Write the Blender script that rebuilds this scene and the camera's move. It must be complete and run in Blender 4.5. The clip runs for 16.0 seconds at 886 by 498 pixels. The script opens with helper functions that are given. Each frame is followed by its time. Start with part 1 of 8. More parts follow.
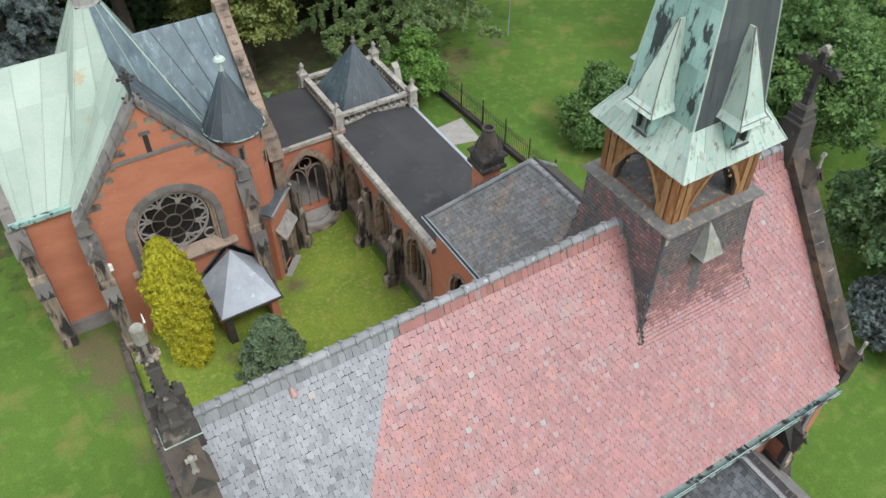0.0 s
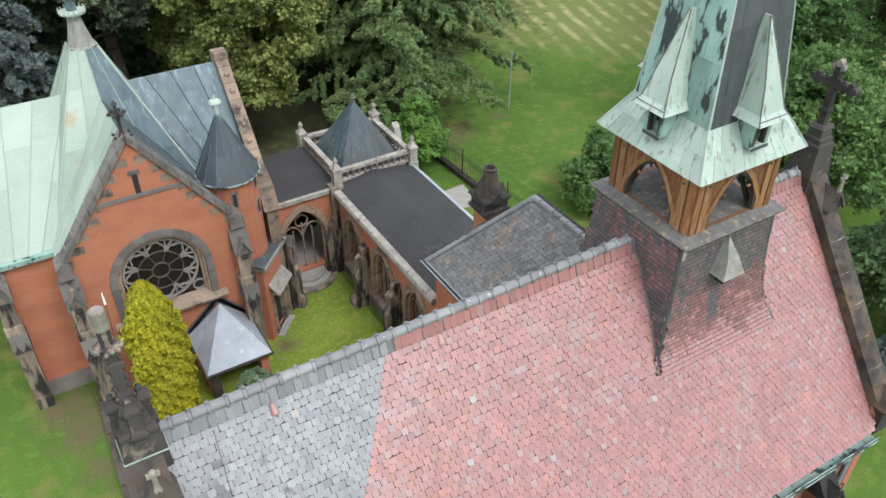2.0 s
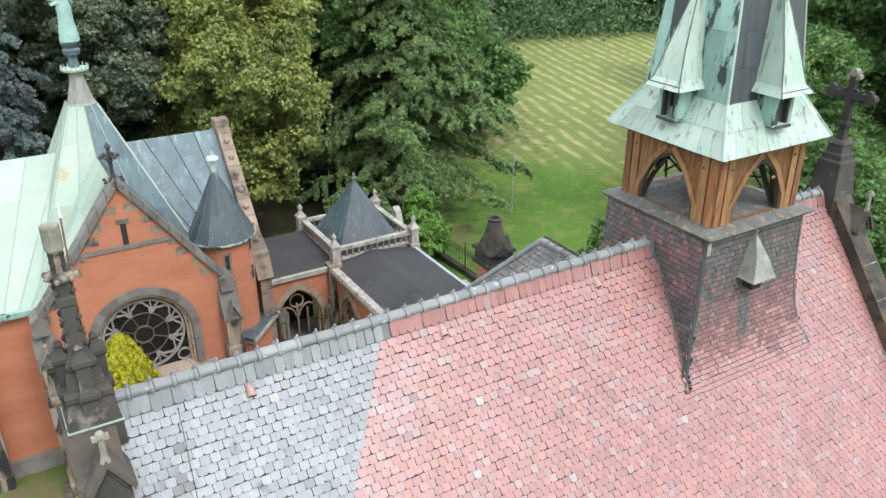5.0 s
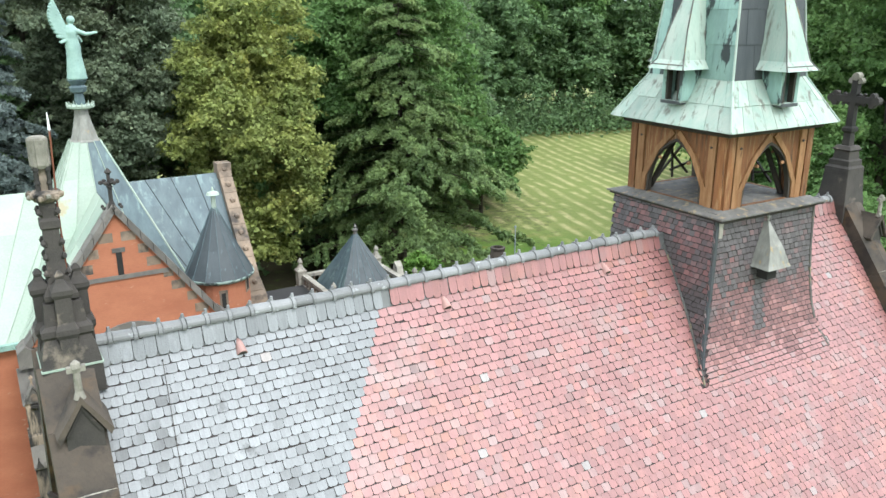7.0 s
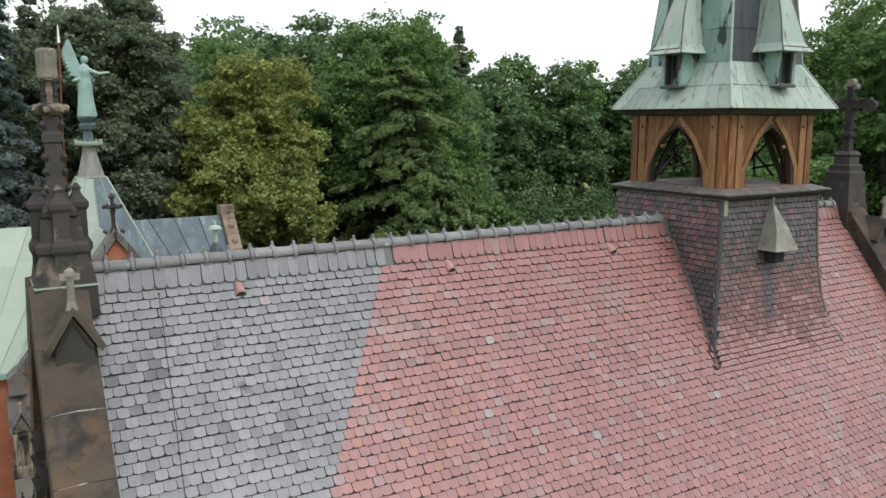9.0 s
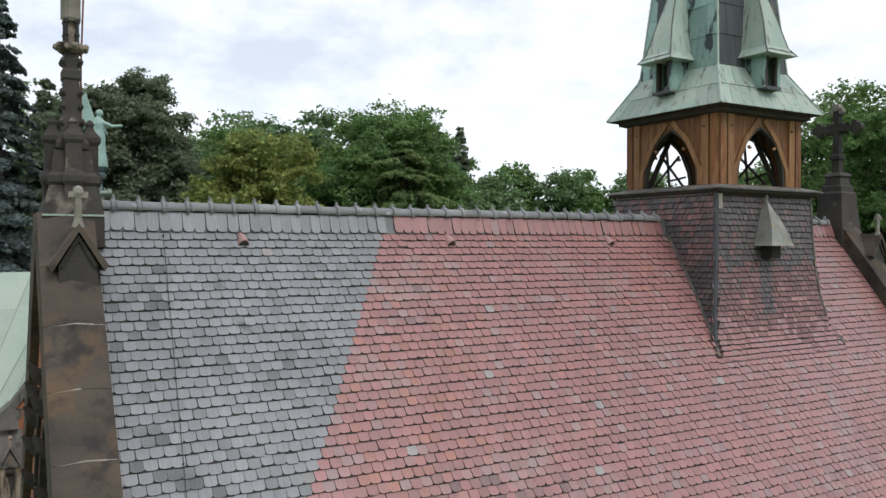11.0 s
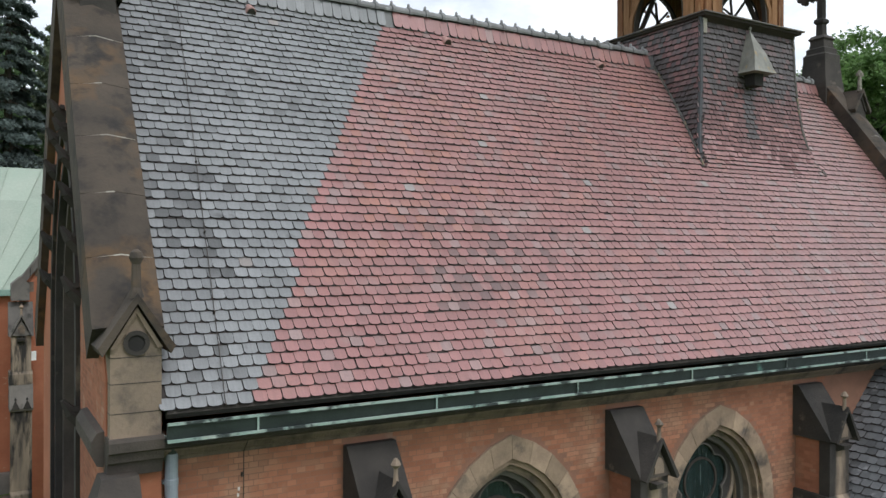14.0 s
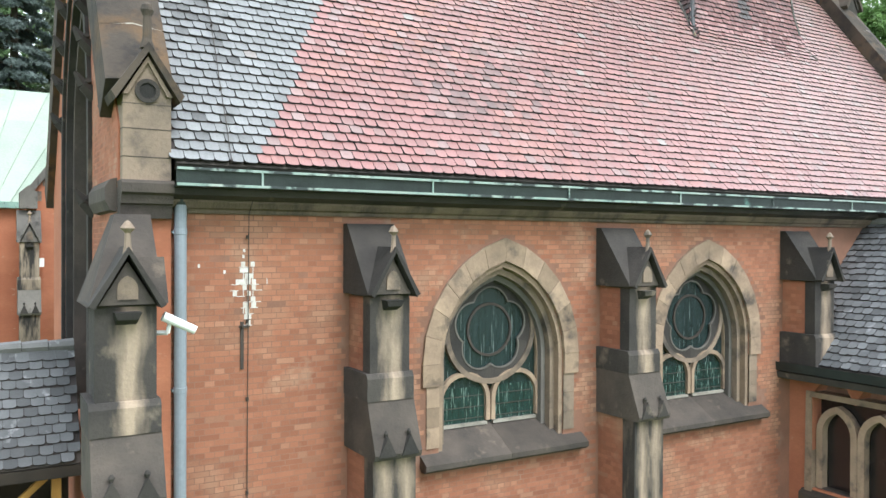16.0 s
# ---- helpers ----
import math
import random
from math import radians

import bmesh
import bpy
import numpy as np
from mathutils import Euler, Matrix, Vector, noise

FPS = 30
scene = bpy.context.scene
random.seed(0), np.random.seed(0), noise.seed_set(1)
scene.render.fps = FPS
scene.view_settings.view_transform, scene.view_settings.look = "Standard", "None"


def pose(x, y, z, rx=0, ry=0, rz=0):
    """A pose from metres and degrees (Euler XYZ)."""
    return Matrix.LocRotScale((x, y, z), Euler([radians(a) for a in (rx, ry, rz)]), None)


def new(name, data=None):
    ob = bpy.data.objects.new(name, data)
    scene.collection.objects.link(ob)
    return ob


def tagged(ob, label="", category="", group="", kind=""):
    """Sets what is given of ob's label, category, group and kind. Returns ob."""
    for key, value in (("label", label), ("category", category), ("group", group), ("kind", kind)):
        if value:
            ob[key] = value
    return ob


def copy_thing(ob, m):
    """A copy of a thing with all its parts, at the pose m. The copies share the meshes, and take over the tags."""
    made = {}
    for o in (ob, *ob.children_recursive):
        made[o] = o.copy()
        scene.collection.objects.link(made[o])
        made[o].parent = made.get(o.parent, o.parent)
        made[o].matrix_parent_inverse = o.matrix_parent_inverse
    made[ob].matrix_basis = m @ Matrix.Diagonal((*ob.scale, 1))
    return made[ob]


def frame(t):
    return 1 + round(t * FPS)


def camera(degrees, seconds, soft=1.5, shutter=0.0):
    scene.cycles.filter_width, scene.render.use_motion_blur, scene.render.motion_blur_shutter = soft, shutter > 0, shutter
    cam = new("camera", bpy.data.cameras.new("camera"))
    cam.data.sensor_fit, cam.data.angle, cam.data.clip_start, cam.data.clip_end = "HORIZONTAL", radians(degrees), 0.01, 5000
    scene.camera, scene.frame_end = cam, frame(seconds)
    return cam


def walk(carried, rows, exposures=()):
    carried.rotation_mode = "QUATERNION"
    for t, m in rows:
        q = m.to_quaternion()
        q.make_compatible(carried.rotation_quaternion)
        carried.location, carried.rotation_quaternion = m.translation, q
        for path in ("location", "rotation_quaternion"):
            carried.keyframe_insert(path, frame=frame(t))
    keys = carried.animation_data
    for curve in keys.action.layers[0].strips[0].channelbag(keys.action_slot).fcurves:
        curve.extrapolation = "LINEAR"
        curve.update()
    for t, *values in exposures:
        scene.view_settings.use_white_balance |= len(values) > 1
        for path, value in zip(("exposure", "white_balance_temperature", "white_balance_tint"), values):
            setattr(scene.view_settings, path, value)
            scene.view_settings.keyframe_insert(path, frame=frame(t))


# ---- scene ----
cam = camera(58.4, 16.0)
METRES, EYE, TILT, LEAN, TURN = 23.5, 29.0, -44.7, 0.0, -31.2
ROWS = [
    (0.0, 0.0, 0.0, 0.0, -0.0, -0.0, -0.0),
    (0.5, 0.0005, 0.0179, -0.0244, 0.03, 1.94, 0.0),
    (1.0, 0.0015, 0.0371, -0.0492, 0.03, 3.86, -0.05),
    (1.5, 0.002, 0.0558, -0.0741, 0.09, 5.79, -0.06),
    (2.0, 0.0023, 0.0737, -0.0989, 0.1, 7.73, -0.08),
    (2.5, 0.0029, 0.0916, -0.1245, 0.14, 9.68, -0.09),
    (3.0, 0.0026, 0.1095, -0.1499, 0.16, 11.6, -0.11),
    (3.5, 0.0029, 0.1275, -0.1744, 0.16, 13.52, -0.13),
    (4.0, 0.0026, 0.1457, -0.1992, 0.19, 15.49, -0.14),
    (6.5, 0.0013, 0.2377, -0.3282, 0.27, 25.48, -0.22),
    (7.0, 0.0008, 0.2556, -0.3537, 0.3, 27.49, -0.24),
    (7.5, -0.0002, 0.2737, -0.3793, 0.3, 29.49, -0.25),
    (8.0, -0.0012, 0.2921, -0.4046, 0.32, 31.49, -0.24),
    (8.5, -0.0016, 0.3095, -0.4303, 0.32, 33.46, -0.27),
    (9.0, -0.0013, 0.3275, -0.4559, 0.35, 35.43, -0.3),
    (11.5, 0.0001, 0.4167, -0.5835, 0.33, 44.95, -0.49),
    (12.0, 0.001, 0.4345, -0.6102, 0.38, 45.01, -0.48),
    (12.5, 0.004, 0.4524, -0.6362, 0.34, 44.92, -0.53),
    (13.0, 0.0047, 0.4693, -0.662, 0.38, 44.86, -0.5),
    (13.5, 0.0042, 0.4865, -0.6874, 0.37, 44.76, -0.51),
    (14.0, 0.0047, 0.5032, -0.7133, 0.33, 44.6, -0.57),
    (14.5, 0.006, 0.5213, -0.7401, 0.35, 44.51, -0.62),
    (15.0, 0.0082, 0.5396, -0.7661, 0.36, 44.41, -0.68),
    (15.5, 0.0089, 0.5578, -0.7914, 0.38, 44.34, -0.7),
    (16.0, 0.0093, 0.5755, -0.8172, 0.41, 44.24, -0.74),
]
EXPOSURES = [(0.0, 0.72, 6080, 9), (3.0, 0.85, 6050, 8), (4.0, 0.95, 6020, 7), (7.0, 1.16, 6020, 4), (7.6, 1.0, 6100, 8), (9.0, 0.2, 6300, 11), (11.5, -0.05, 6150, 9), (13.5, -0.02, 6150, 8), (14.2, 0.06, 6130, 8), (14.7, 0.13, 6120, 8), (15.0, 0.24, 6100, 7.5), (15.3, 0.62, 6060, 6.5), (16.0, 1.17, 6000, 5)]
walk(cam, [(t, pose(0, 0, EYE, TILT, LEAN, TURN) @ pose(METRES * x, METRES * y, METRES * z, 90 + pitch, roll, yaw)) for t, x, y, z, yaw, pitch, roll in ROWS], EXPOSURES)

# ---- world, sun, exposure ----
SUN_EL, SUN_AZ = 53.0, 168.0          # degrees; azimuth clockwise from +y
world = bpy.data.worlds.new("sky")
scene.world = world
world.use_nodes = True
wn, wl = world.node_tree.nodes, world.node_tree.links
wn.clear()
w_out = wn.new("ShaderNodeOutputWorld")
w_bg = wn.new("ShaderNodeBackground")
w_sky = wn.new("ShaderNodeTexSky")
w_sky.sky_type = "NISHITA"
w_sky.sun_disc = False
w_sky.sun_elevation, w_sky.sun_rotation = radians(SUN_EL), radians(SUN_AZ)
w_sky.air_density, w_sky.dust_density, w_sky.ozone_density = 1.0, 2.0, 1.0
w_tc = wn.new("ShaderNodeTexCoord")
w_map = wn.new("ShaderNodeMapping")
w_map.inputs["Scale"].default_value = (1.7, 1.7, 3.6)
w_map.inputs["Location"].default_value = (0.35, 0.2, 0.0)
w_noise = wn.new("ShaderNodeTexNoise")
w_noise.inputs["Scale"].default_value = 2.2
w_noise.inputs["Detail"].default_value = 7
w_noise.inputs["Roughness"].default_value = 0.58
w_ramp = wn.new("ShaderNodeValToRGB")
w_ramp.color_ramp.elements[0].position, w_ramp.color_ramp.elements[1].position = 0.40, 0.56
w_ramp.color_ramp.elements[0].color = (0.6, 0.6, 0.6, 1)
w_mix = wn.new("ShaderNodeMix")
w_mix.data_type = "RGBA"
w_mix.inputs[7].default_value = (8.6, 8.7, 8.9, 1)
wl.new(w_tc.outputs["Generated"], w_map.inputs["Vector"])
wl.new(w_map.outputs["Vector"], w_noise.inputs["Vector"])
wl.new(w_noise.outputs["Fac"], w_ramp.inputs["Fac"])
wl.new(w_ramp.outputs["Color"], w_mix.inputs[0])
wl.new(w_sky.outputs["Color"], w_mix.inputs[6])
wl.new(w_mix.outputs[2], w_bg.inputs["Color"])
w_bg.inputs["Strength"].default_value = 0.13
wl.new(w_bg.outputs[0], w_out.inputs[0])

sun_data = bpy.data.lights.new("sun", "SUN")
sun_data.energy, sun_data.angle, sun_data.color = 1.5, radians(22), (1.0, 0.97, 0.93)
sun = new("sun", sun_data)
sun.matrix_world = pose(0, 0, 60, 90 - SUN_EL, 0, 180 - SUN_AZ)


# ---- materials ----
def surf(name, c1, c2, scale=1.2, c3=None, scale3=9.0, cut=0.6, rough=0.8, bump=0.35, bscale=35.0, metal=0.0, rand="", amount=0.25, spec=0.4, stretch=(1, 1, 1), tint=None, soft=0.08, grain=0.36, c4=None, scale4=3.0):
    """Two mottled colours, spots of a third, fine relief, and a tone that differs from piece to piece."""
    m = bpy.data.materials.new(name)
    m.use_nodes = True
    n, l = m.node_tree.nodes, m.node_tree.links
    b = n["Principled BSDF"]
    geo = n.new("ShaderNodeNewGeometry")
    mp = n.new("ShaderNodeMapping")
    mp.inputs["Scale"].default_value = stretch
    l.new(geo.outputs["Position"], mp.inputs["Vector"])

    def tex(s, detail=5):
        t = n.new("ShaderNodeTexNoise")
        t.inputs["Scale"].default_value, t.inputs["Detail"].default_value = s, detail
        t.inputs["Roughness"].default_value = 0.6
        l.new(mp.outputs["Vector"], t.inputs["Vector"])
        return t.outputs["Fac"]

    def ramp(src, a, z):
        r = n.new("ShaderNodeMapRange")
        r.inputs["From Min"].default_value, r.inputs["From Max"].default_value = a, z
        l.new(src, r.inputs["Value"])
        return r.outputs["Result"]

    def mix(f, a, z, how="MIX"):
        x = n.new("ShaderNodeMix")
        x.data_type, x.blend_type = "RGBA", how
        for k, v in ((0, f), (6, a), (7, z)):
            if isinstance(v, (tuple, float, int)):
                x.inputs[k].default_value = (*v, 1) if isinstance(v, tuple) else v
            else:
                l.new(v, x.inputs[k])
        return x.outputs[2]

    col = mix(ramp(tex(scale), 0.34, 0.66), c1, c2)
    if c3:
        col = mix(ramp(tex(scale3), cut, cut + soft), col, c3)
    if c4:
        col = mix(ramp(tex(scale4, 8), 0.52, 0.68), col, c4)
    fine = tex(bscale, 6)
    hsv = n.new("ShaderNodeHueSaturation")
    l.new(col, hsv.inputs["Color"])
    value = n.new("ShaderNodeMath")
    value.operation = "MULTIPLY_ADD"
    l.new(fine, value.inputs[0])
    value.inputs[1].default_value, value.inputs[2].default_value = grain, 1.0 - 0.5 * grain
    out = value.outputs[0]
    if rand:
        src = n.new("ShaderNodeObjectInfo").outputs["Random"] if rand == "object" else geo.outputs["Random Per Island"]
        r = ramp(src, 0, 1)
        add = n.new("ShaderNodeMath")
        add.operation = "MULTIPLY_ADD"
        l.new(r, add.inputs[0])
        add.inputs[1].default_value, add.inputs[2].default_value = 2 * amount, 1 - amount
        mul = n.new("ShaderNodeMath")
        mul.operation = "MULTIPLY"
        l.new(add.outputs[0], mul.inputs[0])
        l.new(out, mul.inputs[1])
        out = mul.outputs[0]
        if tint:
            w = n.new("ShaderNodeTexWhiteNoise")
            w.noise_dimensions = "1D"
            l.new(src, w.inputs["W"])
            col2 = mix(ramp(w.outputs["Value"], tint[1], tint[1] + 0.2), col, tint[0])
            l.new(col2, hsv.inputs["Color"])
    l.new(out, hsv.inputs["Value"])
    l.new(hsv.outputs["Color"], b.inputs["Base Color"])
    b.inputs["Metallic"].default_value = metal
    b.inputs["Specular IOR Level"].default_value = spec
    rr = n.new("ShaderNodeMath")
    rr.operation = "MULTIPLY_ADD"
    l.new(fine, rr.inputs[0])
    rr.inputs[1].default_value, rr.inputs[2].default_value = 0.3, rough - 0.15
    l.new(rr.outputs[0], b.inputs["Roughness"])
    bp = n.new("ShaderNodeBump")
    bp.inputs["Strength"].default_value, bp.inputs["Distance"].default_value = bump, 0.02
    l.new(fine, bp.inputs["Height"])
    l.new(bp.outputs["Normal"], b.inputs["Normal"])
    return m


def weathered_tiles(m, src, spots, pale, film, streak=0.12):
    """Tiles darkened or reddened one by one inside worn places (x, y, z, radius, share, colour), a few pale ones, rain streaks down each tile."""
    n, l = m.node_tree.nodes, m.node_tree.links
    hsv = next(q for q in n if q.type == "HUE_SAT")
    geo = next(q for q in n if q.type == "NEW_GEOMETRY")
    rnd = n.new("ShaderNodeObjectInfo").outputs["Random"] if src == "object" else geo.outputs["Random Per Island"]

    def dice(k):
        mul, w = n.new("ShaderNodeMath"), n.new("ShaderNodeTexWhiteNoise")
        mul.operation, w.noise_dimensions = "MULTIPLY", "1D"
        l.new(rnd, mul.inputs[0])
        mul.inputs[1].default_value = k
        l.new(mul.outputs[0], w.inputs["W"])
        return w.outputs["Value"]

    def blend(fac, colour):
        x = n.new("ShaderNodeMix")
        x.data_type = "RGBA"
        l.new(fac, x.inputs[0])
        l.new(hsv.inputs["Color"].links[0].from_socket, x.inputs[6])
        x.inputs[7].default_value = (*colour, 1)
        l.new(x.outputs[2], hsv.inputs["Color"])

    for i, (x, y, z, r, share, colour) in enumerate(spots):
        d, f, c = n.new("ShaderNodeVectorMath"), n.new("ShaderNodeMapRange"), n.new("ShaderNodeMath")
        d.operation, c.operation = "DISTANCE", "SUBTRACT"
        l.new(geo.outputs["Position"], d.inputs[0])
        d.inputs[1].default_value = (x, y, z)
        f.inputs["From Min"].default_value, f.inputs["From Max"].default_value = r, 0.0
        f.inputs["To Max"].default_value = share
        l.new(d.outputs["Value"], f.inputs["Value"])
        l.new(f.outputs[0], c.inputs[0])
        l.new(dice(37.0 + 11 * i), c.inputs[1])
        e = n.new("ShaderNodeMapRange")
        e.inputs["From Min"].default_value, e.inputs["From Max"].default_value = -0.03, 0.12
        e.inputs["To Max"].default_value = 0.8
        l.new(c.outputs[0], e.inputs["Value"])
        blend(e.outputs[0], colour)
    e = n.new("ShaderNodeMapRange")
    e.inputs["From Min"].default_value, e.inputs["From Max"].default_value = 0.9955, 0.997
    l.new(dice(91.0), e.inputs["Value"])
    blend(e.outputs[0], pale)
    mp, t, f, mul = n.new("ShaderNodeMapping"), n.new("ShaderNodeTexNoise"), n.new("ShaderNodeMapRange"), n.new("ShaderNodeMath")
    mp.inputs["Scale"].default_value = (26, 2.2, 2.2)
    l.new(geo.outputs["Position"], mp.inputs["Vector"])
    l.new(mp.outputs["Vector"], t.inputs["Vector"])
    t.inputs["Scale"].default_value, t.inputs["Detail"].default_value = 1.6, 3
    f.inputs["From Min"].default_value, f.inputs["From Max"].default_value = 0.3, 0.7
    f.inputs["To Min"].default_value, f.inputs["To Max"].default_value = 1 - streak, 1 + streak * 0.6
    l.new(t.outputs["Fac"], f.inputs["Value"])
    mul.operation = "MULTIPLY"
    l.new(hsv.inputs["Value"].links[0].from_socket, mul.inputs[0])
    l.new(f.outputs[0], mul.inputs[1])
    l.new(mul.outputs[0], hsv.inputs["Value"])
    b = n["Principled BSDF"]                     # sheen and coat, paler at grazing angles
    b.inputs["Sheen Weight"].default_value, b.inputs["Sheen Roughness"].default_value = 0.9, 0.33
    b.inputs["Coat Weight"].default_value, b.inputs["Coat Roughness"].default_value, b.inputs["Coat IOR"].default_value = film, 0.40, 1.45
    return m


RED1, RED2, RED3 = (0.280, 0.116, 0.108), (0.233, 0.092, 0.085), (0.257, 0.141, 0.128)
GRY1, GRY2, GRY3 = (0.220, 0.224, 0.228), (0.172, 0.176, 0.180), (0.082, 0.082, 0.082)
SOOT, RUST, LIME = (0.118, 0.062, 0.057), (0.285, 0.108, 0.072), (0.25, 0.222, 0.208)
RED_SPOTS = [(5.6, 7.85, 8.7, 1.7, 0.51, SOOT), (6.6, 8.1, 9.1, 1.3, 0.27, SOOT), (4.9, 7.4, 8.2, 1.3, 0.34, SOOT), (5.3, 10.5, 12.2, 0.9, 0.27, SOOT), (12.0, 8.0, 8.9, 1.1, 0.17, SOOT), (13.0, 9.9, 11.4, 1.1, 0.27, SOOT), (9.4, 9.6, 11.0, 0.8, 0.20, SOOT),
             (5.2, 9.4, 10.8, 2.6, 0.29, RUST), (7.0, 10.2, 11.8, 2.4, 0.20, RUST), (4.6, 8.4, 9.4, 1.8, 0.24, RUST), (11.5, 10.6, 12.3, 2.0, 0.20, RUST)]
COAL = (0.06, 0.06, 0.06)
GREY_SPOTS = [(1.05, 8.6, 9.7, 1.5, 0.46, COAL), (0.95, 8.0, 8.9, 1.1, 0.41, COAL), (1.2, 10.5, 12.2, 1.1, 0.38, COAL), (0.8, 9.7, 11.2, 1.0, 0.26, COAL), (2.6, 9.9, 11.4, 1.0, 0.19, COAL), (0.7, 7.0, 7.6, 0.9, 0.30, COAL)]
tile_red = surf("red_clay_tile", RED1, RED2, 0.5, RED3, 0.8, 0.57, rough=0.52, rand="island", amount=0.13, tint=((0.245, 0.172, 0.162), 0.83), bscale=26, spec=0.7, c4=(0.300, 0.126, 0.103), scale4=1.0)
tile_red_piece = surf("red_clay_tile_piece", RED1, RED2, 0.5, RED3, 0.8, 0.57, rough=0.52, rand="object", amount=0.13, tint=((0.245, 0.172, 0.162), 0.83), bscale=26, spec=0.7, c4=(0.300, 0.126, 0.103), scale4=1.0)
tile_grey = surf("grey_tile", GRY1, GRY2, 0.6, GRY3, 1.6, 0.66, rough=0.5, rand="island", amount=0.15, bscale=30, spec=0.5)
tile_grey_piece = surf("grey_tile_piece", GRY1, GRY2, 0.6, GRY3, 1.6, 0.66, rough=0.5, rand="object", amount=0.15, bscale=30, spec=0.5)
for tm, src, spots in ((tile_red, "island", RED_SPOTS), (tile_red_piece, "object", RED_SPOTS), (tile_grey, "island", GREY_SPOTS), (tile_grey_piece, "object", GREY_SPOTS)):
    weathered_tiles(tm, src, spots, LIME, 0.6 if spots is RED_SPOTS else 0.2)
# tile edges: soot plus the shadow of the joints, painted near-black
tile_edge = surf("soot_and_gap_shade", (0.055, 0.045, 0.043), (0.036, 0.031, 0.03), 3, rough=0.9)
tile_tower = surf("sooty_tile", (0.105, 0.092, 0.092), (0.072, 0.064, 0.065), 0.8, (0.17, 0.10, 0.098), 0.8, 0.6, rough=0.5, rand="island", amount=0.22, tint=((0.16, 0.095, 0.093), 0.8), bscale=30)
tile_tower_red = surf("sooty_red_tile", (0.175, 0.088, 0.084), (0.138, 0.076, 0.074), 0.9, (0.125, 0.095, 0.095), 1.6, 0.55, rough=0.5, rand="island", amount=0.2, bscale=30)
tile_tower_pink = surf("faded_red_tile", (0.225, 0.112, 0.106), (0.185, 0.092, 0.088), 0.9, (0.15, 0.105, 0.104), 1.6, 0.57, rough=0.5, rand="island", amount=0.18, bscale=30)
tile_dark = surf("dark_slate_tile", (0.145, 0.149, 0.154), (0.085, 0.088, 0.092), 0.8, (0.24, 0.24, 0.25), 3.0, 0.6, rough=0.55, rand="island", amount=0.35, bscale=30)
tile_mossy = surf("mossy_grey_tile", (0.17, 0.165, 0.16), (0.14, 0.135, 0.125), 0.7, (0.215, 0.17, 0.135), 1.3, 0.55, rough=0.8, rand="island", amount=0.2, tint=((0.30, 0.29, 0.275), 0.95), bscale=30)
clay_pale = surf("pale_pink_clay", (0.42, 0.26, 0.23), (0.33, 0.19, 0.17), 3, rough=0.7, rand="object", amount=0.12)
deck = surf("roof_battens", (0.05, 0.045, 0.04), (0.07, 0.06, 0.05), 2)
lead_ridge = surf("grey_ridge_tile", (0.22, 0.22, 0.218), (0.15, 0.15, 0.148), 1.5, (0.36, 0.37, 0.37), 6, 0.62, rough=0.5, rand="object", amount=0.2)
stone = surf("weathered_sandstone", (0.285, 0.213, 0.155), (0.18, 0.14, 0.106), 1.0, (0.068, 0.058, 0.051), 1.7, 0.50, rough=0.9, rand="object", amount=0.18, bump=0.6, bscale=22, soft=0.18)
stone_dark = surf("sooty_sandstone", (0.058, 0.050, 0.044), (0.028, 0.026, 0.024), 1.1, (0.20, 0.165, 0.128), 2.1, 0.62, rough=0.9, rand="object", amount=0.2, bump=0.6, bscale=22, soft=0.14)
stone_coping = surf("lichened_coping_stone", (0.088, 0.069, 0.053), (0.044, 0.037, 0.031), 1.2, (0.165, 0.092, 0.038), 0.9, 0.52, rough=0.92, rand="object", amount=0.15, bump=0.5, bscale=24, soft=0.26, c4=(0.03, 0.027, 0.025), scale4=2.4)
stone_pale = surf("pale_lichened_stone", (0.36, 0.335, 0.285), (0.23, 0.212, 0.18), 2.2, (0.09, 0.085, 0.08), 4, 0.56, rough=0.92, bump=0.6, bscale=22, soft=0.14)
stone_slab = surf("sooty_weathering_stone", (0.098, 0.08, 0.066), (0.05, 0.043, 0.038), 1.4, (0.19, 0.15, 0.112), 2.2, 0.6, rough=0.9, rand="object", amount=0.2, bump=0.6, bscale=22, soft=0.15)
stone_grey = surf("grey_weathered_stone", (0.17, 0.155, 0.138), (0.115, 0.105, 0.095), 1.2, (0.05, 0.046, 0.042), 1.9, 0.58, rough=0.9, rand="object", amount=0.22, bump=0.6, bscale=22, soft=0.15)
voussoir_mat = surf("buff_voussoir_stone", (0.36, 0.262, 0.182), (0.235, 0.170, 0.122), 2.2, (0.095, 0.077, 0.064), 2.0, 0.54, rough=0.9, rand="object", amount=0.22, bump=0.5, bscale=26, soft=0.15)
BR1, BR2, BR3 = (0.338, 0.144, 0.083), (0.255, 0.104, 0.062), (0.355, 0.20, 0.13)
brick_joined = surf("red_brick", BR1, BR2, 0.5, BR3, 1.1, 0.6, rough=0.9, rand="island", amount=0.17, tint=(BR3, 0.88), bscale=60, bump=0.4, c4=(0.34, 0.185, 0.118), scale4=0.9)
brick_piece = surf("red_brick_piece", BR1, BR2, 0.5, BR3, 1.1, 0.6, rough=0.9, rand="object", amount=0.17, tint=(BR3, 0.88), bscale=60, bump=0.4, c4=(0.34, 0.185, 0.118), scale4=0.9)
brick_wall = surf("red_brickwork", (0.41, 0.163, 0.09), (0.345, 0.13, 0.072), 0.55, (0.44, 0.245, 0.16), 3.5, 0.64, rough=0.92, bscale=11, bump=0.25, stretch=(1, 1, 2.2))
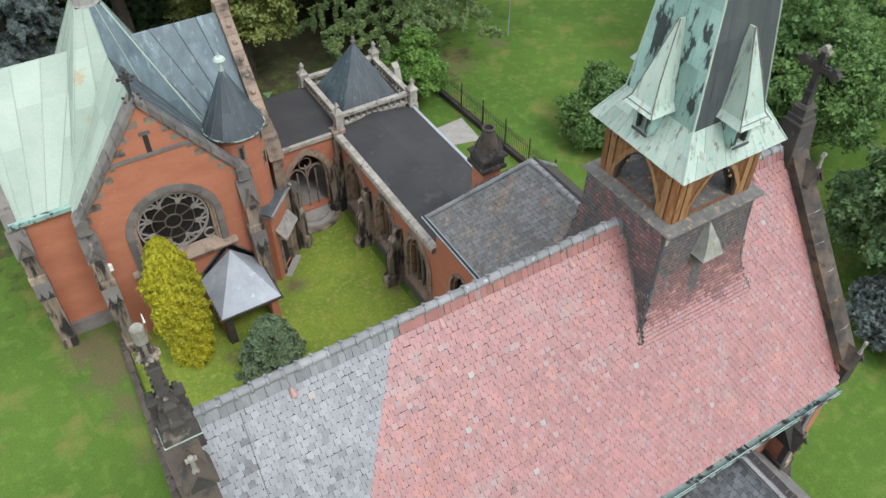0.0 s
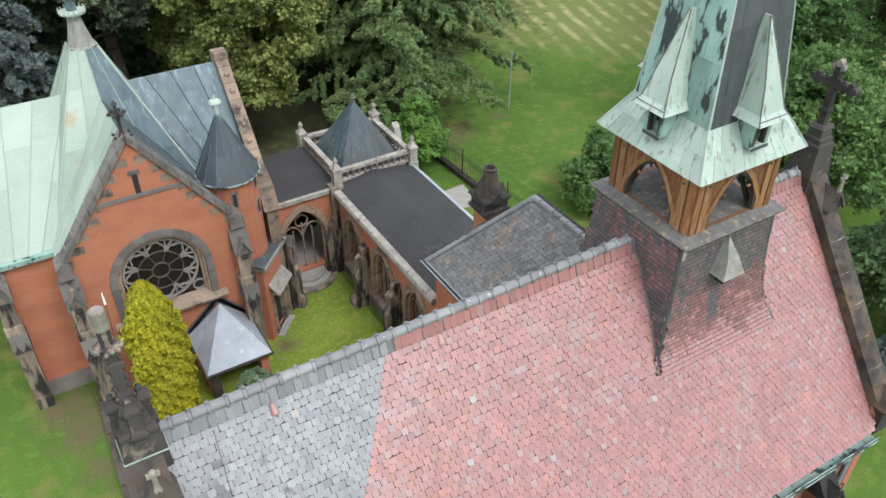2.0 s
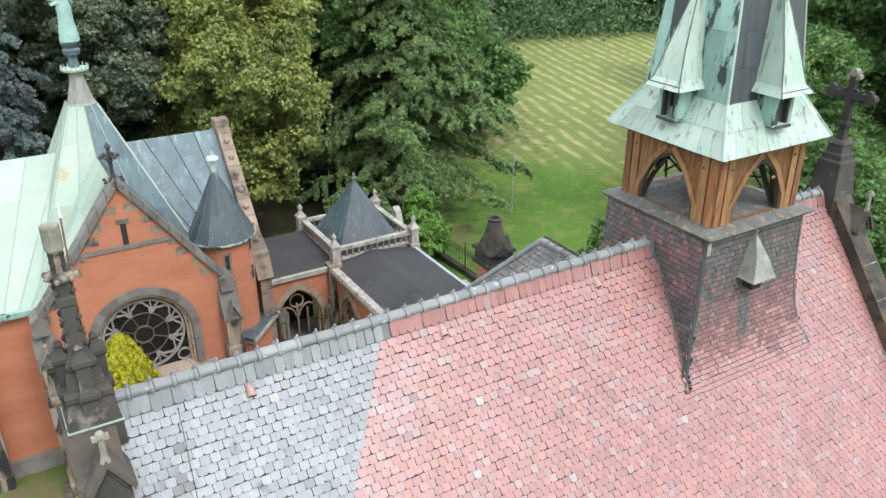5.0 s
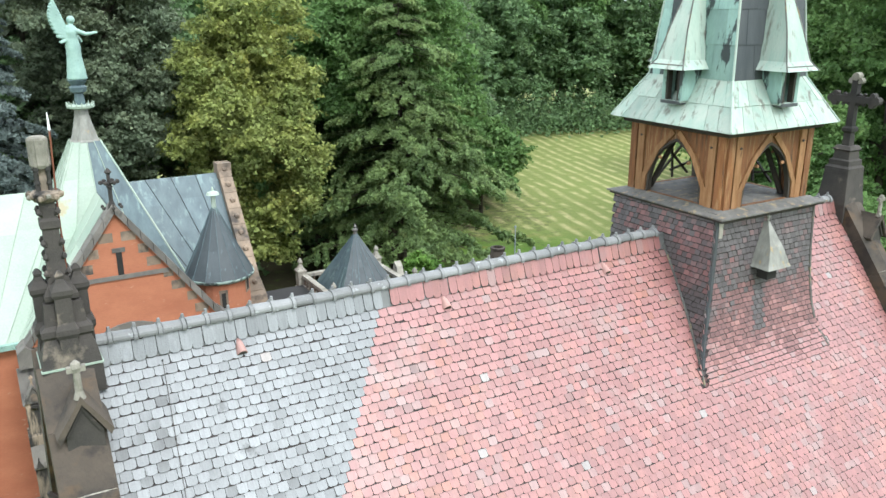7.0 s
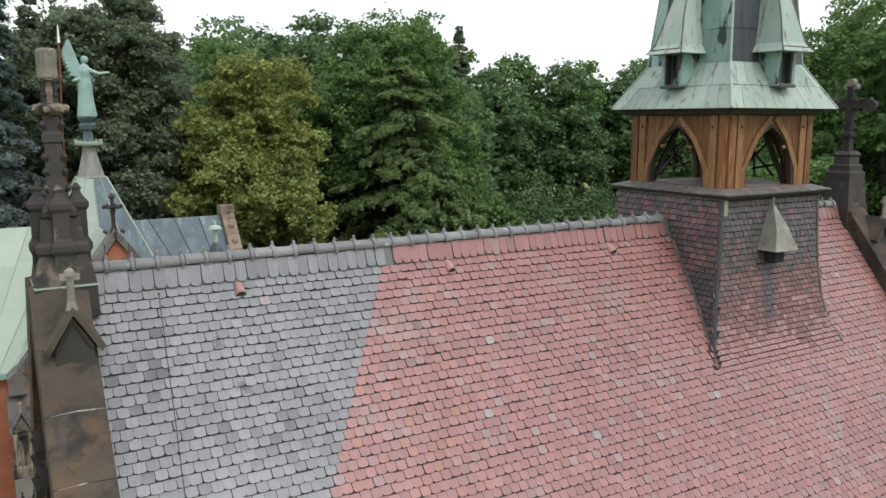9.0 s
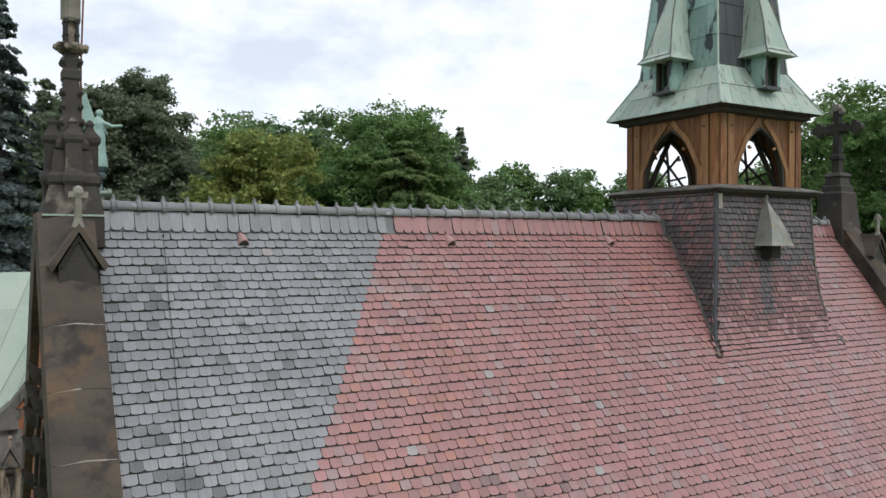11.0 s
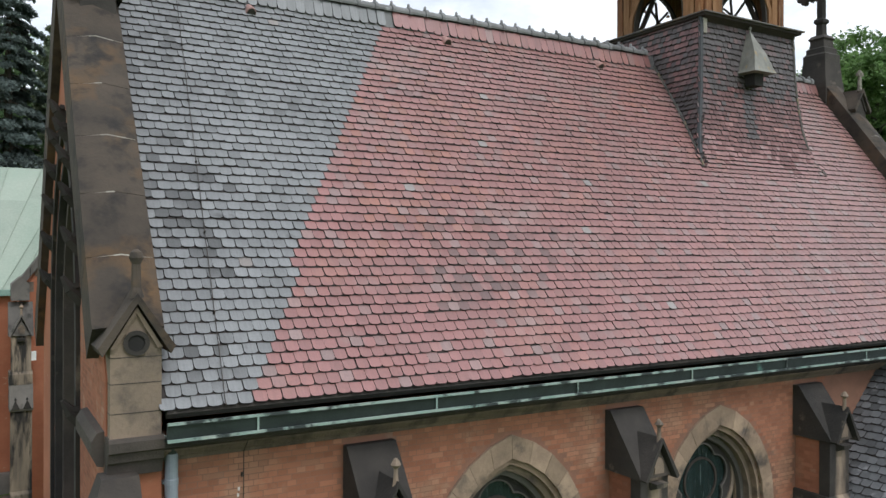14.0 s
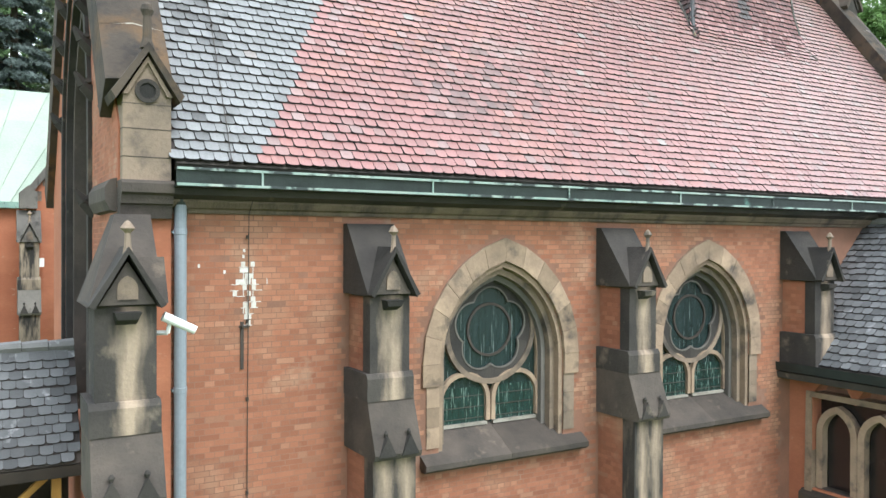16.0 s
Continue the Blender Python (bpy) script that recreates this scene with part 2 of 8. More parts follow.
mortar = surf("red_mortar", (0.285, 0.142, 0.093), (0.20, 0.108, 0.074), 0.9, (0.30, 0.20, 0.15), 1.3, 0.58, rough=0.95, soft=0.2)
limewash = surf("white_efflorescence", (0.66, 0.64, 0.61), (0.52, 0.47, 0.42), 9, rough=0.9)
verdigris = surf("verdigris_copper", (0.275, 0.345, 0.28), (0.34, 0.39, 0.325), 0.5, (0.33, 0.29, 0.19), 0.9, 0.62, rough=0.6, rand="object", amount=0.1, bscale=14, bump=0.1)
verdigris_spire = surf("streaked_verdigris", (0.27, 0.40, 0.35), (0.19, 0.29, 0.26), 1.5, (0.035, 0.045, 0.045), 2.2, 0.53, rough=0.55, rand="object", amount=0.22, bscale=14, bump=0.15, stretch=(1.6, 1.6, 0.55), soft=0.05)
verdigris_skirt = surf("pale_verdigris", (0.275, 0.365, 0.31), (0.36, 0.40, 0.345), 1.2, (0.15, 0.15, 0.125), 1.7, 0.56, soft=0.12, rough=0.6, rand="object", amount=0.18, bscale=14, bump=0.15, stretch=(3.2, 3.2, 0.5))
copper_dark = surf("blackened_copper", (0.045, 0.05, 0.055), (0.07, 0.075, 0.078), 1.2, (0.35, 0.42, 0.39), 7.0, 0.71, rough=0.5, rand="object", amount=0.2, bscale=14, bump=0.15, stretch=(3, 3, 0.5))
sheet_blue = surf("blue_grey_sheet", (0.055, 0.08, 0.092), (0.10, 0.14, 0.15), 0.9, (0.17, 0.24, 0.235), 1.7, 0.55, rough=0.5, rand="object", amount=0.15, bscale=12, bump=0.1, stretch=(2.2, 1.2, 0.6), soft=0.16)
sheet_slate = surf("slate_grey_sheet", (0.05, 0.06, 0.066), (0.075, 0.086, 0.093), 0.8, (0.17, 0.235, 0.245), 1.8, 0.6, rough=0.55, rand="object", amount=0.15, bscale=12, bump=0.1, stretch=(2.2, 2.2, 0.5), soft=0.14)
zinc = surf("bright_zinc_sheet", (0.32, 0.345, 0.37), (0.26, 0.285, 0.31), 0.9, (0.40, 0.42, 0.44), 2, 0.6, rough=0.5, rand="object", amount=0.08, bscale=14, bump=0.08)
felt = surf("black_roofing_felt", (0.032, 0.031, 0.032), (0.042, 0.041, 0.041), 0.6, (0.058, 0.056, 0.055), 1.1, 0.6, rough=0.85, bscale=30, bump=0.15)
lead_pale = surf("pale_lead_sheet", (0.27, 0.265, 0.235), (0.17, 0.165, 0.145), 1.8, (0.30, 0.23, 0.13), 2.5, 0.6, rough=0.65, bscale=14, bump=0.2, stretch=(3, 3, 1))
lead = surf("lead_sheet", (0.145, 0.138, 0.126), (0.075, 0.071, 0.066), 1.6, (0.24, 0.19, 0.115), 2.5, 0.56, rough=0.65, bscale=14, bump=0.2, stretch=(2, 2, 1))
gutter_dark = surf("dark_patinated_gutter", (0.016, 0.022, 0.021), (0.028, 0.038, 0.035), 2, (0.10, 0.20, 0.17), 1.3, 0.7, rough=0.5, bscale=14)
gutter_rim = surf("pale_patinated_rim", (0.22, 0.32, 0.285), (0.36, 0.41, 0.37), 2.5, (0.04, 0.05, 0.05), 3, 0.5, rough=0.6)
timber = surf("weathered_orange_timber", (0.225, 0.096, 0.034), (0.14, 0.056, 0.021), 1.6, (0.06, 0.035, 0.02), 1.8, 0.56, rough=0.75, bscale=18, rand="object", amount=0.18, stretch=(6, 6, 0.6), soft=0.14, c4=(0.30, 0.18, 0.085), scale4=2.6)
timber_pale = surf("sunbleached_timber", (0.28, 0.152, 0.070), (0.19, 0.088, 0.033), 2.0, (0.075, 0.045, 0.024), 3, 0.62, rough=0.8, bscale=18, rand="object", amount=0.15, stretch=(6, 6, 0.8))
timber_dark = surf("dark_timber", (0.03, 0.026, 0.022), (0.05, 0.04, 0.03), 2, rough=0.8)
timber_yellow = surf("ochre_timber", (0.42, 0.25, 0.06), (0.34, 0.19, 0.045), 2, rough=0.75)
bark = surf("bark", (0.075, 0.06, 0.045), (0.045, 0.037, 0.03), 3, rough=0.95, bump=0.8, bscale=12, stretch=(2, 2, 0.6))
iron = surf("rusty_iron", (0.035, 0.03, 0.028), (0.06, 0.045, 0.035), 6, rough=0.7)
iron_rust = surf("red_rusty_iron", (0.20, 0.075, 0.04), (0.13, 0.05, 0.03), 6, rough=0.8)
# near-black plates stand in for unlit depth in slits, recesses and openings
void_dark = surf("unlit_opening", (0.02, 0.019, 0.018), (0.028, 0.026, 0.024), 3, rough=0.95)
pipe_paint = surf("grey_painted_pipe", (0.27, 0.305, 0.34), (0.24, 0.27, 0.30), 2, (0.22, 0.23, 0.24), 6, 0.66, rough=0.45, bscale=20, bump=0.05)
white_plastic = surf("white_plastic", (0.78, 0.78, 0.77), (0.72, 0.72, 0.71), 5, rough=0.4, bump=0.02)
concrete = surf("pale_concrete", (0.33, 0.31, 0.28), (0.26, 0.245, 0.22), 2, rough=0.95)
plinth_band = surf("grey_plinth_stone", (0.19, 0.175, 0.155), (0.13, 0.12, 0.11), 1.5, rough=0.95, rand="object", amount=0.1)
glass_lead = surf("leaded_glass", (0.010, 0.021, 0.022), (0.022, 0.038, 0.040), 1.2, (0.17, 0.21, 0.21), 3.0, 0.63, rough=0.22, bscale=20, bump=0.5, stretch=(11, 11, 0.35), spec=0.6, soft=0.03)
glass_teal = surf("teal_glass", (0.016, 0.046, 0.040), (0.009, 0.022, 0.021), 3, (0.17, 0.24, 0.21), 5.0, 0.57, rough=0.22, bscale=20, bump=0.5, stretch=(8, 8, 0.7), spec=0.6)
glass_black = surf("dark_glass", (0.012, 0.011, 0.011), (0.02, 0.017, 0.016), 3, rough=0.2, bump=0.1, spec=0.6)


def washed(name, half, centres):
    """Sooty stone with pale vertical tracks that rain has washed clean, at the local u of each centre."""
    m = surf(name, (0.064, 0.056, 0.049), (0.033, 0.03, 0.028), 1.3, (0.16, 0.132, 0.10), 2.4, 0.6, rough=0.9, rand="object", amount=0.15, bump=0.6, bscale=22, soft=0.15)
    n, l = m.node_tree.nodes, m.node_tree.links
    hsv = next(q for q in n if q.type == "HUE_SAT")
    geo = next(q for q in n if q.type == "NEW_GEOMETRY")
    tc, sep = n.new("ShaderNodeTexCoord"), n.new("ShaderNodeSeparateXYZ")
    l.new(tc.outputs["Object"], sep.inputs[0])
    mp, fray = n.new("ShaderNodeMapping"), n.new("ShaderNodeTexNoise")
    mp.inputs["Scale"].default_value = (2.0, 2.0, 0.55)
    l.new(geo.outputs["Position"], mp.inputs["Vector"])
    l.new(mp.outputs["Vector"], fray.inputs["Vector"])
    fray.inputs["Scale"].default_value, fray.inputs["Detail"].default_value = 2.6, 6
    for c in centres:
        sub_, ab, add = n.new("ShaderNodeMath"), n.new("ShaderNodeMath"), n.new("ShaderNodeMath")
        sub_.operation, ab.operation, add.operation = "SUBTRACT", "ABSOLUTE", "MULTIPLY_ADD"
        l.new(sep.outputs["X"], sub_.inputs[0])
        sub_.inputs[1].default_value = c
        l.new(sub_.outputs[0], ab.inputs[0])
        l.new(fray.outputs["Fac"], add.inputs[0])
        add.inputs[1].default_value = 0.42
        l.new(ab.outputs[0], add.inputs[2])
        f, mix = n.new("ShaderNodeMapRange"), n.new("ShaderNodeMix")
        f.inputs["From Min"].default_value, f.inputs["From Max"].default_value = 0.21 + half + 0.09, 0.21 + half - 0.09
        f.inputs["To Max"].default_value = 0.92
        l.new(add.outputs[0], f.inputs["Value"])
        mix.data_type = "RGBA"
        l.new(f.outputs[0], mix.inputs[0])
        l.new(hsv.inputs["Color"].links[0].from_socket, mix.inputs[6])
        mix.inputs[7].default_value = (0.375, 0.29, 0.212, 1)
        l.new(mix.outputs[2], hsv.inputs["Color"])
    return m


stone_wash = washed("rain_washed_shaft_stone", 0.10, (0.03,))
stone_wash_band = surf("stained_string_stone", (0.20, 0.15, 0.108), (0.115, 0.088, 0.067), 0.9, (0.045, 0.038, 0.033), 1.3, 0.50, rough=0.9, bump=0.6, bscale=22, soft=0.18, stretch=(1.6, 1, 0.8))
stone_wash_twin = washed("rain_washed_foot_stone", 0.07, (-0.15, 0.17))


def leaf_mat(name, a, b, c=None, amount=0.35, trans=0.3):
    m = surf(name, a, b, 0.35, c, 0.8, 0.58, rough=0.6, rand="island", amount=amount, bump=0.0, bscale=3, spec=0.25, soft=0.2)
    n, l = m.node_tree.nodes, m.node_tree.links
    b_, out = n["Principled BSDF"], n["Material Output"]
    tr, mx = n.new("ShaderNodeBsdfTranslucent"), n.new("ShaderNodeMixShader")
    l.new(b_.inputs["Base Color"].links[0].from_socket, tr.inputs["Color"])
    mx.inputs[0].default_value = trans
    l.new(b_.outputs[0], mx.inputs[1])
    l.new(tr.outputs[0], mx.inputs[2])
    l.new(mx.outputs[0], out.inputs["Surface"])
    return m


leaf_green = leaf_mat("broad_leaf", (0.155, 0.25, 0.078), (0.105, 0.195, 0.062), (0.195, 0.27, 0.085), trans=0.45)
leaf_deep = leaf_mat("deep_green_leaf", (0.158, 0.24, 0.102), (0.115, 0.195, 0.086), (0.195, 0.258, 0.102), trans=0.45)
leaf_linden = leaf_mat("yellowing_linden_leaf", (0.30, 0.325, 0.09), (0.19, 0.235, 0.072), (0.46, 0.43, 0.115), trans=0.4)
leaf_larch = leaf_mat("larch_needle", (0.205, 0.28, 0.10), (0.145, 0.215, 0.085), (0.28, 0.32, 0.11), trans=0.45)
leaf_pine = leaf_mat("pine_needle", (0.185, 0.22, 0.135), (0.14, 0.182, 0.113), (0.22, 0.24, 0.122), trans=0.45)
leaf_blue = leaf_mat("blue_spruce_needle", (0.165, 0.20, 0.185), (0.118, 0.152, 0.14), trans=0.4)
leaf_shrub = leaf_mat("shrub_needle", (0.24, 0.31, 0.18), (0.175, 0.245, 0.135), trans=0.4)
leaf_thuja = leaf_mat("golden_thuja_leaf", (0.45, 0.41, 0.02), (0.30, 0.30, 0.02), (0.56, 0.49, 0.03))
leaf_bright = leaf_mat("fresh_green_leaf", (0.16, 0.28, 0.055), (0.10, 0.20, 0.04))


# ---- mesh helpers ----
def box(bm, x0, x1, y0, y1, z0, z1):
    v = [bm.verts.new((x, y, z)) for z in (z0, z1) for x, y in ((x0, y0), (x1, y0), (x1, y1), (x0, y1))]
    for f in ((0, 3, 2, 1), (4, 5, 6, 7), (0, 1, 5, 4), (1, 2, 6, 5), (2, 3, 7, 6), (3, 0, 4, 7)):
        bm.faces.new([v[i] for i in f])


def prism(bm, pts, a0, a1, axis="y"):
    """A polygon (two coordinates a point) drawn out along an axis from a0 to a1."""
    def at(p, a):
        return {"x": (a, p[0], p[1]), "y": (p[0], a, p[1]), "z": (p[0], p[1], a)}[axis]
    lo, hi = [bm.verts.new(at(p, a0)) for p in pts], [bm.verts.new(at(p, a1)) for p in pts]
    n = len(pts)
    fs = [bm.faces.new(lo), bm.faces.new(hi[::-1])]
    for i in range(n):
        fs.append(bm.faces.new((lo[i], hi[i], hi[(i + 1) % n], lo[(i + 1) % n])))
    bmesh.ops.recalc_face_normals(bm, faces=fs)


def hexa(bm, bottom, top):
    lo, hi = [bm.verts.new(p) for p in bottom], [bm.verts.new(p) for p in top]
    n = len(lo)
    fs = [bm.faces.new(lo), bm.faces.new(hi)]
    for i in range(n):
        fs.append(bm.faces.new((lo[i], lo[(i + 1) % n], hi[(i + 1) % n], hi[i])))
    bmesh.ops.recalc_face_normals(bm, faces=fs)


def slab(bm, pts, t):
    """A flat polygon in space, given thickness t against its normal."""
    p = [Vector(q) for q in pts]
    nrm = (p[1] - p[0]).cross(p[2] - p[0]).normalized()
    hexa(bm, [q - nrm * t for q in p], p)


def cone(bm, p0, p1, r0, r1, n=10, turn=0.0):
    p0, p1 = Vector(p0), Vector(p1)
    d = (p1 - p0).normalized()
    a = d.orthogonal().normalized() if abs(d.z) < 0.99 else Vector((1, 0, 0))
    b = d.cross(a)
    rings = []
    for p, r in ((p0, r0), (p1, r1)):
        rings.append([bm.verts.new(p + (a * math.cos(turn + 2 * math.pi * i / n) + b * math.sin(turn + 2 * math.pi * i / n)) * max(r, 0.002)) for i in range(n)])
    for i in range(n):
        bm.faces.new((rings[0][i], rings[0][(i + 1) % n], rings[1][(i + 1) % n], rings[1][i]))
    bm.faces.new(rings[0][::-1])
    bm.faces.new(rings[1])


def lathe(bm, c, prof, n=12, turn=0.0, square=False):
    """Rings of (radius, height) round the upright through c; square: four sides, radius to the side."""
    if square:
        n, turn = 4, math.pi / 4
    k = math.sqrt(2) if square else 1.0
    rings = [[bm.verts.new((c[0] + k * r * math.cos(turn + 2 * math.pi * i / n), c[1] + k * r * math.sin(turn + 2 * math.pi * i / n), z)) for i in range(n)] for r, z in prof]
    for lo, hi in zip(rings, rings[1:]):
        for i in range(n):
            bm.faces.new((lo[i], lo[(i + 1) % n], hi[(i + 1) % n], hi[i]))
    bm.faces.new(rings[0][::-1])
    bm.faces.new(rings[-1])


def bar(bm, pts, w, y0, y1, closed=False):
    """A bar of width w along points (u, z) of an upright plane, from depth y0 to y1."""
    p = [Vector((u, z)) for u, z in pts]
    n = len(p)
    sec = []
    for i in range(n):
        a = p[(i - 1) % n] if closed or i > 0 else p[i]
        b = p[(i + 1) % n] if closed or i < n - 1 else p[i]
        t = (b - a).normalized()
        nn = Vector((-t.y, t.x)) * w / 2
        sec.append([bm.verts.new((q.x, y, q.y)) for q, y in ((p[i] - nn, y0), (p[i] + nn, y0), (p[i] + nn, y1), (p[i] - nn, y1))])
    for i in range(n if closed else n - 1):
        s, e = sec[i], sec[(i + 1) % n]
        for k in range(4):
            bm.faces.new((s[k], s[(k + 1) % 4], e[(k + 1) % 4], e[k]))
    if not closed:
        bm.faces.new(sec[0][::-1])
        bm.faces.new(sec[-1])


def tube(bm, pts, r, n=6):
    """A round bar through the points, in one piece."""
    pts = [Vector(p) for p in pts]
    rings, side = [], None
    for i, p in enumerate(pts):
        d = (pts[min(i + 1, len(pts) - 1)] - pts[max(i - 1, 0)]).normalized()
        a = d.orthogonal().normalized() if side is None else (side - d * side.dot(d)).normalized()
        side, b = a, d.cross(a)
        rings.append([bm.verts.new(p + (a * math.cos(2 * math.pi * k / n) + b * math.sin(2 * math.pi * k / n)) * r) for k in range(n)])
    for lo, hi in zip(rings, rings[1:]):
        for k in range(n):
            bm.faces.new((lo[k], lo[(k + 1) % n], hi[(k + 1) % n], hi[k]))
    bm.faces.new(rings[0][::-1])
    bm.faces.new(rings[-1])


def ring_pts(u, z, r, n=24, a0=0.0, a1=360.0):
    return [(u + r * math.cos(radians(a0 + (a1 - a0) * i / n)), z + r * math.sin(radians(a0 + (a1 - a0) * i / n))) for i in range(n + (0 if a1 - a0 >= 360 else 1))]


def arch_z(u, a, h):
    """Height of a pointed arch of half width a and rise h, over its springing, at u."""
    r = (a * a + h * h) / (2 * a)
    return math.sqrt(max(0.0, r * r - (min(abs(u), a) + r - a) ** 2))


def arch_pts(uc, zs, a, h, n=8):
    r = (a * a + h * h) / (2 * a)
    top = math.atan2(h, r - a) if r > a else math.pi / 2
    left = [(uc + (r - a) - r * math.cos(top * i / n), zs + r * math.sin(top * i / n)) for i in range(n + 1)]
    return left + [(2 * uc - u, z) for u, z in left[-2::-1]]


def pierced(bm, u0, u1, z0, top, thick, holes, extra=()):
    """An upright wall in the local plane: its face at y = 0, thick behind it, its upper edge top(u), with pointed holes (centre, half, sill, springing, rise)."""
    us = {u0, u1, *extra}
    for c, a, s, sp, h in holes:
        us |= {c + a * math.sin(math.pi / 2 * i / 8) for i in range(-7, 8)} | {c - a, c + a}
    us = sorted(u for u in us if u0 <= u <= u1)

    born = []
    edges = {u0, u1} | {c + k * a for c, a, *_ in holes for k in (-1, 1)}

    def quad(a, b, left, right):
        lo, hi = [bm.verts.new(p) for p in a], [bm.verts.new(p) for p in b]
        born.extend(lo + hi)
        bm.faces.new(lo)
        bm.faces.new(hi[::-1])
        for i in range(4):
            if (i == 1 and not right) or (i == 3 and not left):
                continue
            bm.faces.new((lo[i], hi[i], hi[(i + 1) % 4], lo[(i + 1) % 4]))
    for a, b in zip(us, us[1:]):
        if b - a < 1e-5:
            continue
        m = (a + b) / 2
        hole = next((q for q in holes if abs(m - q[0]) < q[1]), None)
        spans = [((z0, z0), (top(a), top(b)))]
        if hole:
            c, w, s, sp, h = hole
            spans = [((z0, z0), (s, s)), ((sp + arch_z(a - c, w, h), sp + arch_z(b - c, w, h)), (top(a), top(b)))]
        for (la, lb), (ta, tb) in spans:
            if ta - la > 1e-3 or tb - lb > 1e-3:
                le, re = (not hole and any(abs(a - e) < 1e-6 for e in edges)), (not hole and any(abs(b - e) < 1e-6 for e in edges))
                quad([(a, 0, la), (b, 0, lb), (b, 0, tb), (a, 0, ta)], [(a, thick, la), (b, thick, lb), (b, thick, tb), (a, thick, ta)], le, re)
    bmesh.ops.remove_doubles(bm, verts=born, dist=1e-5)


def mesh_of(name, bm, material, smooth=False):
    me = bpy.data.meshes.new(name)
    bm.to_mesh(me)
    bm.free()
    for m in (material if isinstance(material, (list, tuple)) else [material]):
        me.materials.append(m)
    if smooth:
        for p in me.polygons:
            p.use_smooth = True
    return me


def part(name, bm, material, parent, label="", smooth=False):
    ob = new(name, mesh_of(name, bm, material, smooth))
    ob.parent = parent
    if label:
        ob["label"] = label
    return ob


def thing(name, label, category, m=None, group="", kind=""):
    ob = new(name)
    ob.empty_display_size = 0.3
    if m is not None:
        ob.matrix_basis = m
    return tagged(ob, label, category, group, kind)


def solo(name, bm, material, label, category, kind="", group="", smooth=False, m=None):
    ob = new(name, mesh_of(name, bm, material, smooth))
    if m is not None:
        ob.matrix_basis = m
    return tagged(ob, label, category, group, kind)


def blank():
    return bmesh.new()


def raw_mesh(name, verts, faces, material):
    """A mesh from numpy arrays of corners and of equal faces."""
    me = bpy.data.meshes.new(name)
    k = faces.shape[1]
    me.vertices.add(len(verts))
    me.vertices.foreach_set("co", verts.astype(np.float32).ravel())
    me.loops.add(faces.size)
    me.loops.foreach_set("vertex_index", faces.astype(np.int32).ravel())
    me.polygons.add(len(faces))
    me.polygons.foreach_set("loop_start", np.arange(0, faces.size, k, dtype=np.int32))
    me.materials.append(material)
    me.update(calc_edges=True)
    me.polygons.foreach_set("use_smooth", np.zeros(len(faces), dtype=bool))
    return me


# ---- tiles laid on a sloping face ----
def tile_arrays(o, across, up, nrm, width, length, tw, ex, keep=None, seed=1, jitter=0.0, drop=0.0, tail=2.3, rim=0.07):
    """Corners and faces of overlapping tiles with clipped lower corners over a face at o. keep(u, s) decides which tiles are laid."""
    rng = np.random.default_rng(seed)
    across, up, nrm, o = (np.array(v, float) for v in (across, up, nrm, o))
    shape = np.array([(-.484, tail), (-.484, .972), (-.484, .215), (-.41, rim), (-.235, 0), (.235, 0), (.41, rim), (.484, .215), (.484, .972), (.484, tail)])
    rows, cols = int(length / ex + 1e-6) + 1, int(width / tw) + 2
    vs, n = [], 0
    for r in range(rows):
        for c in range(cols):
            u, s = (c + (0.5 if r % 2 else 0.0)) * tw, r * ex
            if u < 0 or u > width or (keep and not keep(u, s)):
                continue
            du, ds, lift, tilt = rng.normal(0, 0.003 + jitter), rng.normal(0, 0.006 + jitter), 0.037 + abs(rng.normal(0, 0.003)) - drop, rng.normal(0, 0.006)
            sh = shape * (tw, ex) + (u + du, s + ds)
            h = lift - (shape[:, 1] / 1.5) * 0.037 + shape[:, 0] * tilt * 0.5
            top = o + sh[:, :1] * across + sh[:, 1:] * up + h[:, None] * nrm
            vs.append(np.concatenate((top, top - 0.025 * nrm)))
            n += 1
    if not n:
        return np.zeros((0, 3)), np.zeros((0, 4), int)
    v = np.concatenate(vs)
    one = [(0, 1, 8, 9), (1, 2, 7, 8), (2, 3, 6, 7), (3, 4, 5, 6)] + [(i, i + 10, i + 11, i + 1) for i in range(1, 8)]
    f = (np.array(one)[None] + (np.arange(n) * 20)[:, None, None]).reshape(-1, 4)
    return v, f


def tile_mesh(name, v, f, material, clean=4):
    """Tiles with dark edges: soot, with gap shadow painted in under each overlap."""
    me = raw_mesh(name, v, f, material)
    me.materials.append(tile_edge)
    me.polygons.foreach_set("material_index", np.where((np.arange(len(f)) % 11 > 0) & (np.arange(len(f)) % 11 < clean), 0, 1).astype(np.int32))
    return me


def tile_cover(name, parent, material, label, *args, **kw):
    v, f = tile_arrays(*args, **kw)
    ob = new(name, tile_mesh(name, v, f, material, 3 if "rim" in kw else 4))     # a wide rim is painted dark: soot and gap shadow
    ob.parent = parent
    return tagged(ob, label, "", "", "stuff")


# ---- the large chapel: main dimensions ----
EAVE = Vector((0, 6.65, 6.84))            # lower edge of the south roof slope
RIDGE_Y, RIDGE_Z = 11.70, 13.475
UP = Vector((0, RIDGE_Y - EAVE.y, RIDGE_Z - EAVE.z))
SLOPE = UP.length
UP.normalize()
NRM = Vector((0, -UP.z, UP.y))
WALL_Y, NAVE_E, ROOF_W, ROOF_E = 6.95, 19.75, 0.28, 19.75
TW, EX = 0.186, 0.171


def on_roof(x, s, off=0.0):
    return Vector((x, EAVE.y, EAVE.z)) + UP * s + NRM * off


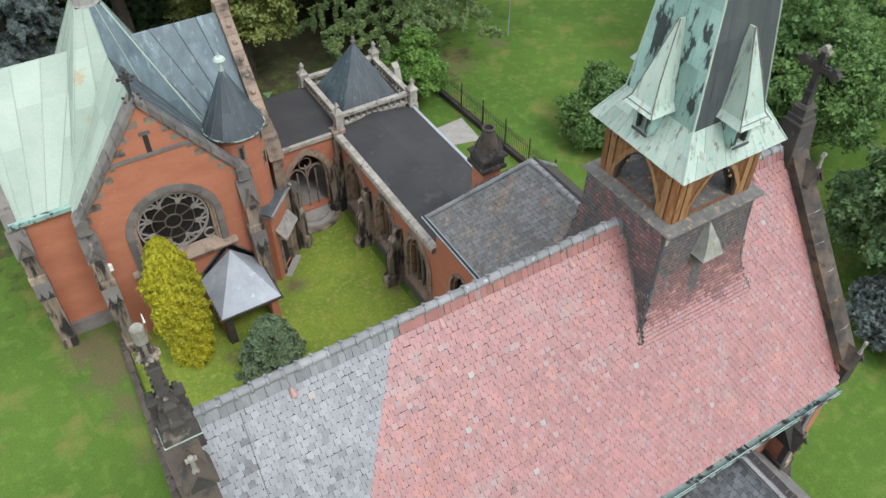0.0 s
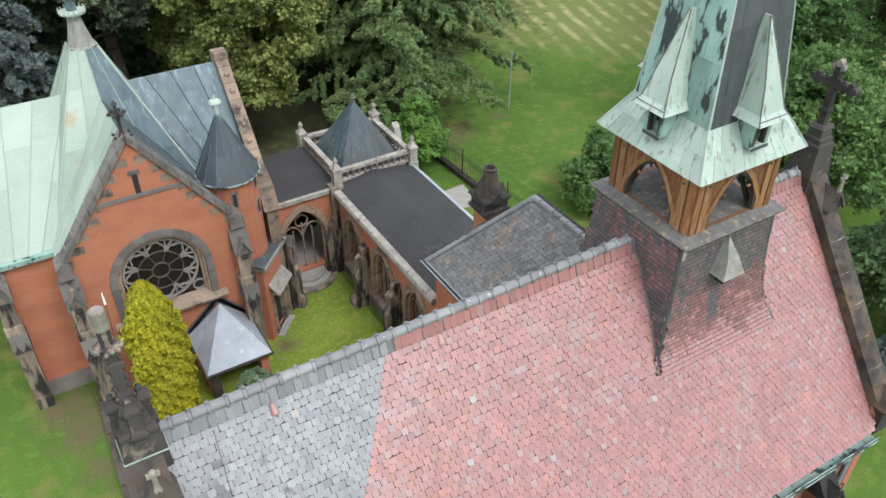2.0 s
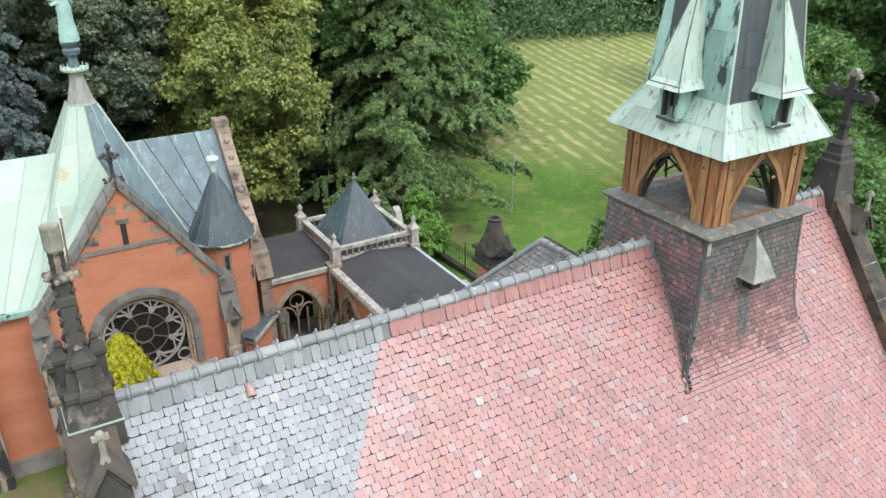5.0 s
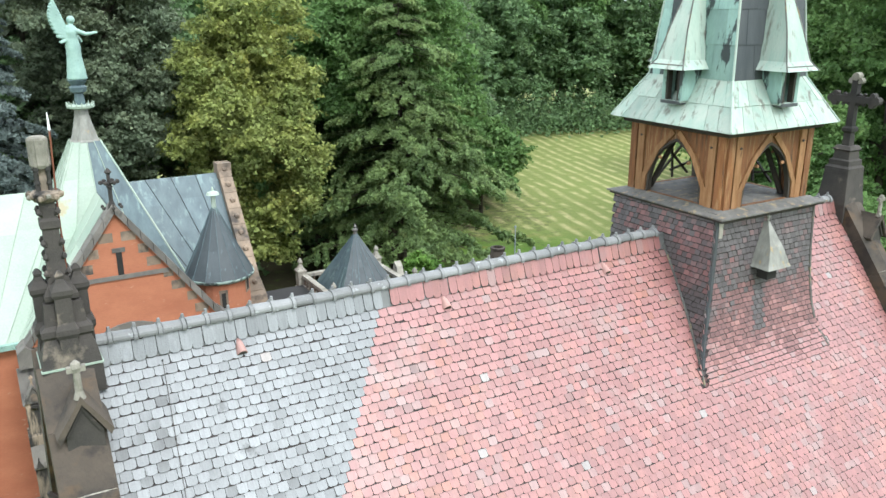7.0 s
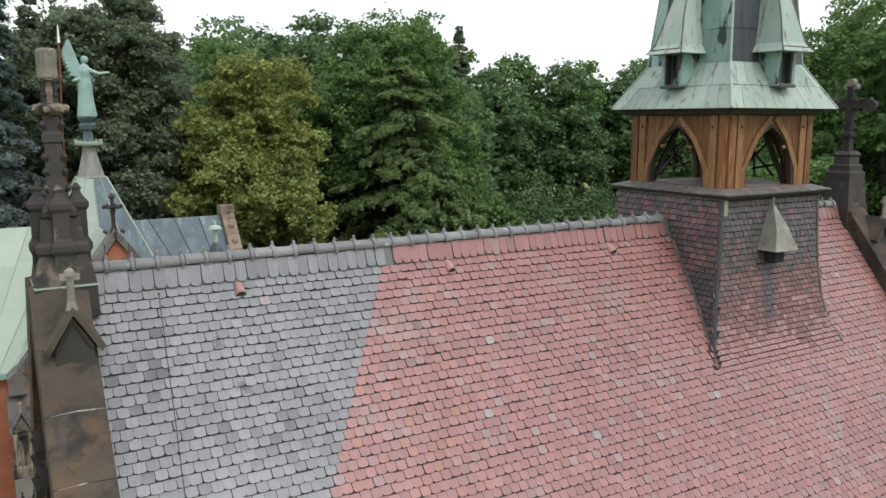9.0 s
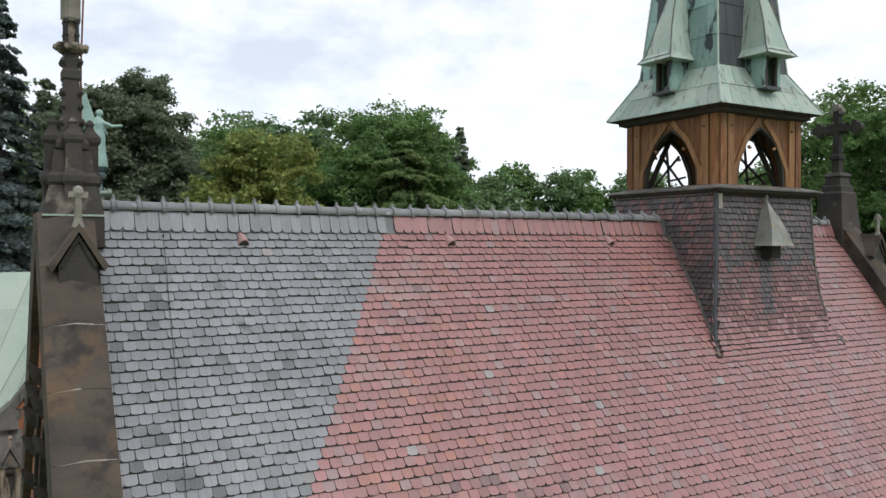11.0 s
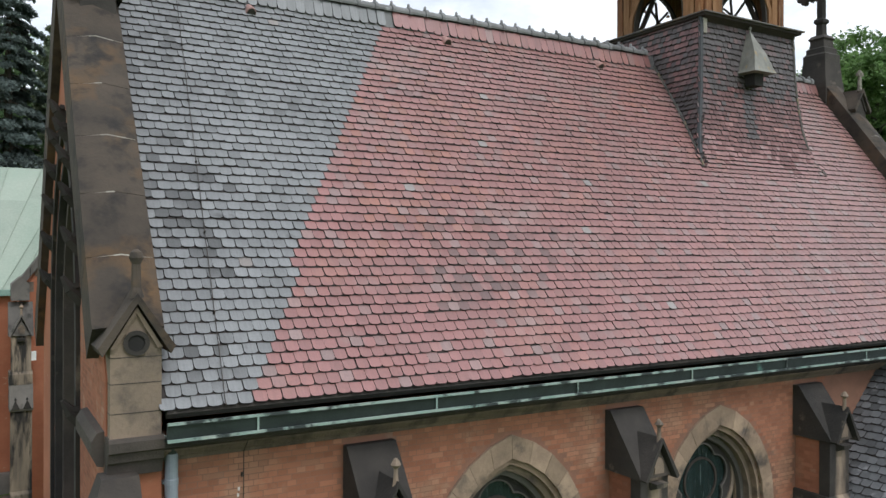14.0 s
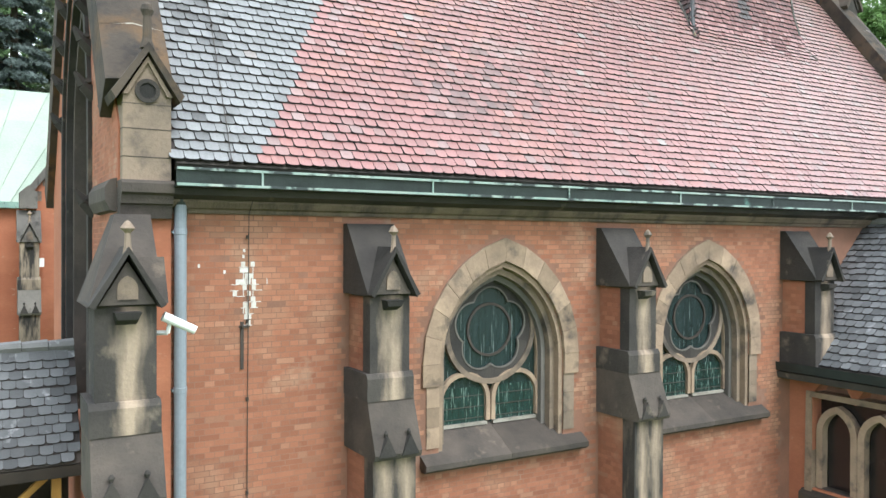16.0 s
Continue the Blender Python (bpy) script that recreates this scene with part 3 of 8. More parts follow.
# ---- ground: one sheet, lower by a little far out ----
def ground_z(x, y):
    d = math.hypot(x - 8, y - 20)
    return -1.3 * min(1.0, max(0.0, (d - 24) / 60.0)) ** 1.2


bm = blank()
cuts = [-3000, -900, -300, -120] + [-60 + 3 * i for i in range(57)] + [130, 180, 320, 900, 3000]
grid = [[bm.verts.new((x, y, ground_z(x, y) + (0.06 * noise.noise(Vector((x * 0.12, y * 0.12, 0))) if -60 < x < 110 and -60 < y < 110 else 0))) for x in cuts] for y in cuts]
for a, b in zip(grid, grid[1:]):
    for i in range(len(cuts) - 1):
        bm.faces.new((a[i], a[i + 1], b[i + 1], b[i]))
grass = surf("mown_grass", (0.088, 0.152, 0.022), (0.058, 0.112, 0.016), 0.13, (0.165, 0.158, 0.045), 0.42, 0.54, rough=0.9, bscale=13, bump=1.0, spec=0.2, soft=0.16, grain=1.1, c4=(0.10, 0.165, 0.028), scale4=1.7)


def mow_lines(m):
    """Swaths of drying hay on the far meadow, as curved lines across the grass."""
    n, l = m.node_tree.nodes, m.node_tree.links
    hsv = next(q for q in n if q.type == "HUE_SAT")
    src = hsv.inputs["Color"].links[0].from_socket
    geo = next(q for q in n if q.type == "NEW_GEOMETRY")
    turn = n.new("ShaderNodeMapping")
    turn.inputs["Rotation"].default_value = (0, 0, radians(MOW_TURN))
    wave = n.new("ShaderNodeTexWave")
    wave.inputs["Scale"].default_value = 0.185
    wave.inputs["Distortion"].default_value = 2.2
    wave.inputs["Detail"].default_value = 3
    wave.inputs["Detail Scale"].default_value = 0.9
    l.new(geo.outputs["Position"], turn.inputs["Vector"])
    l.new(turn.outputs["Vector"], wave.inputs["Vector"])
    sep = n.new("ShaderNodeSeparateXYZ")
    l.new(geo.outputs["Position"], sep.inputs[0])
    add = n.new("ShaderNodeMath")
    add.operation = "ADD"
    l.new(sep.outputs["X"], add.inputs[0])
    l.new(sep.outputs["Y"], add.inputs[1])
    far = n.new("ShaderNodeMapRange")
    far.inputs["From Min"].default_value, far.inputs["From Max"].default_value = 86, 96
    l.new(add.outputs[0], far.inputs["Value"])
    pk = n.new("ShaderNodeMapRange")
    pk.inputs["From Min"].default_value, pk.inputs["From Max"].default_value = 0.45, 0.95
    l.new(wave.outputs["Fac"], pk.inputs["Value"])
    mul = n.new("ShaderNodeMath")
    mul.operation = "MULTIPLY"
    patch = n.new("ShaderNodeTexNoise")
    patch.inputs["Scale"].default_value, patch.inputs["Detail"].default_value = 0.55, 4
    l.new(geo.outputs["Position"], patch.inputs["Vector"])
    pr = n.new("ShaderNodeMapRange")
    pr.inputs["From Min"].default_value, pr.inputs["From Max"].default_value = 0.38, 0.6
    l.new(patch.outputs["Fac"], pr.inputs["Value"])
    both = n.new("ShaderNodeMath")
    both.operation = "MULTIPLY"
    l.new(pk.outputs[0], both.inputs[0])
    l.new(pr.outputs[0], both.inputs[1])
    l.new(far.outputs[0], mul.inputs[0])
    l.new(both.outputs[0], mul.inputs[1])
    mix = n.new("ShaderNodeMix")
    mix.data_type = "RGBA"
    l.new(mul.outputs[0], mix.inputs[0])
    l.new(src, mix.inputs[6])
    mix.inputs[7].default_value = (0.34, 0.315, 0.15, 1)
    dry = n.new("ShaderNodeMix")                 # the cut meadow is yellower than the lawn
    dry.data_type = "RGBA"
    part_way = n.new("ShaderNodeMath")
    part_way.operation = "MULTIPLY"
    l.new(far.outputs[0], part_way.inputs[0])
    part_way.inputs[1].default_value = 0.8
    l.new(part_way.outputs[0], dry.inputs[0])
    l.new(src, dry.inputs[6])
    dry.inputs[7].default_value = (0.18, 0.20, 0.065, 1)
    l.new(dry.outputs[2], mix.inputs[6])
    l.new(mix.outputs[2], hsv.inputs["Color"])


MOW_TURN = 16.0
mow_lines(grass)


def earth_spots(m, spots, colour=(0.125, 0.093, 0.055)):
    """Places where worn soil or darker ground shows through the grass: x, y, radius, strength."""
    n, l = m.node_tree.nodes, m.node_tree.links
    hsv = next(q for q in n if q.type == "HUE_SAT")
    geo = next(q for q in n if q.type == "NEW_GEOMETRY")
    fray = n.new("ShaderNodeTexNoise")
    fray.inputs["Scale"].default_value, fray.inputs["Detail"].default_value = 1.3, 7
    fray.inputs["Roughness"].default_value = 0.7
    l.new(geo.outputs["Position"], fray.inputs["Vector"])
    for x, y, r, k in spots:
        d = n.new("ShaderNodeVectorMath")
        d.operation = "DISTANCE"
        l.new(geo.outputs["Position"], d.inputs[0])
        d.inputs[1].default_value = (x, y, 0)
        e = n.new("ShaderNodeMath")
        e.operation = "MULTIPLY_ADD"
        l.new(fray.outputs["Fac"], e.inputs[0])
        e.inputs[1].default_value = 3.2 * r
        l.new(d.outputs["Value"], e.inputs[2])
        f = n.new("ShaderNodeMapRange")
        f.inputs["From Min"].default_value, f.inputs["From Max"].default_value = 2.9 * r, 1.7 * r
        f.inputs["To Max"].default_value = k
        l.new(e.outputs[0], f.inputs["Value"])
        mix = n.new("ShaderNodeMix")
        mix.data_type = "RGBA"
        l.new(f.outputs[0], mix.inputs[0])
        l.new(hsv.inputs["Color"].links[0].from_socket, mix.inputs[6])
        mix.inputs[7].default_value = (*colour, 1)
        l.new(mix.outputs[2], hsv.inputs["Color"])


earth_spots(grass, ((-1.9, 28.0, 1.4, 0.9), (-1.7, 26.2, 1.3, 0.8), (-1.6, 23.8, 0.9, 0.7), (-1.4, 21.0, 0.7, 0.5), (25.2, 40.3, 1.7, 0.7), (29.2, 40.9, 0.7, 0.8)))
# dark brown ground beneath the trees behind the chapel
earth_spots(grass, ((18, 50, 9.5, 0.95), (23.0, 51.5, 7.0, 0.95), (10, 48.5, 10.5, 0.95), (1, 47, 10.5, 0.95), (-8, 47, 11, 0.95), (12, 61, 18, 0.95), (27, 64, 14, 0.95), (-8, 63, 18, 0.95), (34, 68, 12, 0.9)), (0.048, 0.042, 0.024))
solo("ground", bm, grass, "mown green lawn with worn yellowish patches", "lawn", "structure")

# court grass: mossy yellow, also lightened to offset shade from the walls
court_grass = surf("lightened_mossy_court_grass", (0.185, 0.24, 0.032), (0.13, 0.185, 0.027), 0.5, (0.245, 0.245, 0.055), 1.1, 0.56, rough=0.9, bscale=11, bump=0.9, spec=0.2, soft=0.16, grain=0.9, c4=(0.235, 0.265, 0.05), scale4=4.5)
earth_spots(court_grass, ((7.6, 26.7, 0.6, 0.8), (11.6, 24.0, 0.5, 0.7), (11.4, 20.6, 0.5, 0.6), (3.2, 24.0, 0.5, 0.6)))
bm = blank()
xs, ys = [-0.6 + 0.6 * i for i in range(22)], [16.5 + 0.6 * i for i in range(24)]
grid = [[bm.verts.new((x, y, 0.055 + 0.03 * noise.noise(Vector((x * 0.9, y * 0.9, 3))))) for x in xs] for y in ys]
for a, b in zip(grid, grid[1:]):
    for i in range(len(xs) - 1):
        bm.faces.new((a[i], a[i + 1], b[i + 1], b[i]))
solo("court_lawn", bm, court_grass, "yellow-green mossy lawn of the inner court, lightened against wall shade", "lawn", "structure")

stone_mixed = surf("rain_washed_sandstone", (0.315, 0.248, 0.182), (0.13, 0.107, 0.085), 1.1, (0.026, 0.024, 0.022), 1.25, 0.49, rough=0.9, rand="object", amount=0.2, bump=0.6, bscale=22, soft=0.1, stretch=(2.4, 2.4, 0.4))

# ---- nave: walls ----
WIN = [5.40, 10.05]                        # window centres in the south wall
WA, WZS, WH, WSILL = 1.2, 4.0, 1.55, 2.5
S = pose(0, WALL_Y, 0)
bm = blank()
pierced(bm, -0.1, NAVE_E, -0.3, lambda u: 6.5, 0.55, [(c, WA, WSILL, WZS, WH) for c in WIN])
wall_south = solo("wall_south", bm, mortar, "orange-red brick wall with two pointed windows", "wall", "structure", m=S)
bm = blank()
box(bm, -0.1, NAVE_E, 15.9, 16.4, -0.3, 6.5)
solo("wall_north", bm, brick_wall, "orange-red brick wall of the chapel", "wall", "structure")


def gable_top(y):
    return min(13.78, EAVE.z + 0.1 + (min(y, 2 * RIDGE_Y - y) - EAVE.y) * UP.z / UP.y)


W = pose(-0.36, 11.63, 0, 0, 0, -90)       # local u = 11.63 - y
bm = blank()
pierced(bm, -4.75, 4.75, -0.3, lambda u: gable_top(11.63 - u), 0.62, [(0, 1.95, 2.6, 7.4, 3.1)], extra=(0,))
wall_west = solo("wall_west", bm, brick_wall, "brick gable wall with a tall pointed window", "wall", "structure", m=W)
bm = blank()
pierced(bm, -4.75, 4.75, -0.3, lambda u: gable_top(11.63 + u), 0.4, [], extra=(0,))
solo("wall_east", bm, brick_wall, "brick gable wall of the chapel", "wall", "structure", m=pose(20.2, 11.63, 0, 0, 0, 90))

# ---- nave: roof ----
bm = blank()
slab(bm, [on_roof(ROOF_W, -0.02, -0.03), on_roof(ROOF_E, -0.02, -0.03), on_roof(ROOF_E, SLOPE, -0.03), on_roof(ROOF_W, SLOPE, -0.03)], 0.12)
north = lambda p: Vector((p.x, 2 * RIDGE_Y - p.y, p.z))
slab(bm, [north(on_roof(ROOF_E, -0.02, 0)), north(on_roof(ROOF_W, -0.02, 0)), north(on_roof(ROOF_W, SLOPE, 0)), north(on_roof(ROOF_E, SLOPE, 0))], 0.12)
nave_roof = thing("nave_roof", "steep tiled roof, red clay with a grey slate-coloured end", "roof", kind="structure")
part("roof_deck", bm, deck, nave_roof)

SPLIT = lambda s: 1.24 + 0.528 * s


# height, west edge, east edge, south edge; the foot sweeps out on to the slope
LEVELS = [(14.30, 13.13, 16.5, 10.12), (13.2, 13.08, 16.52, 10.07), (12.4, 12.99, 16.56, 10.0), (11.8, 12.88, 16.62, 9.92), (11.3, 12.76, 16.72, 9.82), (10.92, 12.65, 16.86, 9.70), (10.48, 12.52, 17.02, 9.42)]


def level_at(z):
    """West, east and south edges of the tower shaft at a height."""
    for (za, *a), (zb, *b) in zip(LEVELS, LEVELS[1:]):
        if z >= zb:
            k = min(1.0, max(0.0, (za - z) / (za - zb)))
            return [p + (q - p) * k for p, q in zip(a, b)]
    return LEVELS[-1][1:]


def tower_foot(x, s):
    """True where the ridge tower covers the slope."""
    p = on_roof(x, s)
    w, e, so = level_at(p.z)
    return p.y > so + 0.16 and w + 0.02 < x < e - 0.02


TILES_W = ROOF_E - ROOF_W
near = lambda u, s: u < 3.35 and s < 2.9
cover = (on_roof(ROOF_W, 0.0), (1, 0, 0), UP, NRM, TILES_W, SLOPE - 0.34, TW, EX)
tile_cover("grey_tiles", nave_roof, tile_grey, "blue-grey plain tiles", *cover, seed=3,
           keep=lambda u, s: not near(u, s) and u + ROOF_W < SPLIT(s))
tile_cover("red_tiles", nave_roof, tile_red, "pinkish red clay plain tiles", *cover, seed=4,
           keep=lambda u, s: not near(u, s) and u + ROOF_W >= SPLIT(s) and not tower_foot(u + ROOF_W, s))
# the long course under the ridge, steeper than the slope below it
TOP_FOOT = on_roof(0, SLOPE - 0.30, 0.016)
UP_TOP = Vector((0, RIDGE_Y - 0.085, RIDGE_Z + 0.15)) - TOP_FOOT
TOP_LONG = UP_TOP.length
UP_TOP.normalize()
NRM_TOP = Vector((1, 0, 0)).cross(UP_TOP)
for material, label, x0, x1, seed in ((tile_grey, "long grey tiles under the ridge", ROOF_W, 5.6, 5), (tile_red, "long red tiles under the ridge", 5.78, 12.95, 6), (tile_red, "long red tiles under the ridge", 16.75, ROOF_E, 7)):
    tile_cover("top_course", nave_roof, material, label, TOP_FOOT + Vector((x0, 0, 0)), (1, 0, 0), UP_TOP, NRM_TOP, x1 - x0, 0.1, 0.19, TOP_LONG / 1.1, seed=seed, tail=1.1, jitter=0.004)

# half-round ridge tiles with a raised collar at each joint
bm = blank()
prof = [(math.cos(radians(a)) * 0.115, math.sin(radians(a)) * 0.10) for a in range(-20, 201, 22)]
rings = [[bm.verts.new((x, -c * k, z * k)) for c, z in prof] for x, k in ((0, 1.0), (0.31, 0.93), (0.315, 1.22), (0.375, 1.3), (0.385, 1.0))]
for a, b in zip(rings, rings[1:]):
    for i in range(len(prof) - 1):
        bm.faces.new((a[i], a[i + 1], b[i + 1], b[i]))
cone(bm, (0.35, 0, 0.10), (0.35, 0, 0.185), 0.04, 0.025, 6)
ridge_mesh = mesh_of("ridge_tile", bm, lead_ridge)
for i in range(50):
    x = ROOF_W + i * 0.392
    if 12.75 < x < 16.6 or x > ROOF_E - 0.3:
        continue
    ob = new("ridge_tile", ridge_mesh)
    ob.parent = nave_roof
    ob.matrix_basis = pose(x, RIDGE_Y - 0.03, RIDGE_Z + 0.17 + random.uniform(-0.008, 0.008), random.uniform(-3, 3), random.uniform(-1, 1), random.uniform(-1, 1)) @ Matrix.Diagonal((1, 1.15, 1.1, 1))

for x0, x1 in ((ROOF_W, 13.1), (16.5, ROOF_E)):
    bm = blank()
    top = TOP_FOOT + UP_TOP * TOP_LONG
    prism(bm, [(TOP_FOOT.y, TOP_FOOT.z - 0.02), (top.y, top.z), (2 * RIDGE_Y - top.y, top.z), (2 * RIDGE_Y - TOP_FOOT.y, TOP_FOOT.z - 0.02)], x0, x1, "x")
    part("ridge_bed", bm, lead_ridge, nave_roof, "grey mortar bed under the ridge course")

# small hooded vent tiles: a tapered half-round hood with a dark mouth
hood = [(math.cos(radians(a)), math.sin(radians(a))) for a in range(0, 181, 20)]
bm = blank()
rings = [[bm.verts.new((c * w, y, z0 + z * h)) for c, z in hood] for y, w, h, z0 in ((0.0, 0.085, 0.13, 0.0), (0.012, 0.098, 0.145, 0.0), (0.2, 0.07, 0.10, 0.01), (0.36, 0.03, 0.03, 0.01))]
for p, q in zip(rings, rings[1:]):
    for i in range(len(hood) - 1):
        bm.faces.new((p[i], p[i + 1], q[i + 1], q[i]))
vent_mesh = mesh_of("vent_tile", bm, clay_pale)
# dark plug painted in for the unlit hollow of the hood
bm = blank()
prism(bm, [(c * 0.084, z * 0.128) for c, z in hood], 0.004, 0.05, "y")
mouth_mesh = mesh_of("mouth", bm, deck)
for x in (2.68, 6.86, 11.08, 18.3):
    ob = new("vent_tile", vent_mesh)
    ob.parent = nave_roof
    ob["label"] = "pale pink hooded vent tile"
    ob.matrix_basis = Matrix.Translation(on_roof(x, SLOPE - 0.60, 0.02)) @ Matrix((Vector((1, 0, 0)), UP, NRM)).transposed().to_4x4() @ pose(0, 0, 0, -12)
    mouth = new("mouth", mouth_mesh)
    mouth.parent = ob

# ---- cornice, gutter, downpipe ----
bm = blank()
prism(bm, [(WALL_Y - 0.01, 6.37), (WALL_Y - 0.2, 6.37), (WALL_Y - 0.32, 6.42), (WALL_Y - 0.34, 6.5), (WALL_Y - 0.01, 6.5)], 0.15, NAVE_E, "x")
solo("cornice", bm, stone_dark, "dark moulded stone cornice under the eaves", "cornice", "structure")
bm = blank()
prism(bm, [(WALL_Y + 0.05, 6.2), (WALL_Y - 0.05, 6.2), (WALL_Y - 0.07, 6.25), (WALL_Y - 0.12, 6.27), (WALL_Y - 0.17, 6.34), (WALL_Y - 0.17, 6.37), (WALL_Y + 0.05, 6.37)], 0.15, NAVE_E, "x")
solo("string_course", bm, stone_wash_band, "sooty buff moulded string course under the cornice", "string course", "structure")
gutter = thing("gutter", "dark green patinated box gutter with pale rims", "gutter")
bm = blank()
prism(bm, [(6.50, 6.53), (6.80, 6.51), (6.80, 6.49), (6.48, 6.51), (6.46, 6.73), (6.48, 6.73)], 0.24, NAVE_E, "x")
part("trough", bm, gutter_dark, gutter)
for z, w in ((6.73, 0.022), (6.535, 0.03)):
    bm = blank()
    box(bm, 0.24, NAVE_E, 6.452 - w, 6.457, z - 0.016, z + 0.016)
    part("rim", bm, gutter_rim, gutter, "pale verdigris rim")
bm = blank()
prism(bm, [(6.492, 6.545), (6.79, 6.53), (6.79, 6.536), (6.495, 6.551), (6.487, 6.72), (6.483, 6.72)], 0.25, NAVE_E - 0.01, "x")
part("lining", bm, gutter_rim, gutter, "pale weathered lining")
bm = blank()
box(bm, -0.012, 0.012, 6.44, 6.454, 6.52, 6.73)
strap = mesh_of("strap", bm, gutter_rim)
for i in range(8):
    ob = new("strap", strap)
    ob.parent = gutter
    ob.matrix_basis = pose(1.3 + i * 2.5, 0, 0)
def downpipe_at(x):
    d = thing("downpipe", "grey painted round downpipe on the brick wall", "downpipe", group="downpipes")
    bm = blank()
    cone(bm, (x, 6.86, 0.0), (x, 6.86, 6.34), 0.078, 0.078, 16)
    part("pipe", bm, pipe_paint, d)
    for z in (1.6, 3.95, 5.95):
        bm = blank()
        lathe(bm, (x, 6.86), [(0.079, z - 0.03), (0.084, z - 0.02), (0.084, z + 0.04), (0.079, z + 0.05)], 16)
        box(bm, x - 0.1, x - 0.07, 6.85, 6.97, z - 0.01, z + 0.02)
        part("collar", bm, pipe_paint, d)
    bm = blank()
    lathe(bm, (x, 6.86), [(0.08, 6.3), (0.085, 6.34), (0.085, 6.5)], 12)
    part("outlet", bm, gutter_dark, d)


downpipe_at(0.37)
downpipe_at(19.45)


# ---- pointed traceried windows of the south wall ----
def foiled_plate(parent, cz, count, first, outer, lobes, least, y0, y1, mat, name, open_=False):
    """A round stone plate in sectors, pierced by foils: lobes are (distance, degrees off the sector's axis, radius); least: inner radius between them."""
    step = 360 / count
    n = 18
    for k in range(count):
        bm = blank()
        inn, out = [], []
        for i in range(n + 1):
            off = -step / 2 + step * i / n
            r = least
            for d, at, rad in lobes:
                q = radians(off - at)
                h = rad * rad - (d * math.sin(q)) ** 2
                if h > 0 and math.cos(q) > 0:
                    r = max(r, d * math.cos(q) + math.sqrt(h))
            a = radians(first + step * k + off)
            inn.append((r * math.cos(a), cz + r * math.sin(a)))
            out.append((outer * math.cos(a), cz + outer * math.sin(a)))
        if open_:                              # contours alone, with a pierced corner between two foils
            bar(bm, inn, 0.06, y0, y1)
            a = radians(first + step * (k + 0.5))
            for w in (-0.13, 0.13):
                bar(bm, [(least * math.cos(a), cz + least * math.sin(a)), (0.8 * outer * math.cos(a + 0.3 * w), cz + 0.8 * outer * math.sin(a + 0.3 * w)), (outer * math.cos(a + w), cz + outer * math.sin(a + w))], 0.05, y0 + 0.01, y1 - 0.004)
            part(name, bm, mat, parent)
            continue
        for i in range(n):
            lo = [bm.verts.new((p[0], y0, p[1])) for p in (inn[i], inn[i + 1], out[i + 1], out[i])]
            hi = [bm.verts.new((p[0], y1, p[1])) for p in (inn[i], inn[i + 1], out[i + 1], out[i])]
            bm.faces.new(lo)
            bm.faces.new(hi[::-1])
            bm.faces.new((lo[0], hi[0], hi[1], lo[1]))
        bmesh.ops.remove_doubles(bm, verts=bm.verts, dist=1e-5)
        part(name, bm, mat, parent)
        bm = blank()
        bar(bm, inn, 0.026, y0 - 0.012, y0 + 0.02)
        part("foil_edge", bm, stone_grey, parent, "pale moulded edge")


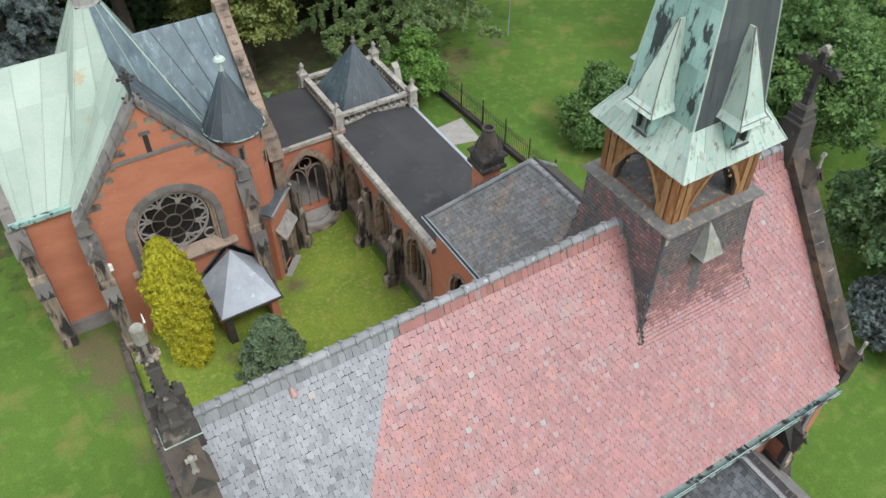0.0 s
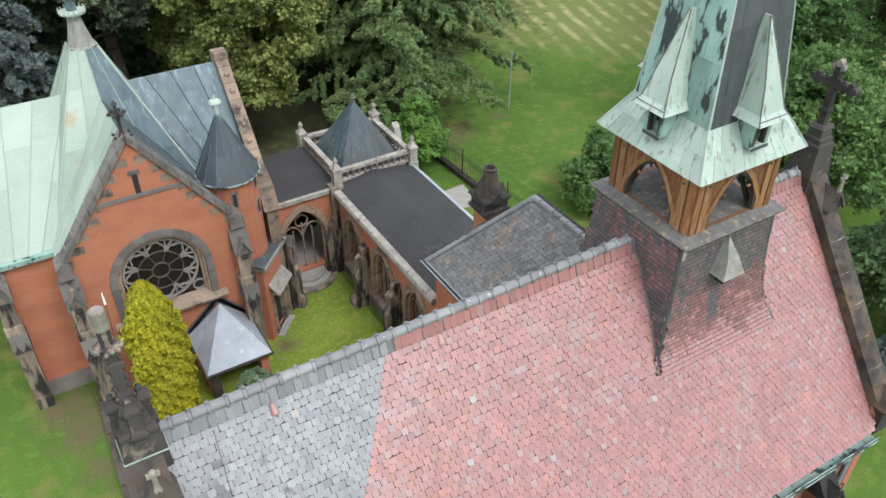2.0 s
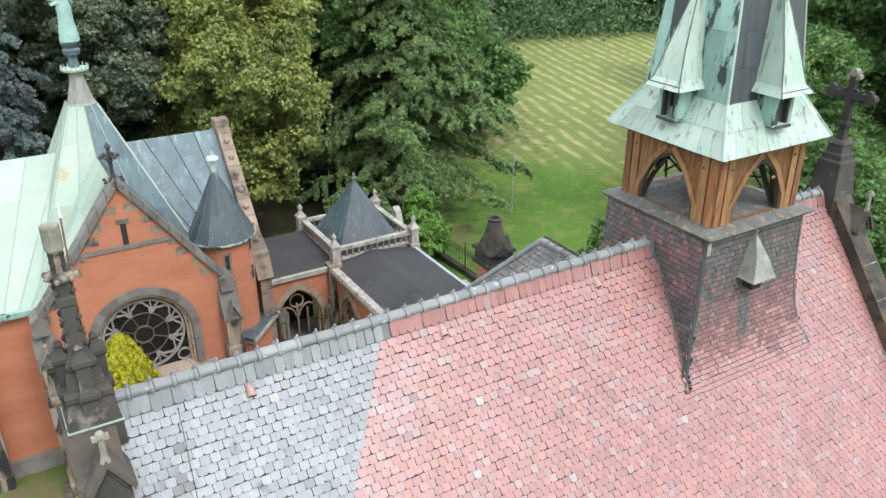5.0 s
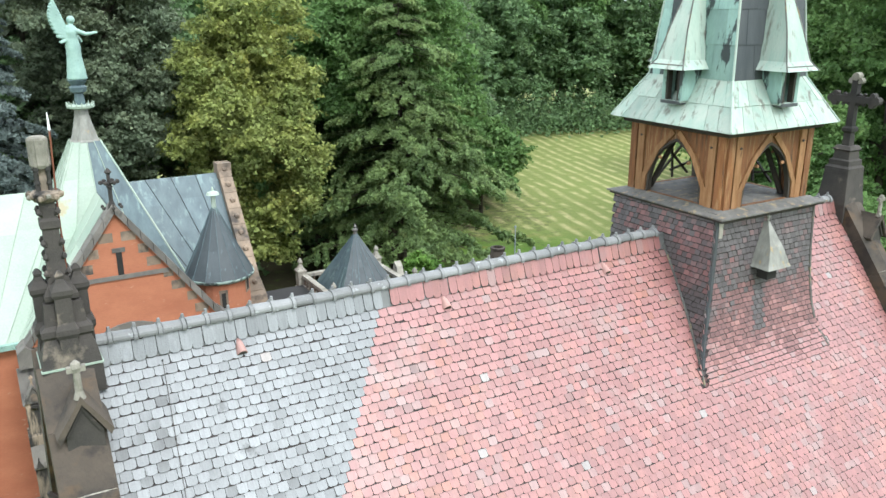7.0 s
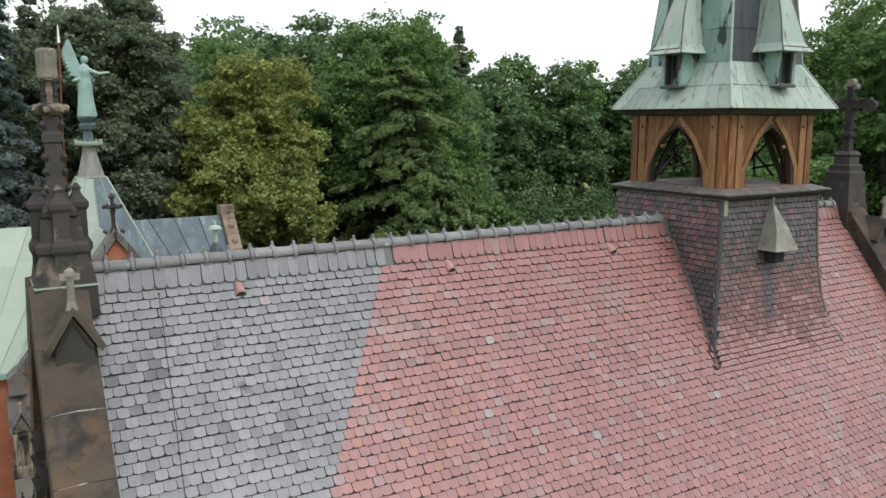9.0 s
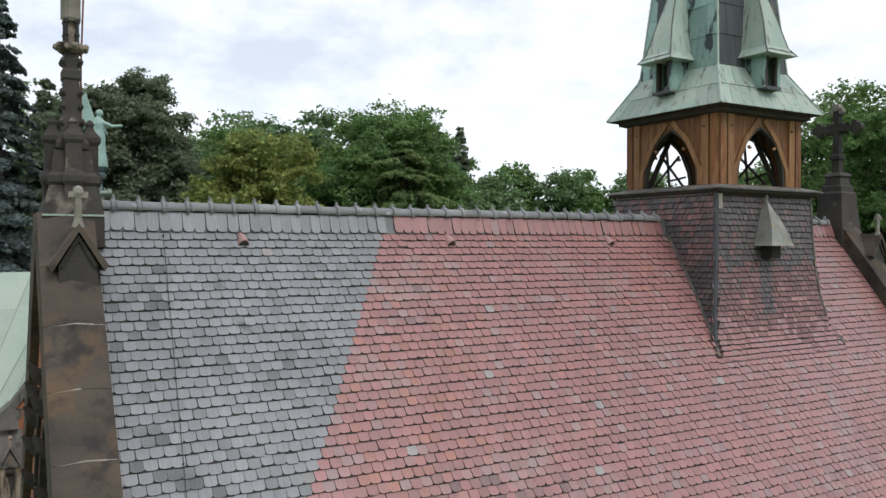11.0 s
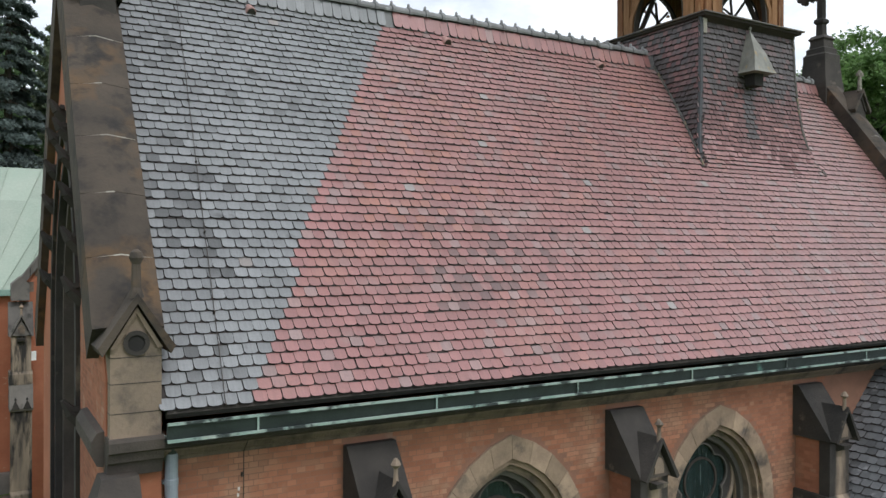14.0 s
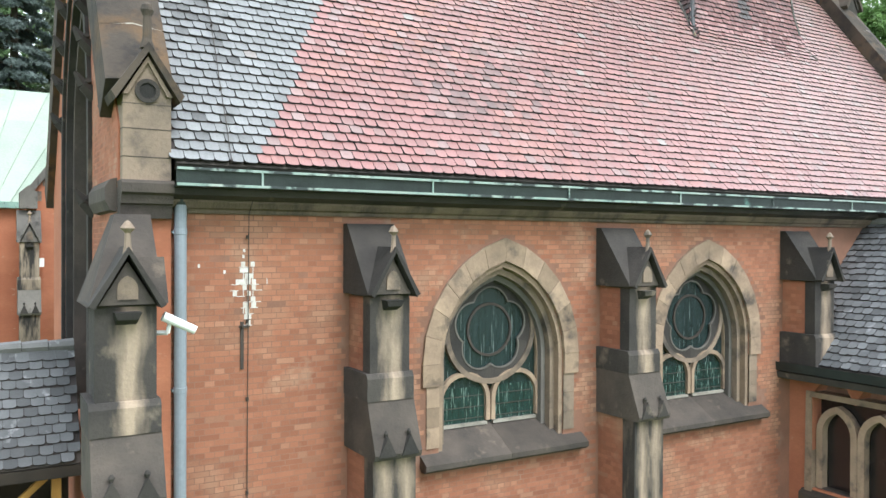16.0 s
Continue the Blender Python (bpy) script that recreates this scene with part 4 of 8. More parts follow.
def nave_window(name, c):
    w = thing(name, "pointed window with buff stone frame and foiled tracery", "window", pose(c, WALL_Y, 0), kind="structure")
    ai, hi_, ao, ho = WA, WH, 1.5, 1.92
    inn, out = arch_pts(0, WZS, ai, hi_, 6), arch_pts(0, WZS, ao, ho, 6)
    inn, out = [(-ai, WZS - 0.34)] + inn + [(ai, WZS - 0.34)], [(-ao, WZS - 0.34)] + out + [(ao, WZS - 0.34)]
    for i in range(len(inn) - 1):
        bm = blank()
        g = 0.004
        q = [inn[i], inn[i + 1], out[i + 1], out[i]]
        m = Vector((sum(p[0] for p in q) / 4, sum(p[1] for p in q) / 4))
        q = [tuple(Vector(p) + (m - Vector(p)).normalized() * g) for p in q]
        prism(bm, q, -0.045 - random.uniform(0, 0.006), 0.3, "y")
        part("voussoir", bm, voussoir_mat, w)
    for sgn in (-1, 1):                       # jamb stones under the arch
        z = WZS - 0.34
        for k, h in enumerate((0.32, 0.3, 0.32)):
            bm = blank()
            x0, x1 = sorted((sgn * ai, sgn * (ai + 0.22)))
            box(bm, x0, x1, -0.02, 0.3, max(2.66, z - h) + 0.003, z - 0.003)
            part("jamb_stone", bm, voussoir_mat if sgn < 0 else stone, w)
            z -= h
    for k, (a, h, y0, y1, wd) in enumerate(((1.17, 1.5, 0.02, 0.16, 0.10), (1.08, 1.38, 0.14, 0.3, 0.10), (1.0, 1.28, 0.27, 0.46, 0.10))):   # stepped mouldings
        bm = blank()
        bar(bm, [(-a, WSILL)] + arch_pts(0, WZS, a, h, 9) + [(a, WSILL)], wd, y0, y1)
        part("moulding", bm, (voussoir_mat, stone, stone_grey)[k], w)
    # tracery
    cz, R = 4.42, 0.84
    bm = blank()
    bar(bm, ring_pts(0, cz, R, 36), 0.085, 0.36, 0.48, True)
    part("tracery_ring", bm, stone, w)
    foiled_plate(w, cz, 5, 90, R * 0.97, [(0.42 * R, 0.0, 0.41 * R)], 0.0, 0.385, 0.45, stone_dark, "foil")
    bm = blank()
    bar(bm, ring_pts(0, cz, 0.42, 28), 0.04, 0.41, 0.452, True)
    part("inner_ring", bm, iron, w)
    for sgn in (-1, 1):
        bm = blank()
        bar(bm, [(sgn * 0.5 - 0.45, 2.95)] + arch_pts(sgn * 0.5, 3.3, 0.45, 0.42, 7) + [(sgn * 0.5 + 0.45, 2.95)], 0.075, 0.366, 0.474)
        part("lancet", bm, voussoir_mat, w)
    for s in (-1, 1):
        bm = blank()
        bar(bm, [(s * 0.97, 2.95), (s * 0.97, 4.0), (s * 0.9, 4.5)], 0.07, 0.372, 0.468)
        part("side_mullion", bm, voussoir_mat, w)
    # glass: foiled head, lancets
    bm = blank()
    prism(bm, [(-1.05, 3.5)] + arch_pts(0, WZS, 1.05, 1.35, 8) + [(1.05, 3.5)], 0.44, 0.45, "y")
    part("pane", bm, glass_lead, w, "dark leaded glass")
    for sgn in (-1, 1):
        bm = blank()
        box(bm, sgn * 0.5 - 0.47, sgn * 0.5 + 0.47, 0.435, 0.448, 2.9, 3.5)
        part("pane", bm, glass_teal, w, "teal stained glass")
        for z in (3.0, 3.18, 3.36):
            bm = blank()
            box(bm, sgn * 0.5 - 0.44, sgn * 0.5 + 0.44, 0.425, 0.434, z - 0.006, z + 0.006)
            part("glazing_bar", bm, iron, w)
        bm = blank()
        box(bm, sgn * 0.5 - 0.44, sgn * 0.5 + 0.44, 0.38, 0.47, 2.88, 2.93)
        part("glazing_bead", bm, stone_pale, w, "pale flaking bead")
    # sloping sill in two stones
    for u0, u1 in ((-1.52, 0.03), (0.035, 1.6)):
        bm = blank()
        prism(bm, [(-0.2, 2.44), (-0.2, 2.52), (0.03, 2.66), (0.5, 2.92), (0.5, 2.44), (-0.02, 2.44), (-0.04, 2.40), (-0.15, 2.40)], u0, u1, "x")
        part("sill_stone", bm, stone_slab, w, "dark sloping sill stone")
    return w


nave_window("window_1", WIN[0])
nave_window("window_2", WIN[1])


# ---- courses of bricks in cross bond ----
def brick_rows(u0, u1, z0, z1, free, course=0.0775):
    """Bricks (u, z, length, height) of stretcher and header courses wherever free(u, z) holds at both ends."""
    out, k, z = [], 0, z0
    while z + course <= z1:
        length = 0.255 if k % 2 == 0 else 0.1275
        u = u0 + (0.0 if k % 2 == 0 else 0.064) + (0.1275 if k % 4 == 2 else 0.0)
        while u + length <= u1 + 0.01:
            if all(free(u + e * length, z + course * h) for e in (0.02, 0.5, 0.98) for h in (0.1, 0.9)):
                out.append((u, z, length - 0.008, course - 0.008))
            u += length
        k, z = k + 1, z + course
    return out


def bricks_mesh(name, rows, mat, seed):
    rng = np.random.default_rng(seed)
    vs = []
    for u, z, l, h in rows:
        p = -0.0016 + rng.normal(0, 0.0005)
        a, b, c, d = u + rng.normal(0, 0.0015), u + l + rng.normal(0, 0.0015), z + rng.normal(0, 0.001), z + h + rng.normal(0, 0.001)
        e = 0.002
        vs += [(a, 0.02, c), (b, 0.02, c), (b, 0.02, d), (a, 0.02, d), (a + e, p, c + e), (b - e, p, c + e), (b - e, p, d - e), (a + e, p, d - e)]
    n = len(rows)
    one = np.array([(4, 5, 6, 7), (0, 1, 5, 4), (1, 2, 6, 5), (2, 3, 7, 6), (3, 0, 4, 7)])
    return raw_mesh(name, np.array(vs), (one[None] + (np.arange(n) * 8)[:, None, None]).reshape(-1, 4), mat)


# ---- buttresses of the south wall ----
def buttress_at(m, low=True, core=None, hip=False, pale=False):
    """Stepped buttress: plinth, lower stage, gabled set-off, upper stage, gablet head. Local: wall face y = 0, front towards -y."""
    b = thing("buttress", "stepped soot-stained sandstone buttress with gablet head", "buttress", m, "wall buttresses")
    hw = 0.30
    core = core or brick_piece
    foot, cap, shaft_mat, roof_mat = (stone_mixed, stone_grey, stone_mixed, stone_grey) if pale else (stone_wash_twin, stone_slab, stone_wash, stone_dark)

    def st(name, pts, u0, u1, mat, axis="x", label=""):
        bm = blank()
        prism(bm, pts, u0, u1, axis)
        return part(name, bm, mat, b, label)
    if low:
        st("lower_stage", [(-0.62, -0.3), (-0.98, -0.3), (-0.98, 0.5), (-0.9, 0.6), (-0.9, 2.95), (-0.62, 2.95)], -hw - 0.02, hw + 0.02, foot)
        st("core", [(0, -0.3), (-0.62, -0.3), (-0.62, 2.95), (0, 2.95)], -hw, hw, core, label="flank")
        st("set_off", [(0, 2.95), (-1.0, 2.95), (-1.03, 3.03), (-0.78, 3.7), (0, 3.7)], -hw - 0.05, hw + 0.05, cap)
    # little gables in darker stone than the slope they sit on
    for u in (-0.17, 0.17) if low else ():
        bm = blank()
        prism(bm, [(u - 0.13, 3.0), (u + 0.13, 3.0), (u, 3.27)], -1.05, -0.85, "y")
        lathe(bm, (u, -0.98), [(0.015, 3.25), (0.035, 3.30), (0.012, 3.34)], 6)
        part("small_gable", bm, stone_dark, b, "dark little gable")
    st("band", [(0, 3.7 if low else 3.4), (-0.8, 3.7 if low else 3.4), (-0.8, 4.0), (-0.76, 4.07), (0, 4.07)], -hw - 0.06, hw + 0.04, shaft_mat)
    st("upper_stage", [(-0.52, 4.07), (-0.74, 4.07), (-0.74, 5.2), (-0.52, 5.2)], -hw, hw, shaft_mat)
    st("core", [(0, 4.07), (-0.52, 4.07), (-0.52, 5.2), (0, 5.2)], -hw + 0.02, hw - 0.02, core, label="flank")
    bm = blank()
    hexa(bm, [(-0.1, -0.9, 4.98), (0.1, -0.9, 4.98), (0.1, -0.7, 4.9), (-0.1, -0.7, 4.9)], [(-0.13, -0.92, 5.06), (0.13, -0.92, 5.06), (0.13, -0.7, 5.06), (-0.13, -0.7, 5.06)])
    part("corbel", bm, stone_dark, b)
    if core is brick_piece:
        for z0, z1, d, at in ((0.0, 2.95, 0.62, -hw), (4.07, 5.14, 0.52, -hw + 0.02)):
            if low or z0:
                fb = new("flank_bricks", bricks_mesh("flank_bricks", brick_rows(0.0, d, z0, z1, lambda u, z: True), brick_joined, 81))
                fb.parent = b
                fb.matrix_basis = pose(at, 0, 0, 0, 0, -90)
                fb["kind"] = "stuff"
    if hip:
        bm = blank()
        hexa(bm, [(-hw - 0.07, -0.78, 5.12), (hw + 0.07, -0.78, 5.12), (hw + 0.07, 0.3, 5.12), (-hw - 0.07, 0.3, 5.12)], [(-0.02, -0.05, 6.16), (hw + 0.05, -0.05, 6.16), (hw + 0.05, 0.3, 6.16), (-0.02, 0.3, 6.16)])
        part("weathering", bm, stone_slab, b)
        bm = blank()
        prism(bm, [(-0.74, 5.14), (-0.2, 5.14), (-0.47, 5.66)], 0.1, hw + 0.12, "x")
        part("side_gablet", bm, stone_slab, b)
    else:
        st("weathering", [(0, 5.12), (-0.78, 5.12), (-0.8, 5.17), (-0.12, 6.1), (0, 6.1)], -hw - 0.07, hw + 0.07, roof_mat)
    bm = blank()
    prism(bm, [(-hw + 0.03, 5.14), (hw - 0.03, 5.14), (0, 5.62)], -0.83, -0.3, "y")
    part("gablet_wall", bm, cap, b)
    for s in (-1, 1):
        bm = blank()
        hexa(bm, [(s * (hw + 0.07), -0.93, 5.14), (s * (hw + 0.02), -0.93, 5.10), (s * (hw + 0.02), -0.2, 5.10), (s * (hw + 0.07), -0.2, 5.14)],
             [(0, -0.93, 5.78), (0, -0.93, 5.70), (0, -0.2, 5.70), (0, -0.2, 5.78)])
        part("gablet_slab", bm, roof_mat, b)
    bm = blank()
    prism(bm, [(-0.1, 5.2)] + arch_pts(0, 5.32, 0.1, 0.14, 4) + [(0.1, 5.2)], -0.85, -0.82, "y")
    part("niche", bm, stone, b)
    bm = blank()
    lathe(bm, (0, -0.84), [(0.05, 5.7), (0.035, 5.8), (0.03, 5.93), (0.075, 5.98), (0.03, 6.05), (0.0, 6.07)], 6)
    part("finial", bm, stone, b)
    return b


buttress_at(pose(12.55, WALL_Y, 0), False)
first = buttress_at(pose(3.0, WALL_Y, 0))
for x in (7.68, 17.9):
    copy_thing(first, pose(x, WALL_Y, 0))
# the corner buttress stands out to the south-west and is broader
corner = buttress_at(pose(-0.42, 6.62, 0, 0, 0, 0), True, stone_dark, True)
corner["label"] = "weathered sandstone corner buttress with gablet head"
corner.scale = (1.08, 1.0, 1.0)


# ---- gable parapets ----
def coping_run(x0, x1):
    g = thing("gable_coping", "sloping lichen-stained stone coping on the gable", "coping", kind="structure")
    xm = (x0 + x1) / 2
    for side in (0, 1):
        n = 7
        for i in range(n):
            a = -0.1 if side else 0.95
            s0, s1 = a + i * (SLOPE - 0.2 - a) / n, a + (i + 1) * (SLOPE - 0.2 - a) / n - 0.008
            q = [on_roof(x0, s0, -0.3), on_roof(x0, s0, 0.36), on_roof(xm, s0, 0.43), on_roof(x1, s0, 0.36), on_roof(x1, s0, -0.3)]
            r = [on_roof(x0, s1, -0.3), on_roof(x0, s1, 0.36), on_roof(xm, s1, 0.43), on_roof(x1, s1, 0.36), on_roof(x1, s1, -0.3)]
            if side:
                q, r = [north(p) for p in q], [north(p) for p in r]
            bm = blank()
            hexa(bm, q, r)
            part("coping_stone", bm, stone_coping, g)
            if i and not side:                # pale pointing that stands out at some joints
                q = [on_roof(x, s0 + k, o) for k in (-0.014, 0.006) for x, o in ((x0 + 0.06, 0.362), (xm, 0.433), (x1 - (0.02 if i % 2 else 0.3), 0.362))]
                bm = blank()
                for a, b, c, d in ((0, 1, 4, 3), (1, 2, 5, 4)):
                    slab(bm, [q[v] for v in (a, b, c, d)], 0.012)
                part("joint", bm, stone_pale, g, "pale mortar pointing")
    return g


coping_run(-0.5, 0.3)
coping_run(19.72, 20.45)

# low garden wall that closes the court on the west
garden = thing("garden_wall", "low rubble garden wall between the two chapels", "wall")
for i in range(15):
    bm = blank()
    y = 16.5 + i * 0.72
    h = 0.42 + random.uniform(-0.05, 0.06)
    box(bm, -1.1 + 0.025 * i - 0.13, -1.1 + 0.025 * i + 0.13, y, y + 0.70, -0.2, h)
    part("wall_stone", bm, stone_slab, garden)


stone_bleached = surf("bleached_lichened_stone", (0.27, 0.25, 0.21), (0.16, 0.148, 0.12), 3.0, (0.07, 0.065, 0.055), 5, 0.57, rough=0.92, bump=0.6, bscale=22, soft=0.14)


def gablet(name, x, y, zb, hw, zt, back, mat, label, fin=0.55, body=0.0, cross=True, inset=0.14, fin_mat=None):
    """A small gabled head with a finial; its front looks south at y."""
    g = thing(name, label, "gablet")
    fin_mat = fin_mat or stone_bleached
    bm = blank()
    top = [(x - hw + inset, zb - body), (x + hw - inset, zb - body), (x + hw - inset, zb), (x, zt - 0.1 - 0.6 * inset), (x - hw + inset, zb)]
    prism(bm, top, y + 0.1, y + back, "y")
    part("body", bm, mat, g)
    for s in (-1, 1):
        bm = blank()
        hexa(bm, [(x + s * hw, y, zb), (x + s * (hw - 0.05), y, zb - 0.09), (x + s * (hw - 0.05), y + back, zb - 0.09), (x + s * hw, y + back, zb)],
             [(x, y, zt), (x, y, zt - 0.12), (x, y + back, zt - 0.12), (x, y + back, zt)])
        part("slab", bm, stone_coping, g)
        for k in (0.35,):
            bm = blank()
            hexa(bm, [(x + s * (hw - 0.13), y + 0.06, zb - 0.02), (x + s * (hw - 0.19), y + 0.06, zb - 0.02), (x + s * (hw - 0.19), y + 0.12, zb - 0.02), (x + s * (hw - 0.13), y + 0.12, zb - 0.02)],
                 [(x, y + 0.06, zt - 0.16), (x, y + 0.06, zt - 0.24), (x, y + 0.12, zt - 0.24), (x, y + 0.12, zt - 0.16)])
            part("inner_moulding", bm, mat, g)
    bm = blank()
    lathe(bm, (x, y + 0.12), [(0.09, zt - 0.06), (0.055, zt + 0.06), (0.05, zt + fin * 0.66), (0.08, zt + fin * 0.8), (0.065, zt + fin * 0.93), (0.02, zt + fin)], 8)
    if cross:
        box(bm, x - 0.13, x + 0.13, y + 0.08, y + 0.16, zt + fin * 0.68, zt + fin * 0.84)
    part("finial", bm, fin_mat, g, "weathered stone finial")
    return g


kn = gablet("kneeler_gablet", -0.12, 6.22, 7.62, 0.42, 8.24, 1.3, stone, "sandstone kneeler with a gabled head and roundel", fin=0.5, body=1.1, cross=False, fin_mat=stone_coping)
bm = blank()
bar(bm, ring_pts(-0.12, 7.66, 0.12, 20), 0.05, 6.29, 6.35, True)
part("roundel", bm, stone_dark, kn)
bm = blank()
prism(bm, ring_pts(-0.12, 7.66, 0.11, 16), 6.312, 6.36, "y")
part("roundel_sinking", bm, void_dark, kn)
for z in (6.86, 7.2, 7.5):                 # courses of the kneeler block
    bm = blank()
    box(bm, -0.404, 0.164, 6.316, 6.5, z - 0.004, z + 0.004)
    part("joint", bm, stone_dark, kn)
bm = blank()
prism(bm, [(6.28, 6.58), (6.97, 6.58), (6.97, 6.12), (6.42, 6.12), (6.38, 6.28), (6.33, 6.3), (6.31, 6.4), (6.25, 6.43), (6.25, 6.54)], -0.42, 0.19, "x")
part("moulded_base", bm, stone_slab, kn)
wg = gablet("coping_gablet", -0.07, 10.0, 12.66, 0.40, 13.27, 1.1, stone_dark, "sooty stone gablet with pale cross on the gable coping", body=0.75)
ke = gablet("kneeler_gablet", 20.08, 6.22, 7.62, 0.42, 8.24, 1.3, stone_dark, "sooty kneeler with a gabled head on the east gable", fin=0.55, body=1.1, cross=False)
eg = gablet("coping_gablet", 20.1, 9.95, 12.66, 0.40, 13.27, 1.1, stone_dark, "sooty stone gablet with pale cross on the east coping", body=0.75)
for head, at in ((kn, (0.06, 0.36, 0)), (ke, (0.05, 0.36, 0)), (wg, (0.06, 0.34, 0.08)), (eg, (0.1, 0.5, 0.08))):
    head.location = at

# gable-head pedestals: a broken pinnacle on the west, a cross on the east
west_pin = thing("gable_pinnacle", "blackened stone pinnacle with broken pale top", "pinnacle", pose(0.1, -0.08, 0))
bm = blank()
lathe(bm, (-0.09, RIDGE_Y), [(0.44, 13.0), (0.43, 13.5), (0.39, 13.75), (0.33, 13.95), (0.37, 14.0), (0.37, 14.1), (0.3, 14.16), (0.27, 14.5)], square=True)
part("pedestal", bm, stone_dark, west_pin)
bm = blank()
box(bm, -0.535, 0.355, RIDGE_Y - 0.452, RIDGE_Y + 0.452, 13.475, 13.505)
part("copper_flashing", bm, verdigris, west_pin, "green copper flashing")
bm = blank()
lathe(bm, (-0.09, RIDGE_Y), [(0.2, 14.1), (0.2, 14.5), (0.24, 14.54), (0.24, 14.62), (0.2, 14.7), (0.14, 14.82)], square=True)
part("block", bm, stone_dark, west_pin)
for dx, dy, top in ((0, -0.27, 14.9), (-0.27, 0, 14.9), (0.27, 0, 14.9), (0, 0.27, 14.9)):
    bm = blank()
    lathe(bm, (-0.09 + dx, RIDGE_Y + dy), [(0.13, 13.6), (0.13, 13.95), (0.165, 14.02), (0.165, 14.1), (0.115, 14.2), (0.115, top - 0.3), (0.15, top - 0.24), (0.15, top - 0.17), (0.07, top - 0.06), (0.05, top), (0.065, top + 0.05), (0.02, top + 0.12)], square=True)
    part("pier", bm, stone_dark, west_pin)
bm = blank()
lathe(bm, (-0.09, RIDGE_Y), [(0.17, 14.7), (0.135, 14.95), (0.12, 15.2), (0.112, 15.62), (0.14, 15.65), (0.14, 15.76), (0.108, 15.8), (0.105, 16.03), (0.14, 16.06)], square=True)
part("shaft", bm, stone_dark, west_pin)
for z in (14.95, 15.2, 15.42, 15.9):           # crockets up the edges of the shaft
    for k in range(4):
        a = radians(45 + 90 * k)
        bm = blank()
        r = 0.165 if z > 15 else 0.2
        c = Vector((-0.09 + r * math.cos(a), RIDGE_Y + r * math.sin(a), z))
        cone(bm, c - Vector((0.05 * math.cos(a), 0.05 * math.sin(a), 0.06)), c + Vector((0.02 * math.cos(a), 0.02 * math.sin(a), 0.0)), 0.03, 0.045, 6)
        cone(bm, c + Vector((0.02 * math.cos(a), 0.02 * math.sin(a), 0.0)), c + Vector((0.015 * math.cos(a), 0.015 * math.sin(a), 0.06)), 0.045, 0.018, 6)
        part("edge_crocket", bm, stone_dark, west_pin)
bm = blank()
lathe(bm, (-0.09, RIDGE_Y), [(0.15, 16.04), (0.21, 16.1), (0.22, 16.18), (0.14, 16.22)], 12)
part("crown_ring", bm, stone_mixed, west_pin)
for k in range(12):                            # leafy crown
    a = radians(30 * k + 8)
    bm = blank()
    c = Vector((-0.09 + 0.22 * math.cos(a), RIDGE_Y + 0.22 * math.sin(a), 16.12 + 0.03 * (k % 2)))
    bmesh.ops.create_icosphere(bm, subdivisions=1, radius=0.045 + 0.008 * (k % 3), matrix=Matrix.Translation(c))
    part("leaf_knob", bm, stone_mixed if k % 3 else stone_bleached, west_pin)
bm = blank()
lathe(bm, (-0.09, RIDGE_Y), [(0.085, 16.2), (0.085, 16.38), (0.06, 16.44), (0.05, 16.58)], 8)
part("core", bm, stone_mixed, west_pin)
for k in range(4):                             # slender shafts round the core, with knobs
    a = radians(45 + 90 * k)
    bm = blank()
    x, y = -0.09 + 0.115 * math.cos(a), RIDGE_Y + 0.115 * math.sin(a)
    lathe(bm, (x, y), [(0.035, 16.2), (0.03, 16.3), (0.045, 16.33), (0.03, 16.37), (0.03, 16.5), (0.045, 16.53), (0.03, 16.58)], 6)
    part("shaftlet", bm, stone_dark, west_pin)
bm = blank()
lathe(bm, (-0.09, RIDGE_Y), [(0.12, 16.55), (0.145, 16.6), (0.14, 16.75), (0.145, 16.97), (0.13, 17.0), (0.09, 17.02)], 10)
for k in range(5):
    a = radians(72 * k + 20)
    cone(bm, (-0.09 + 0.135 * math.cos(a), RIDGE_Y + 0.135 * math.sin(a), 16.58), (-0.09 + 0.135 * math.cos(a), RIDGE_Y + 0.135 * math.sin(a), 16.98), 0.02, 0.018, 5)
part("broken_top", bm, stone_bleached, west_pin, "pale broken top")

bm = blank()
tube(bm, [(0.05, RIDGE_Y - 0.02, 14.6), (0.05, RIDGE_Y - 0.04, 15.9), (0.09, RIDGE_Y - 0.06, 17.12)], 0.014, 6)
part("lightning_rod", bm, iron_rust, west_pin, "thin rusty rod")
bm = blank()
cone(bm, (0.09, RIDGE_Y - 0.06, 17.1), (0.09, RIDGE_Y - 0.06, 17.36), 0.022, 0.006, 6)
part("rod_tip", bm, white_plastic, west_pin, "white rod tip")

east_cross = thing("gable_cross", "blackened stone cross on a stepped pedestal", "cross")
EC = 20.1
bm = blank()
lathe(bm, (EC, RIDGE_Y), [(0.44, 13.0), (0.44, 13.5), (0.4, 13.8), (0.36, 14.3), (0.36, 14.5), (0.3, 14.56), (0.3, 14.7), (0.24, 14.74), (0.22, 14.95), (0.27, 15.0), (0.2, 15.1)], square=True)
part("pedestal", bm, stone_dark, east_cross)
CT = Matrix.Translation((EC, RIDGE_Y, 0)) @ pose(0, 0, 0, 0, 0, 90) @ Matrix.Translation((0, -0.09, 0))
bm = blank()
cz = 16.36
lathe(bm, (0, 0.1), [(0.16, 15.0), (0.11, 15.1), (0.1, 15.45), (0.15, 15.5), (0.15, 15.58), (0.09, 15.64), (0.085, 16.9)], square=True)
part("upright", bm, stone_dark, east_cross).matrix_basis = CT
bm = blank()
box(bm, -0.58, 0.58, 0.012, 0.188, cz - 0.085, cz + 0.085)
